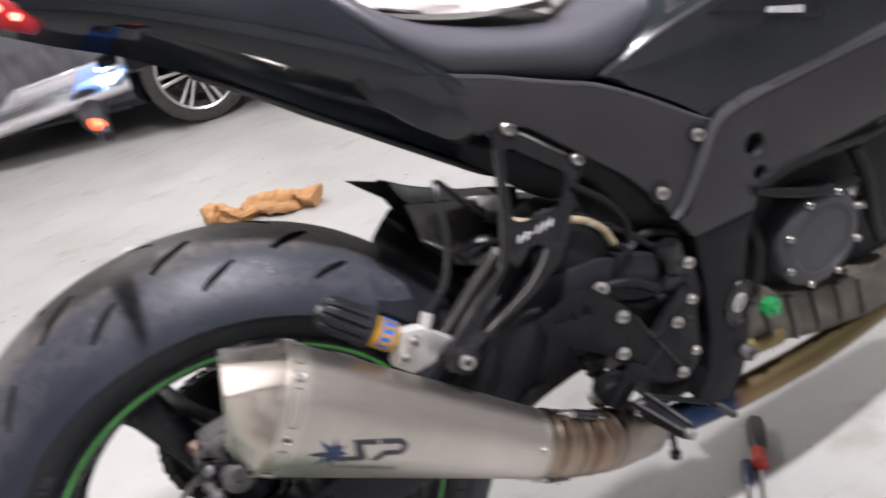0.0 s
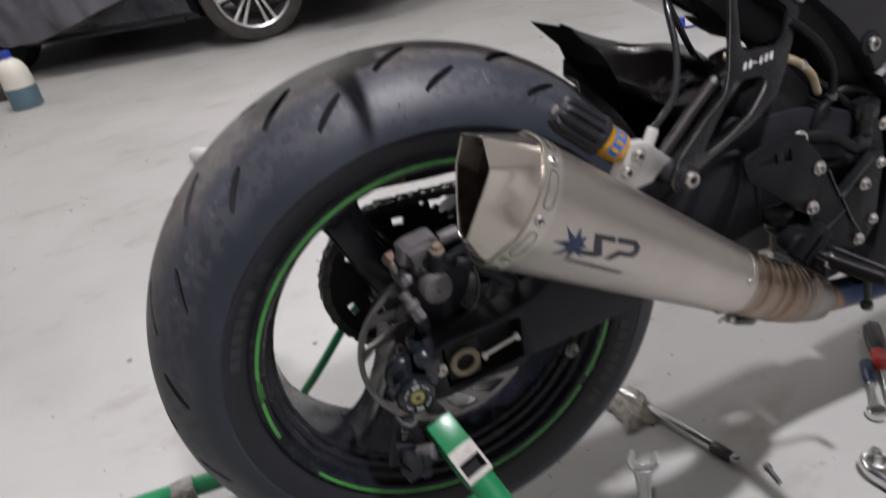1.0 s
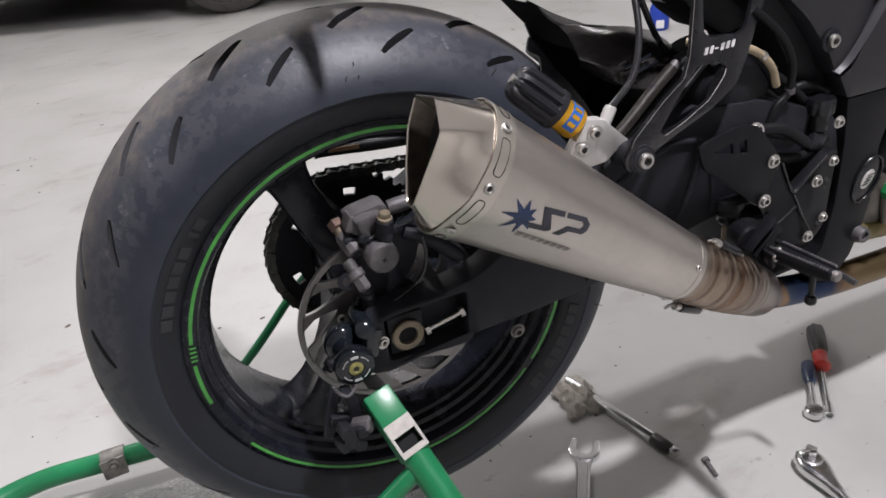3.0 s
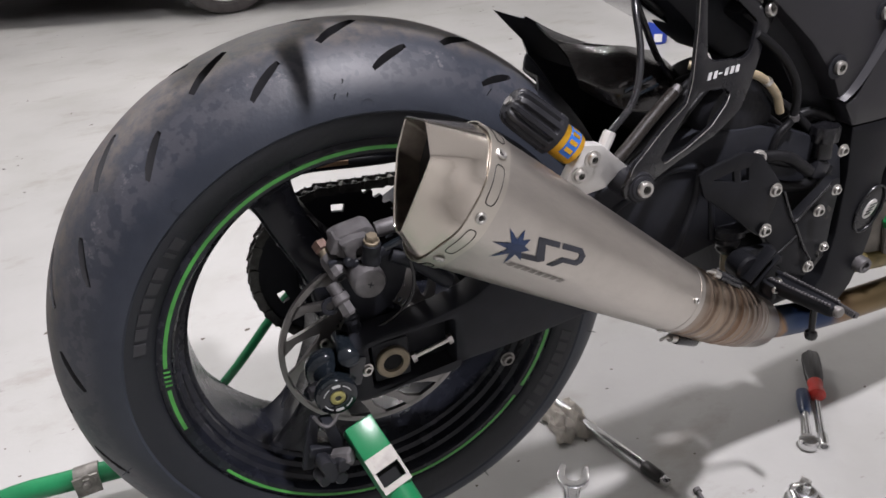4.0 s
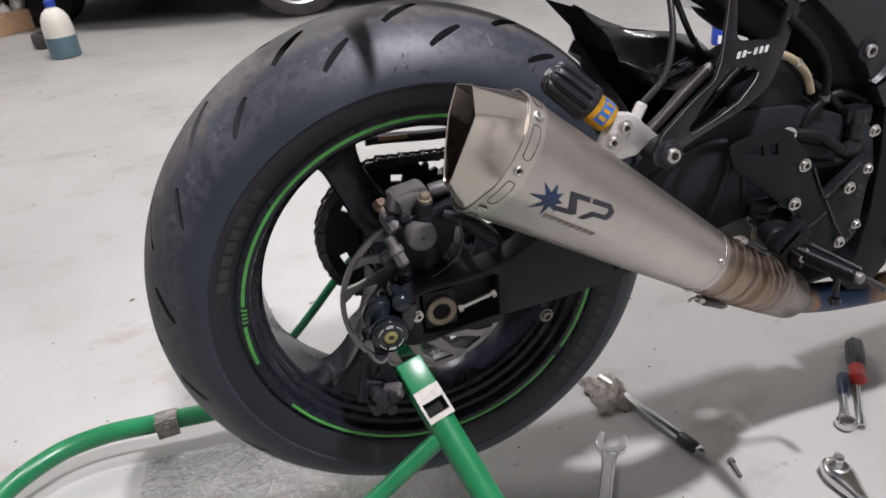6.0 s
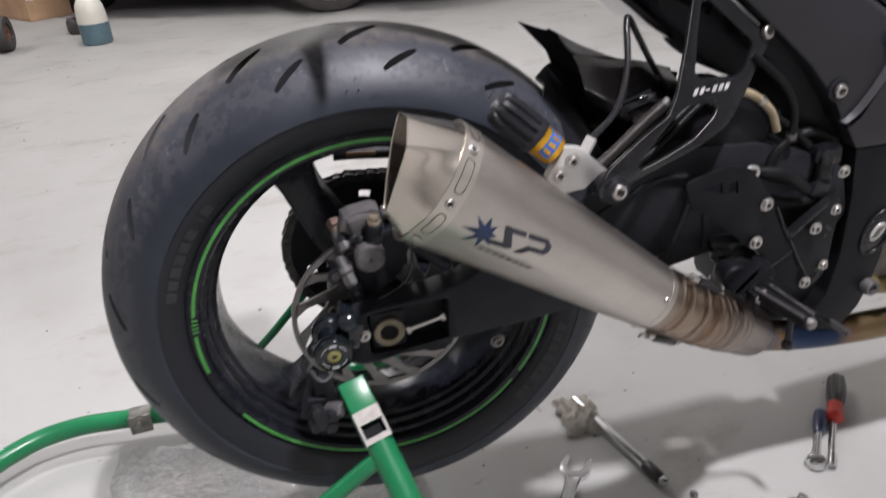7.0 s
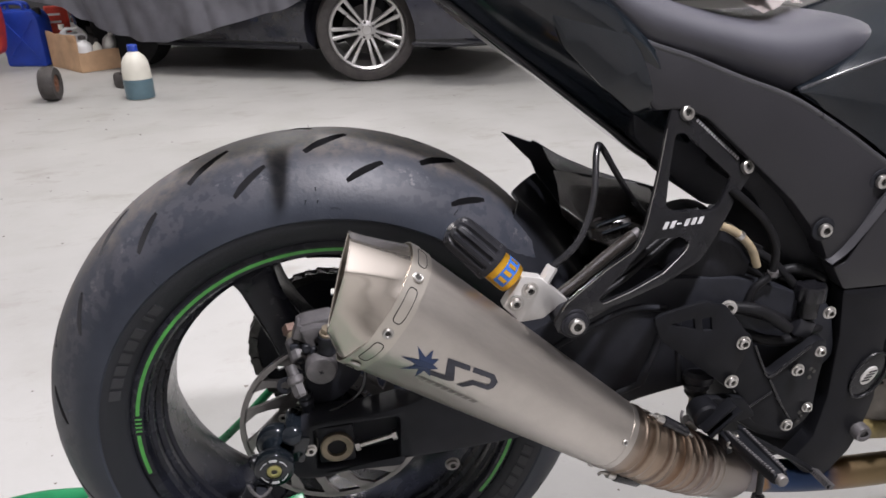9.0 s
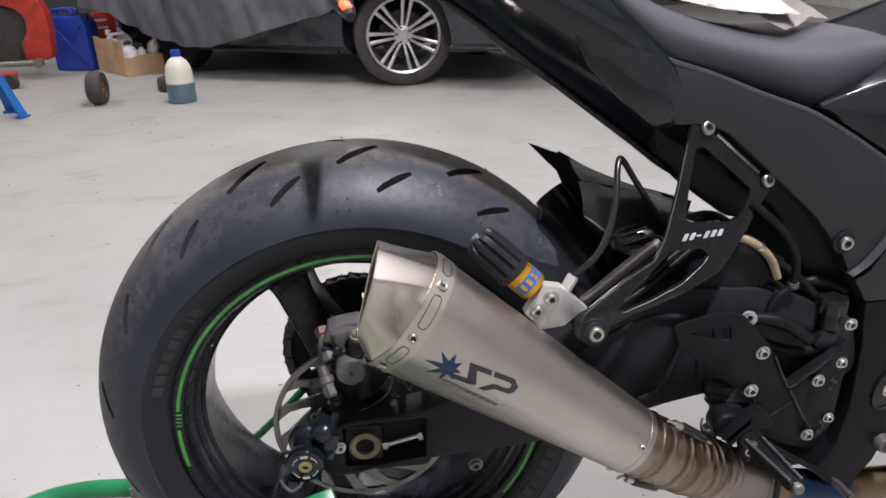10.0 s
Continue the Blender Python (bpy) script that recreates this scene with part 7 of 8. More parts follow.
def car_wheel(m):
    def put(bm):
        for v in bm.verts:
            v.co = m @ v.co
        return bm

    bm = bmesh.new()
    lathe(bm, [(0.255, -0.10), (0.270, -0.115), (0.302, -0.118), (0.326, -0.108), (0.335, -0.085), (0.3365, 0.0), (0.335, 0.085), (0.326, 0.108), (0.255, 0.10)], (0, 0, WR), (0, 1, 0), 72, loop=True)
    wh = part("wheel", put(bm), M_CASTER, car, "alloy car wheel with low-profile tyre")
    bm = bmesh.new()
    lathe(bm, [(0.257, -0.104), (0.250, -0.110), (0.236, -0.104), (0.230, -0.06), (0.222, 0.09), (0.257, 0.10)], (0, 0, WR), (0, 1, 0), 72, loop=True)
    part("rim", put(bm), M_CARRIM, wh, "silver multi-spoke alloy rim")
    for k in range(7):
        for s in (-1, 1):
            bm = bmesh.new()
            rings = []
            for r, off, w, dep in ((0.045, 0.012, 0.011, -0.062), (0.10, 0.018, 0.0105, -0.075), (0.17, 0.024, 0.0110, -0.088), (0.241, 0.031, 0.014, -0.100)):
                a = radians(k * 360 / 7 + 81)
                out, tan = V((math.cos(a), 0, math.sin(a))), V((-math.sin(a), 0, math.cos(a)))
                c = V((0, 0, WR)) + out * r + tan * off * s
                rings.append([c + tan * -w + V((0, dep + 0.004, 0)), c + tan * (-w * 0.5) + V((0, dep, 0)), c + tan * (w * 0.5) + V((0, dep, 0)), c + tan * w + V((0, dep + 0.004, 0)), c + tan * w + V((0, dep + 0.03, 0)), c - tan * w + V((0, dep + 0.03, 0))])
            skin(bm, rings)
            part("spoke", put(bm), M_CARRIM, wh)
    bm = bmesh.new()
    lathe(bm, [(0.030, -0.078), (0.033, -0.072), (0.062, -0.066), (0.066, -0.03)], (0, 0, WR), (0, 1, 0), 32)
    part("hub_cap", put(bm), M_CARRIM, wh)
    for k in range(5):
        bm = bmesh.new()
        a = radians(72 * k + 30)
        lathe(bm, [(0.009, 0), (0.009, 0.012)], (0.05 * math.cos(a), -0.058, WR + 0.05 * math.sin(a)), (0, -1, 0), 8)
        part("wheel_nut", put(bm), M_CASTER, wh)
    bm = bmesh.new()
    lathe(bm, [(0.16, -0.01), (0.16, 0.01)], (0, 0, WR), (0, 1, 0), 40)
    part("brake_rotor", put(bm), M_DARKTI, wh, "dark brake rotor")


car_wheel(Matrix.Translation((0.365, 4.33, 0)))
# these tyres are blackened too, in place of the car's shade
for x, yy in ((0.0, CY + 0.74), (-2.02, CY + 0.74), (-2.02, 0.06)):
    bm = bmesh.new()
    lathe(bm, [(0.31, -0.085), (0.336, -0.08), (0.336, 0.08), (0.31, 0.085)], (x, yy, WR), (0, 1, 0), 40)
    part("far_wheel", at_car(bm), M_SHADE, car, "tyre under the car, blackened in colour as its shade")

# cloth cover with folds, its hem rising towards the wheel
hem = [(-2.9, 0.56), (-2.3, 0.47), (-2.18, 0.38), (-1.89, 0.29), (-1.6, 0.25), (-1.4, 0.25), (-1.15, 0.315), (-0.5, 0.47), (-0.05, 0.63), (0.10, 0.72), (0.5, 0.85)]


def hem_z(x):
    for (a, za), (b, zb) in zip(hem, hem[1:]):
        if a <= x <= b:
            return za + (zb - za) * (x - a) / (b - a)
    return hem[-1][1]


bm = bmesh.new()
nx, nz = 200, 44
grid = []
for i in range(nx + 1):
    x = -2.62 + 2.95 * i / nx
    row = []
    for j in range(nz + 1):
        t = j / nz
        zb = hem_z(x)
        top = 1.50 - 0.9 * max(0, x + 0.5) - 0.5 * max(0, -x - 1.7)
        knee = max(top - 0.35, zb + 0.12)
        if t < 0.75:
            z = zb + (knee - zb) * t / 0.75
            y = CY - 0.94 + 0.26 * max(0, z - 0.72)
        else:
            u = (t - 0.75) / 0.25
            z = knee + max(0.02, top - knee) * math.sin(u * math.pi / 2)
            y = CY - 0.94 + 0.26 * max(0, knee - 0.72) + u * 0.78
        low = (1 - t) ** 0.6
        q = x + 0.35 * z
        fold = 0.24 * low * abs(noise.noise(V((q * 1.7, z * 0.6, 3.0)))) + 0.07 * low * abs(noise.noise(V((q * 5.5, z * 0.9, 8.0)))) + 0.020 * noise.noise(V((x * 9, z * 7, 1.0)))
        row.append(bm.verts.new((x, y - abs(fold) - 0.01, z + 0.02 * low * noise.noise(V((x * 5, 2, z))))))
    grid.append(row)
for i in range(nx):
    for j in range(nz):
        bm.faces.new((grid[i][j], grid[i + 1][j], grid[i + 1][j + 1], grid[i][j + 1]))
bmesh.ops.solidify(bm, geom=bm.faces[:], thickness=0.003)
lone("car_cover", at_car(bm), M_CLOTH, "crumpled grey fabric cover draped over the parked car", "car cover", "", 60)

# ---- things on the far floor ----
def jerrycan(name, x, y, rot, label):
    e = thing(name, (x, y, 0), label, "jerrycan")
    R = Matrix.Translation((x, y, 0)) @ Matrix.Rotation(radians(rot), 4, "Z")
    bm = bmesh.new()
    prof = rounded([(-0.165, 0.0), (0.165, 0.0), (0.165, 0.37), (0.12, 0.43), (-0.165, 0.43)], 0.03, 5)
    plate(bm, prof, [], -0.085, 0.17, 0.02)
    for v in bm.verts:
        v.co = R @ v.co
    part("body", bm, M_BLUEPLASTIC, e, "blue moulded plastic body")
    bm = bmesh.new()
    for pts in ([(-0.12, 0.07), (0.12, 0.36)], [(-0.12, 0.36), (0.12, 0.07)]):
        sweep(bm, [(px, -0.0855, pz) for px, pz in pts], 0.007, 8, 2)
    for v in bm.verts:
        v.co = R @ v.co
    part("pressed_rib", bm, M_BLUEPLASTIC, e)
    for yy in (-0.035, 0.035):
        bm = bmesh.new()
        sweep(bm, [(-0.13, yy, 0.42), (-0.12, yy, 0.475), (0.02, yy, 0.475), (0.045, yy, 0.42)], 0.013, 10, 5)
        for v in bm.verts:
            v.co = R @ v.co
        part("handle", bm, M_BLUEPLASTIC, e)
    bm = bmesh.new()
    lathe(bm, [(0.03, 0.39), (0.03, 0.44), (0.026, 0.445)], (0.125, 0, 0), (0, 0, 1), 16)
    for v in bm.verts:
        v.co = R @ v.co
    part("cap", bm, M_HANDLEBLACK, e)


jerrycan("jerrycan", -2.24, 5.66, -14, "blue plastic jerrycan standing beside a cardboard box")

box = thing("cardboard_box", (-1.735, 5.140, 0), "open brown cardboard box full of bottles and cans", "box")
BR = Matrix.Translation((-1.735, 5.140, 0)) @ Matrix.Rotation(radians(38.5), 4, "Z")
WALLS = (((0.18, 0.003, 0.075), (0.35, 0.006, 0.15)), ((0.18, 0.527, 0.12), (0.35, 0.006, 0.24)), ((0.003, 0.265, 0.135), (0.006, 0.53, 0.27)), ((0.357, 0.265, 0.09), (0.006, 0.53, 0.18)), ((0.18, 0.265, 0.004), (0.346, 0.516, 0.006)))
for c, s in WALLS:
    bm = bmesh.new()
    block(bm, c, s, None, 0.001)
    bmesh.ops.subdivide_edges(bm, edges=[e for e in bm.edges if e.calc_length() > 0.1], cuts=6, use_grid_fill=True)
    for v in bm.verts:
        q = v.co * 6
        if c[2] > 0.01:
            v.co += V((0.006 * noise.noise(q), 0.006 * noise.noise(q + V((5, 0, 0))), (0.02 * noise.noise(q * 2 + V((0, 9, 0))) if v.co.z > c[2] * 1.8 else 0)))
        v.co = BR @ v.co
    part("side" if c[2] > 0.01 else "bottom", bm, M_CARDBOARD, box)
for c, s, r in (((0.362, 0.07, 0.225), (0.006, 0.13, 0.13), (0, 10, -8)), ((-0.012, 0.05, 0.245), (0.006, 0.09, 0.06), (0, -20, 12))):
    bm = bmesh.new()
    block(bm, c, s, r, 0.001)
    for v in bm.verts:
        v.co = BR @ v.co
    part("flap", bm, M_CARDBOARD, box)


def container(name, x, y, z, r, h, material, label, lid=None, tilt=(0, 0, 1)):
    bm = bmesh.new()
    lathe(bm, [(r * 0.95, 0), (r, 0.01), (r, h * 0.72), (r * 0.75, h * 0.84), (r * 0.38, h * 0.9), (r * 0.38, h)], (x, y, z), tilt, 24)
    ob = lone(name, bm, material, label, "container")
    if lid:
        bm = bmesh.new()
        t = V(tilt).normalized()
        lathe(bm, [(r * 0.44, h * 0.95), (r * 0.44, h * 1.06), (r * 0.3, h * 1.08)], (x, y, z), tilt, 16)
        part("cap", bm, lid, ob)
    return ob


def in_box(x, y, z):
    return BR @ V((x, y, z))


# white jug with a moulded handle
bm = bmesh.new()
plate(bm, rounded([(-0.085, 0.0), (0.085, 0.0), (0.085, 0.24), (0.055, 0.285), (-0.055, 0.285), (-0.085, 0.24)], 0.02, 4), [rounded([(-0.035, 0.245), (0.035, 0.245), (0.030, 0.268), (-0.030, 0.268)], 0.006, 3)], -0.05, 0.10, 0.012)
JM = Matrix.Translation(in_box(0.13, 0.34, 0.012)) @ Matrix.Diagonal((1.2, 1.0, 1.0, 1.0)) @ Matrix.Rotation(radians(10), 4, "Z")
for v in bm.verts:
    v.co = JM @ v.co
jug = lone("plastic_jug", bm, M_WHITE, "white plastic jug with a moulded handle inside the cardboard box", "jug")
bm = bmesh.new()
lathe(bm, [(0.022, 0.275), (0.022, 0.31), (0.018, 0.313)], JM @ V((-0.06, 0, 0)), (0, 0, 1), 18)
part("cap", bm, M_MILKY, jug)
container("spray_can", *in_box(0.25, 0.10, 0.05), 0.048, 0.24, M_ALU, "silver spray can leaning in the cardboard box", None, (0.35, -0.25, 1))
container("white_tub", *in_box(0.09, 0.10, 0.02), 0.065, 0.22, M_WHITE, "white tub with a dark lid in the cardboard box", M_CASTER)
container("small_white_tub", *in_box(0.17, 0.05, 0.02), 0.035, 0.20, M_MILKY, "small white tub in the cardboard box", M_CASTER)
container("dark_tub", *in_box(0.25, 0.30, 0.01), 0.08, 0.27, M_CASTER, "dark container in the cardboard box", M_CASTER)
RC = V((-2.10, 6.02, 0))
bm = bmesh.new()
block(bm, RC + V((0, 0, 0.21)), (0.17, 0.14, 0.42), (0, 0, 20), 0.008)
rb = lone("red_carton", bm, M_RED, "red and white carton standing behind the cardboard box", "carton")
for h in (0.30, 0.36):
    bm = bmesh.new()
    block(bm, RC + V((-0.03, -0.01, h)), (0.110, 0.144, 0.018), (0, 0, 20))
    part("printed_band", bm, M_WHITE, rb, "pale printed band")

# bottle of washing fluid
bm = bmesh.new()
lathe(bm, [(0.078, 0), (0.086, 0.008), (0.087, 0.12), (0.0845, 0.185), (0.078, 0.225), (0.062, 0.258), (0.036, 0.282), (0.024, 0.288), (0.024, 0.300)], (-1.100, 4.060, 0), (0, 0, 1), 40)
bottle = lone("fluid_bottle", bm, M_MILKY, "milky plastic bottle half full of teal fluid, blue cap", "bottle")
bm = bmesh.new()
lathe(bm, [(0.0785, 0.001), (0.0872, 0.008), (0.0882, 0.12), (0.0882, 0.125)], (-1.100, 4.060, 0), (0, 0, 1), 40, caps=False)
part("fluid", bm, M_TEAL, bottle, "teal fluid seen through the plastic")
bm = bmesh.new()
lathe(bm, [(0.030, 0.292), (0.030, 0.325), (0.024, 0.330)], (-1.100, 4.060, 0), (0, 0, 1), 20)
part("cap", bm, M_BLUEPLASTIC, bottle, "blue screw cap")


def caster_wheel(name, c, axis, r, w, label):
    bm = bmesh.new()
    lathe(bm, [(r * 0.55, -w / 2), (r * 0.92, -w / 2), (r, -w * 0.3), (r, w * 0.3), (r * 0.92, w / 2), (r * 0.55, w / 2)], c, axis, 36, loop=True)
    ob = lone(name, bm, M_CASTER, label, "caster wheel")
    bm = bmesh.new()
    lathe(bm, [(r * 0.16, -w * 0.4), (r * 0.57, -w * 0.36), (r * 0.57, w * 0.36), (r * 0.16, w * 0.4)], c, axis, 28, loop=True)
    part("hub", bm, M_RUSTHUB, ob, "rusty hub")


caster_wheel("caster", (-1.635, 4.12, 0.105), (0.99, -0.02, 0), 0.105, 0.085, "worn black rubber wheel standing on its tread")
caster_wheel("caster", (-1.26, 4.50, 0.045), (0, 0, 1), 0.095, 0.09, "worn black rubber wheel lying flat")

# trolley jack and axle stand
jack = thing("trolley_jack", (-2.6, 5.2, 0), "worn red trolley jack with grey roller", "jack")
bm = bmesh.new()
arch = [(-2.43, 0.660), (-2.348, 0.579), (-2.311, 0.474), (-2.308, 0.348), (-2.331, 0.180), (-2.357, 0.130), (-2.532, 0.130), (-2.540, 0.251), (-2.478, 0.345), (-2.474, 0.455), (-2.538, 0.520), (-2.622, 0.545), (-2.85, 0.558), (-2.85, 0.720), (-2.60, 0.720)]
plate(bm, rounded(arch, 0.03), [], 5.35, 0.12, 0.012)
part("side_plate", bm, M_RED, jack, "worn red pressed side plate")
bm = bmesh.new()
block(bm, (-2.68, 5.43, 0.32), (0.46, 0.05, 0.44), None, 0.02)
part("hydraulic_body", bm, M_CASTER, jack, "dark greasy hydraulic body")
bm = bmesh.new()
sweep(bm, [(-2.9, 5.27, 0.12), (-2.42, 5.27, 0.12)], 0.022, 14, 2)
lathe(bm, [(0.035, -0.03), (0.035, 0.03)], (-2.41, 5.27, 0.12), (0, 1, 0), 18)
part("roller_bar", bm, M_RUST, jack, "greasy grey roller bar")
bm = bmesh.new()
block(bm, (-2.58, 4.93, 0.085), (0.25, 0.10, 0.05), (0, 0, 10), 0.01)
part("axle_bracket", bm, M_RED, jack)
bm = bmesh.new()
lathe(bm, [(0.02, -0.02), (0.052, -0.02), (0.052, 0.02), (0.02, 0.02)], (-2.47, 4.87, 0.052), (0.5, 1, 0), 22)
part("jack_wheel", bm, M_CASTER, jack)
astand = thing("axle_stand", (-2.1, 3.85, 0), "bright blue steel axle stand on splayed legs", "axle stand")
for dx, dy in ((0.13, -0.03), (-0.13, -0.03), (0.0, 0.14)):
    bm = bmesh.new()
    a, b = V((-2.13 + dx * 0.28, 3.85 + dy * 0.3, 0.26)), V((-2.13 + dx, 3.85 + dy, 0.008))
    s = V((-dy, dx, 0)).normalized() * 0.035
    skin(bm, [[a - s * 0.8, a + s * 0.8, a + s * 0.8 + V((dx, dy, 0)) * 0.06, a - s * 0.8 + V((dx, dy, 0)) * 0.06], [b - s, b + s, b + s + V((dx, dy, 0)) * 0.08, b - s + V((dx, dy, 0)) * 0.08]])
    block(bm, b, (0.08, 0.05, 0.012), (0, 0, math.degrees(math.atan2(dx, -dy))), 0.003)
    part("leg", bm, M_LIGHTBLUE, astand)
bm = bmesh.new()
lathe(bm, [(0.045, 0.20), (0.040, 0.29), (0.034, 0.31), (0.028, 0.31), (0.028, 0.21)], (-2.13, 3.85, 0), (0, 0, 1), 16)
part("collar", bm, M_LIGHTBLUE, astand)
bm = bmesh.new()
block(bm, (-2.13, 3.85, 0.34), (0.03, 0.03, 0.10), None, 0.003)
block(bm, (-2.13, 3.85, 0.395), (0.09, 0.05, 0.016), None, 0.004)
part("saddle", bm, M_RUST, astand)

# orange rag, a can and the blue bottle beyond the bike
bm = bmesh.new()
path = spline([(0.06, 2.20, 0.035), (0.13, 2.21, 0.03), (0.20, 2.09, 0.025), (0.28, 2.12, 0.035), (0.36, 2.03, 0.04), (0.43, 2.03, 0.035), (0.49, 1.96, 0.035)], 12)
rings = []
for i, p in enumerate(path):
    d = (path[min(i + 1, len(path) - 1)] - path[max(i - 1, 0)]).normalized()
    a, s, t = frame_of(d)
    ring = []
    for j in range(26):
        k = 2 * math.pi * j / 26
        q = V((math.cos(k), math.sin(k), i * 0.11))
        r = (0.036 - 0.016 * math.exp(-(((i / len(path)) - 0.33) / 0.10) ** 2)) * (1 + 0.35 * math.cos(3 * k + i * 0.16)) + 0.016 * noise.noise(q * 2.1) + 0.010 * noise.noise(q * 6.5)
        w = p + s * (math.cos(k) * r * 1.25) + t * (math.sin(k) * r)
        ring.append(V((w.x, w.y, max(0.002, w.z))))
    rings.append(ring)
skin(bm, rings)
lone("shop_rag", bm, M_ORANGE, "twisted orange shop rag lying on the floor", "rag", "", 60)
can = thing("metal_can", (-0.2, 2.06, 0), "small dented aluminium can lying on its side", "can")
bm = bmesh.new()
ca, cb = V((-0.262, 2.14, 0.030)), V((-0.175, 2.03, 0.030))
L = (cb - ca).length
lathe(bm, [(0.022, 0), (0.029, 0.006), (0.030, 0.014), (0.030, L * 0.8), (0.024, L * 0.93), (0.023, L), (0.019, L - 0.004)], ca, cb - ca, 28)
part("body", bm, M_ALU, can, "brushed aluminium body")
bm = bmesh.new()
lathe(bm, [(0.012, L - 0.004), (0.012, L + 0.012), (0.008, L + 0.014)], ca, cb - ca, 16)
part("nozzle", bm, M_CASTER, can)
bm = bmesh.new()
lathe(bm, [(0.040, 0), (0.044, 0.008), (0.044, 0.09), (0.034, 0.115), (0.018, 0.122), (0.018, 0.145)], (1.965, 2.011, 0), (0, 0, 1), 24)
bb = lone("blue_bottle", bm, M_BLUEPLASTIC, "small blue plastic bottle standing beyond the motorcycle", "bottle")
bm = bmesh.new()
block(bm, (1.940, 1.972, 0.030), (0.035, 0.004, 0.035), (0, 0, -32))
part("paper_label", bm, M_WHITE, bb)

# ---- tools on the floor beside the wheel ----
def on_floor(a, b):
    a, b = V((a[0], a[1], 0)), V((b[0], b[1], 0))
    return a, b, (b - a).normalized(), (b - a).length


# screwdriver-handled nut driver
nd = thing("nut_driver", (0.73, -0.06, 0), "nut driver with black and red handle on the floor", "screwdriver")
a, b, d, L = on_floor((0.812, 0.016), (0.666, -0.156))
zo = V((0, 0, 0.0165))
bm = bmesh.new()
rings = []
na, ns, nt_ = frame_of(d)
for h, r in ((0.0, 0.010), (0.004, 0.0145), (0.02, 0.0165), (0.06, 0.0155), (0.078, 0.012)):
    rings.append([a + zo + d * h + (ns * math.cos(k) + nt_ * math.sin(k)) * (r - (0.0016 if (i // 3) % 2 else 0)) for i, k in enumerate([2 * math.pi * j / 36 for j in range(36)])])
skin(bm, rings)
part("grip", bm, M_HANDLEBLACK, nd, "fluted black grip")
bm = bmesh.new()
lathe(bm, [(0.012, 0.078), (0.0125, 0.085), (0.0105, 0.092), (0.0135, 0.102), (0.0140, 0.112), (0.009, 0.116)], a + zo, d, 28)
part("collar", bm, M_REDGRIP, nd, "red ringed collar")
bm = bmesh.new()
dn = (b + V((0, 0, 0.008)) - (a + zo)).normalized()
lathe(bm, [(0.0045, 0.112), (0.0045, L - 0.028), (0.0075, L - 0.026), (0.0078, L), (0.0055, L), (0.005, L - 0.008)], a + zo, dn, 20)
part("shaft", bm, M_CHROME, nd, "chromed shaft and socket")

# small ratchet with a blue handle
sr = thing("small_ratchet", (0.69, -0.10, 0), "small chrome ratchet with a dark blue handle on the floor", "ratchet")
a, b, d, L = on_floor((0.732, -0.046), (0.650, -0.140))
bm = bmesh.new()
lathe(bm, [(0.006, 0), (0.011, 0.006), (0.0115, 0.02), (0.0105, 0.045), (0.007, 0.058)], a + V((0, 0, 0.012)), d, 20)
part("handle", bm, M_HANDLE, sr, "dark blue handle")
bm = bmesh.new()
lathe(bm, [(0.006, 0.056), (0.0045, 0.075), (0.006, L - 0.012)], a + V((0, 0, 0.012)), d, 16)
lathe(bm, [(0.012, -0.008), (0.0145, -0.005), (0.0145, 0.005), (0.012, 0.008), (0.006, 0.009)], b + V((0, 0, 0.010)), (0, 0, 1), 24)
part("head", bm, M_CHROME, sr, "chromed ratchet head")

# larger chrome ratchet
lr = thing("chrome_ratchet", (0.56, -0.24, 0), "chromed ratchet wrench lying on the floor", "ratchet")
a, d = V((0.5595, -0.2206, 0.014)), V((-0.16, -0.987, 0)).normalized()
per = V((-d.y, d.x, 0))
bm = bmesh.new()
rings = []
for h, w, t in ((-0.0235, 0.005, 0.004), (-0.0215, 0.0120, 0.0080), (-0.014, 0.0190, 0.0105), (0.0, 0.0225, 0.0115), (0.014, 0.0215, 0.0115), (0.030, 0.0165, 0.0105), (0.046, 0.0115, 0.0090), (0.060, 0.0095, 0.0085)):
    c = a + d * h
    rings.append([c + per * (w * math.copysign(abs(math.cos(k)) ** 0.75, math.cos(k))) + V((0, 0, t * math.copysign(abs(math.sin(k)) ** 0.55, math.sin(k)))) for k in [2 * math.pi * j / 28 for j in range(28)]])
skin(bm, rings)
lathe(bm, [(0.0150, 0.0105), (0.0150, 0.0128), (0.0135, 0.0136), (0.0070, 0.0138)], a, (0, 0, 1), 28)
head = part("head", bm, M_CHROME, lr, "chromed pear-shaped head", 40)
bm = bmesh.new()
block(bm, a + V((0, 0, 0.019)), (0.0095, 0.0095, 0.012), (0, 0, 30), 0.001)
part("square_drive", bm, M_CHROME, head, "square drive stub")
bm = bmesh.new()
lathe(bm, [(0.0092, 0.056), (0.0072, 0.075), (0.0070, 0.11), (0.0098, 0.13), (0.0112, 0.20), (0.008, 0.21)], a, d, 20)
part("shank", bm, M_CHROME, lr)
bm = bmesh.new()
sweep(bm, [a + per * 0.016 - d * 0.012 + V((0, 0, 0.010)), a + per * 0.010 - d * 0.024 + V((0, 0, 0.009))], 0.0045, 10, 3)
part("pawl_lever", bm, M_STEEL, lr)

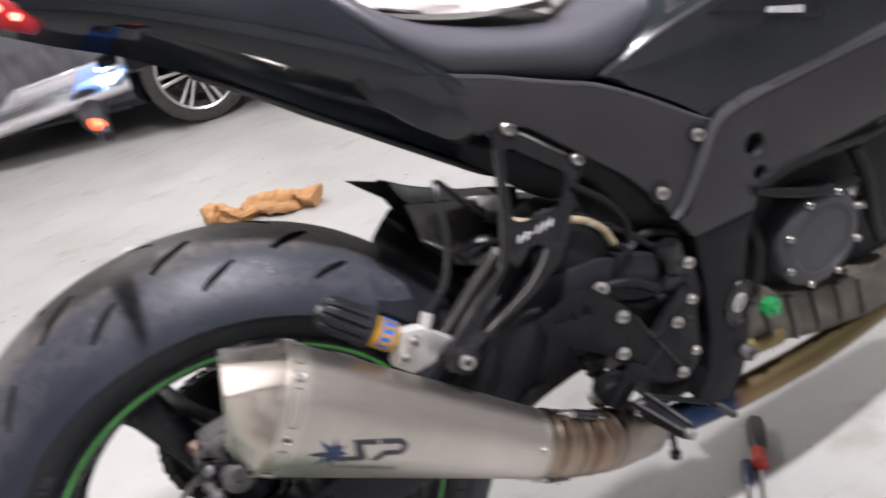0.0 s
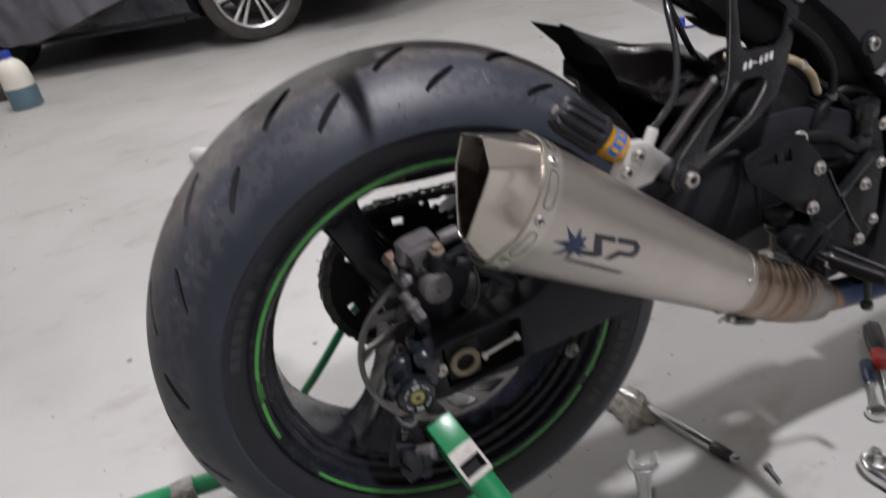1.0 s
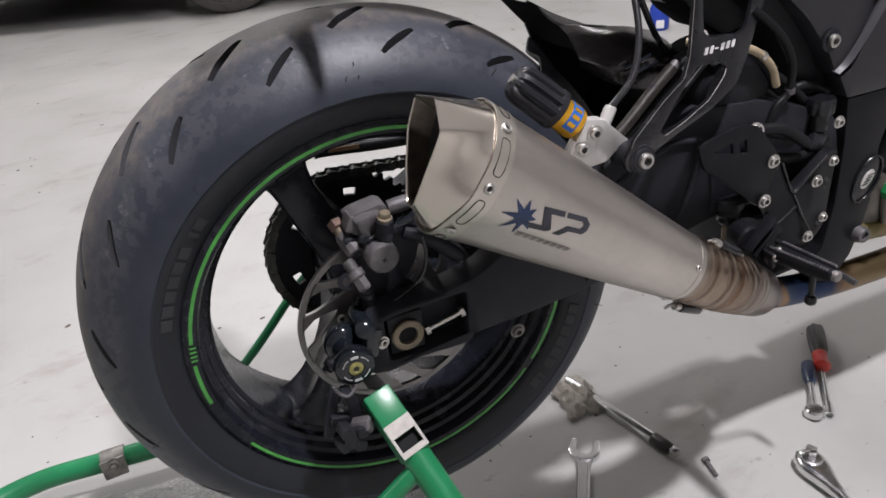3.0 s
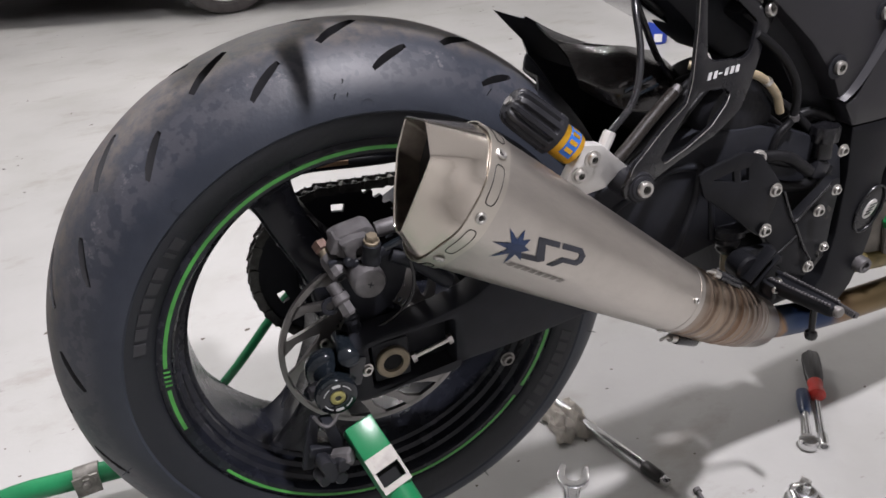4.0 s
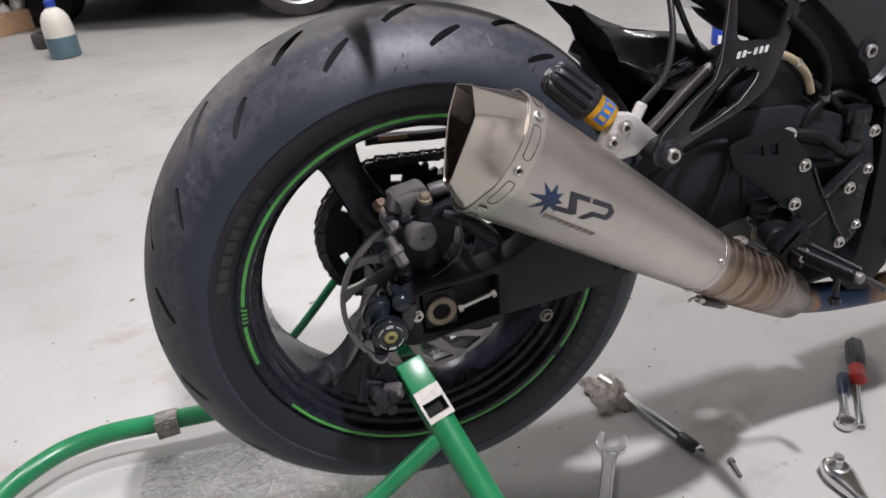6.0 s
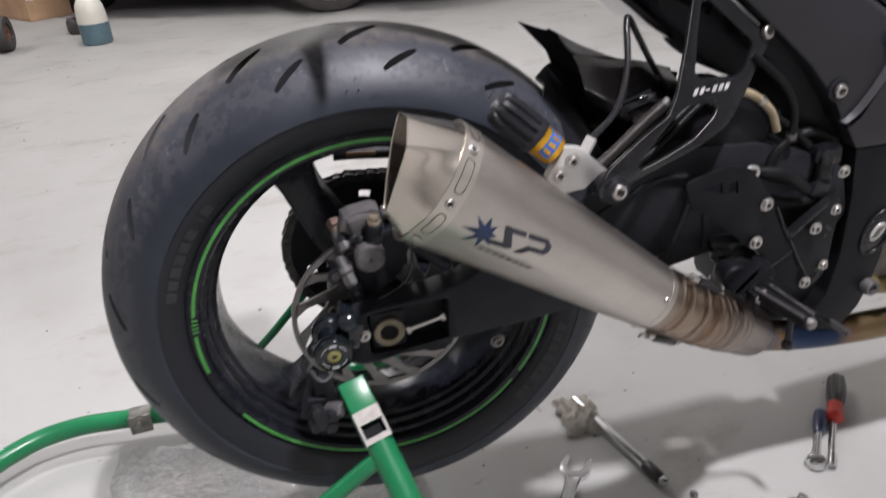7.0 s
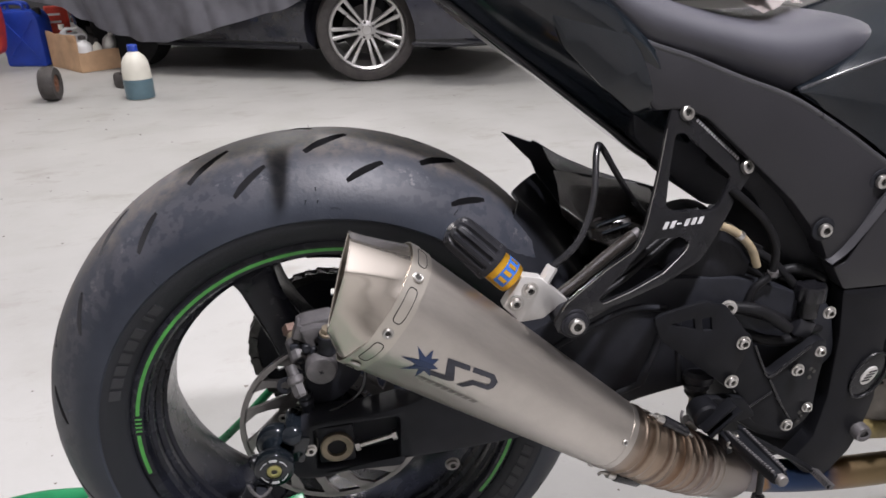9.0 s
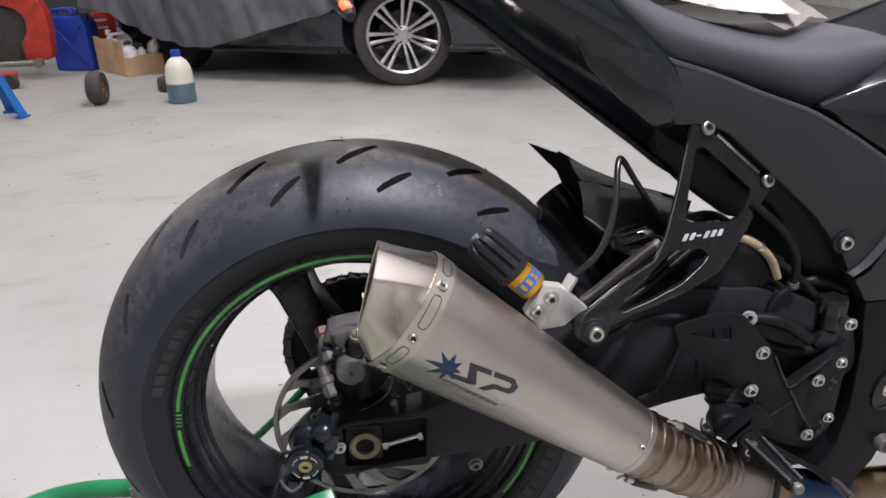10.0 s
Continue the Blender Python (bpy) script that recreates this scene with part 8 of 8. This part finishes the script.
# open-ended spanner
sp = thing("spanner", (0.25, -0.09, 0), "chromed open-ended spanner on the floor", "spanner")
a, d = V((0.285, -0.0357, 0)), V((0.589, 0.808, 0))
per = V((-d.y, d.x, 0))
sd = V((-0.551, -0.834, 0))
sper = V((-sd.y, sd.x, 0))
out = [(0.0215, 0.0225), (0.0235, 0.0190), (0.0200, 0.0128), (-0.0010, 0.0128), (-0.0075, 0.0075), (-0.0090, 0.0), (-0.0075, -0.0075), (-0.0010, -0.0128), (0.0200, -0.0128), (0.0235, -0.0190), (0.0215, -0.0225)]
out += [(0.0245 * math.cos(radians(k)), 0.0245 * math.sin(radians(k))) for k in range(-70, -291, -10)]
bm = bmesh.new()
v0 = [bm.verts.new(a + d * x + per * y + V((0, 0, 0.0015))) for x, y in out]
v1 = [bm.verts.new(v.co + V((0, 0, 0.0090))) for v in v0]
for k in range(len(v0)):
    j = (k + 1) % len(v0)
    bm.faces.new((v0[k], v0[j], v1[j], v1[k]))
bmesh.ops.triangle_fill(bm, use_beauty=True, edges=[bm.edges.get((v0[k], v0[(k + 1) % len(v0)])) for k in range(len(v0))])
tops = [bm.edges.get((v1[k], v1[(k + 1) % len(v1)])) for k in range(len(v1))]
bmesh.ops.triangle_fill(bm, use_beauty=True, edges=tops)
bmesh.ops.recalc_face_normals(bm, faces=bm.faces)
bmesh.ops.bevel(bm, geom=tops, offset=0.0012, segments=2, profile=0.5, affect="EDGES")
part("jaw", bm, M_CHROME, sp, "chromed open jaw")
bm = bmesh.new()
rings = []
for h, w, t in ((0.016, 0.0150, 0.0042), (0.030, 0.0112, 0.0038), (0.050, 0.0098, 0.0034), (0.12, 0.0098, 0.0034), (0.19, 0.0102, 0.0034), (0.21, 0.014, 0.004)):
    c = a + sd * h + V((0, 0, 0.0062))
    rings.append([c + sper * (w * u) + V((0, 0, t * q)) for u, q in ((-1, -0.6), (-1, 0.6), (-0.82, 1), (-0.60, 1), (-0.52, 0.7), (0.52, 0.7), (0.60, 1), (0.82, 1), (1, 0.6), (1, -0.6), (0.8, -1), (-0.8, -1))])
skin(bm, rings)
part("shank", bm, M_CHROME, sp, "chromed shank with a sunk panel", 30)

# jointed breaker bar and dirty paper
bb_ = thing("breaker_bar", (0.39, 0.0, 0), "chromed breaker bar with a knurled black end on the floor", "breaker bar")
a, b, d, L = on_floor((0.346, 0.118), (0.404, -0.117))
zo = V((0, 0, 0.012))
bm = bmesh.new()
lathe(bm, [(0.0070, 0.0), (0.0078, 0.004), (0.0078, L * 0.80), (0.007, L * 0.81)], a + zo, d, 20)
part("bar", bm, M_CHROME, bb_)
bm = bmesh.new()
lathe(bm, [(0.0090, L * 0.79), (0.0102, L * 0.80), (0.0102, L * 0.91), (0.009, L * 0.93)], a + zo, d, 20)
part("knurled_sleeve", bm, M_HANDLEBLACK, bb_, "black knurled sleeve")
bm = bmesh.new()
block(bm, a + zo + d * (L * 0.955), (0.012, 0.012, L * 0.07), Matrix((frame_of(d)[1], frame_of(d)[2], d)).transposed(), 0.002)
part("square_drive", bm, M_CHROME, bb_)
bm = bmesh.new()
sheet = []
for i in range(41):
    row = []
    for j in range(41):
        u, w = i / 20 - 1, j / 20 - 1
        edge = max(abs(u), abs(w))
        spread = 1 + 0.22 * noise.noise(V((u * 2.1, w * 2.1, 2)))
        fold = abs(noise.noise(V((u * 1.5, w * 1.5, 5)))) + 0.22 * abs(noise.noise(V((u * 3.4, w * 3.4, 9))))
        x = 0.342 + 0.036 * u * spread + 0.006 * noise.noise(V((u * 3, w * 3, 1)))
        y = 0.080 + 0.048 * w * spread + 0.006 * noise.noise(V((u * 3, w * 3, 4)))
        row.append(bm.verts.new((x, y, 0.002 + 0.036 * (1 - edge ** 2.2) * (0.25 + fold) + 0.010 * edge * fold)))
    sheet.append(row)
for i in range(40):
    for j in range(40):
        bm.faces.new((sheet[i][j], sheet[i + 1][j], sheet[i + 1][j + 1], sheet[i][j + 1]))
bmesh.ops.solidify(bm, geom=list(bm.faces), thickness=0.0008)
lone("crumpled_paper", bm, M_RAG, "crumpled dirty paper towel beneath the breaker bar", "paper towel", "", 28)
bm = bmesh.new()
lathe(bm, [(0.0032, 0.004), (0.0032, 0.034)], (0.437, -0.136, 0.006), (-0.19, -0.98, -0.03), 12)
lathe(bm, [(0.0058, 0.0), (0.0058, 0.006)], (0.437, -0.136, 0.006), (-0.19, -0.98, 0), 12)
lone("loose_bolt", bm, M_CALIPER, "small dark loose bolt on the floor", "bolt")

# clear wrapping film under the wheel
bm = bmesh.new()
n = 110
grid = []
for i in range(n + 1):
    row = []
    for j in range(n + 1):
        u, w = i / n, j / n
        x = -0.46 + u * 0.50 + 0.03 * noise.noise(V((w * 4, 1, 0)))
        y = -0.16 + w * 0.40 - 0.10 * u + 0.03 * noise.noise(V((u * 4, 7, 0)))
        cell = noise.voronoi(V((x * 55, y * 55, 0)))[0][0]
        z = 0.003 + 0.010 * max(0, 0.55 - cell) + 0.012 * abs(noise.noise(V((x * 16, y * 16, 3)))) + 0.004 * abs(noise.noise(V((x * 60, y * 60, 4))))
        row.append(bm.verts.new((x, y, z)))
    grid.append(row)
for i in range(n):
    for j in range(n):
        bm.faces.new((grid[i][j], grid[i + 1][j], grid[i + 1][j + 1], grid[i][j + 1]))
lone("wrapping_film", bm, M_FILM, "crumpled clear wrapping film on the floor under the wheel", "film", "", 80)

# crumpled paper bag on the seat, one corner hanging over its side
def bag_z(x):
    pts = ((0.24, 0.932), (0.263, 0.919), (0.288, 0.908), (0.345, 0.887), (0.403, 0.873), (0.46, 0.866), (0.52, 0.862))
    for (a, za), (b, zb) in zip(pts, pts[1:]):
        if x <= b:
            return za + (zb - za) * (x - a) / (b - a)
    return pts[-1][1]


bm = bmesh.new()
rings = []
for i in range(41):
    u = i / 40
    x = 0.245 + 0.25 * u
    thick = 0.034 * math.sin(math.pi * (0.08 + 0.86 * u)) ** 0.6
    ring = []
    for j in range(40):
        k = 2 * math.pi * j / 40
        c, s = math.cos(k), math.sin(k)
        q = V((x * 16, c * 1.6, s * 1.6))
        cr = 0.010 * noise.noise(q) + 0.006 * abs(noise.noise(q * 2.7))
        ring.append(V((x + 0.012 * noise.noise(q * 0.7 + V((4, 4, 0))), 0.015 + 0.09 * c + cr, bag_z(x) + 0.002 + thick * max(0.0, s) ** 1.3 + (0.002 * s if s < 0 else 0) + cr * max(0.0, s))))
    rings.append(ring)
skin(bm, rings)
bag = lone("paper_bag", bm, M_PAPER, "crumpled printed paper bag lying on the seat", "paper bag", "", 25)
bm = bmesh.new()
n = 14
edge0 = spline([(0.425, -0.072, 0.869), (0.45, -0.075, 0.864), (0.478, -0.077, 0.848)], n)
edge1 = spline([(0.45, 0.06, 0.905), (0.53, 0.05, 0.885), (0.585, 0.012, 0.852)], n)
m = min(len(edge0), len(edge1))
rows = []
for i in range(m):
    row = []
    for j in range(n + 1):
        w = j / n
        p = edge0[i].lerp(edge1[i], w)
        p = p + V((0, 0, 0.022 * math.sin(math.pi * w) * (1 - 0.75 * i / m) + 0.007 * noise.noise(p * 30)))
        row.append(bm.verts.new(p))
    rows.append(row)
for i in range(m - 1):
    for j in range(n):
        bm.faces.new((rows[i][j], rows[i + 1][j], rows[i + 1][j + 1], rows[i][j + 1]))
bmesh.ops.solidify(bm, geom=bm.faces[:], thickness=0.001)
part("loose_corner", bm, M_PAPER, bag, "loose creased corner of the paper", 25)

# dirt and grit lying on the floor
random.seed(11)
verts, faces = [], []
for i in range(260):
    near = i < 90
    x, y = (random.uniform(-0.7, 1.1), random.uniform(-0.35, 0.55)) if near else (random.uniform(-3.0, 2.6), random.uniform(0.5, 4.4))
    r = random.uniform(0.0010, 0.0034) if near else random.uniform(0.002, 0.009)
    a0, squash = random.uniform(0, 6.28), random.uniform(0.35, 1.0)
    base = len(verts)
    for k in range(6):
        a = a0 + k * math.pi / 3
        q = r * random.uniform(0.6, 1.25)
        verts.append((x + q * math.cos(a), y + q * math.sin(a) * squash, 0.0004))
    verts.append((x, y, 0.0004 + r * random.uniform(0.1, 0.35)))
    faces += [(base + k, base + (k + 1) % 6, base + 6) for k in range(6)]
me = bpy.data.meshes.new("floor_grit")
me.from_pydata(verts, [], faces)
me.materials.append(M_GRIT)
tagged(new("floor_grit", me), "scattered dark grit and flakes of dirt on the floor", "dirt", "", "stuff")
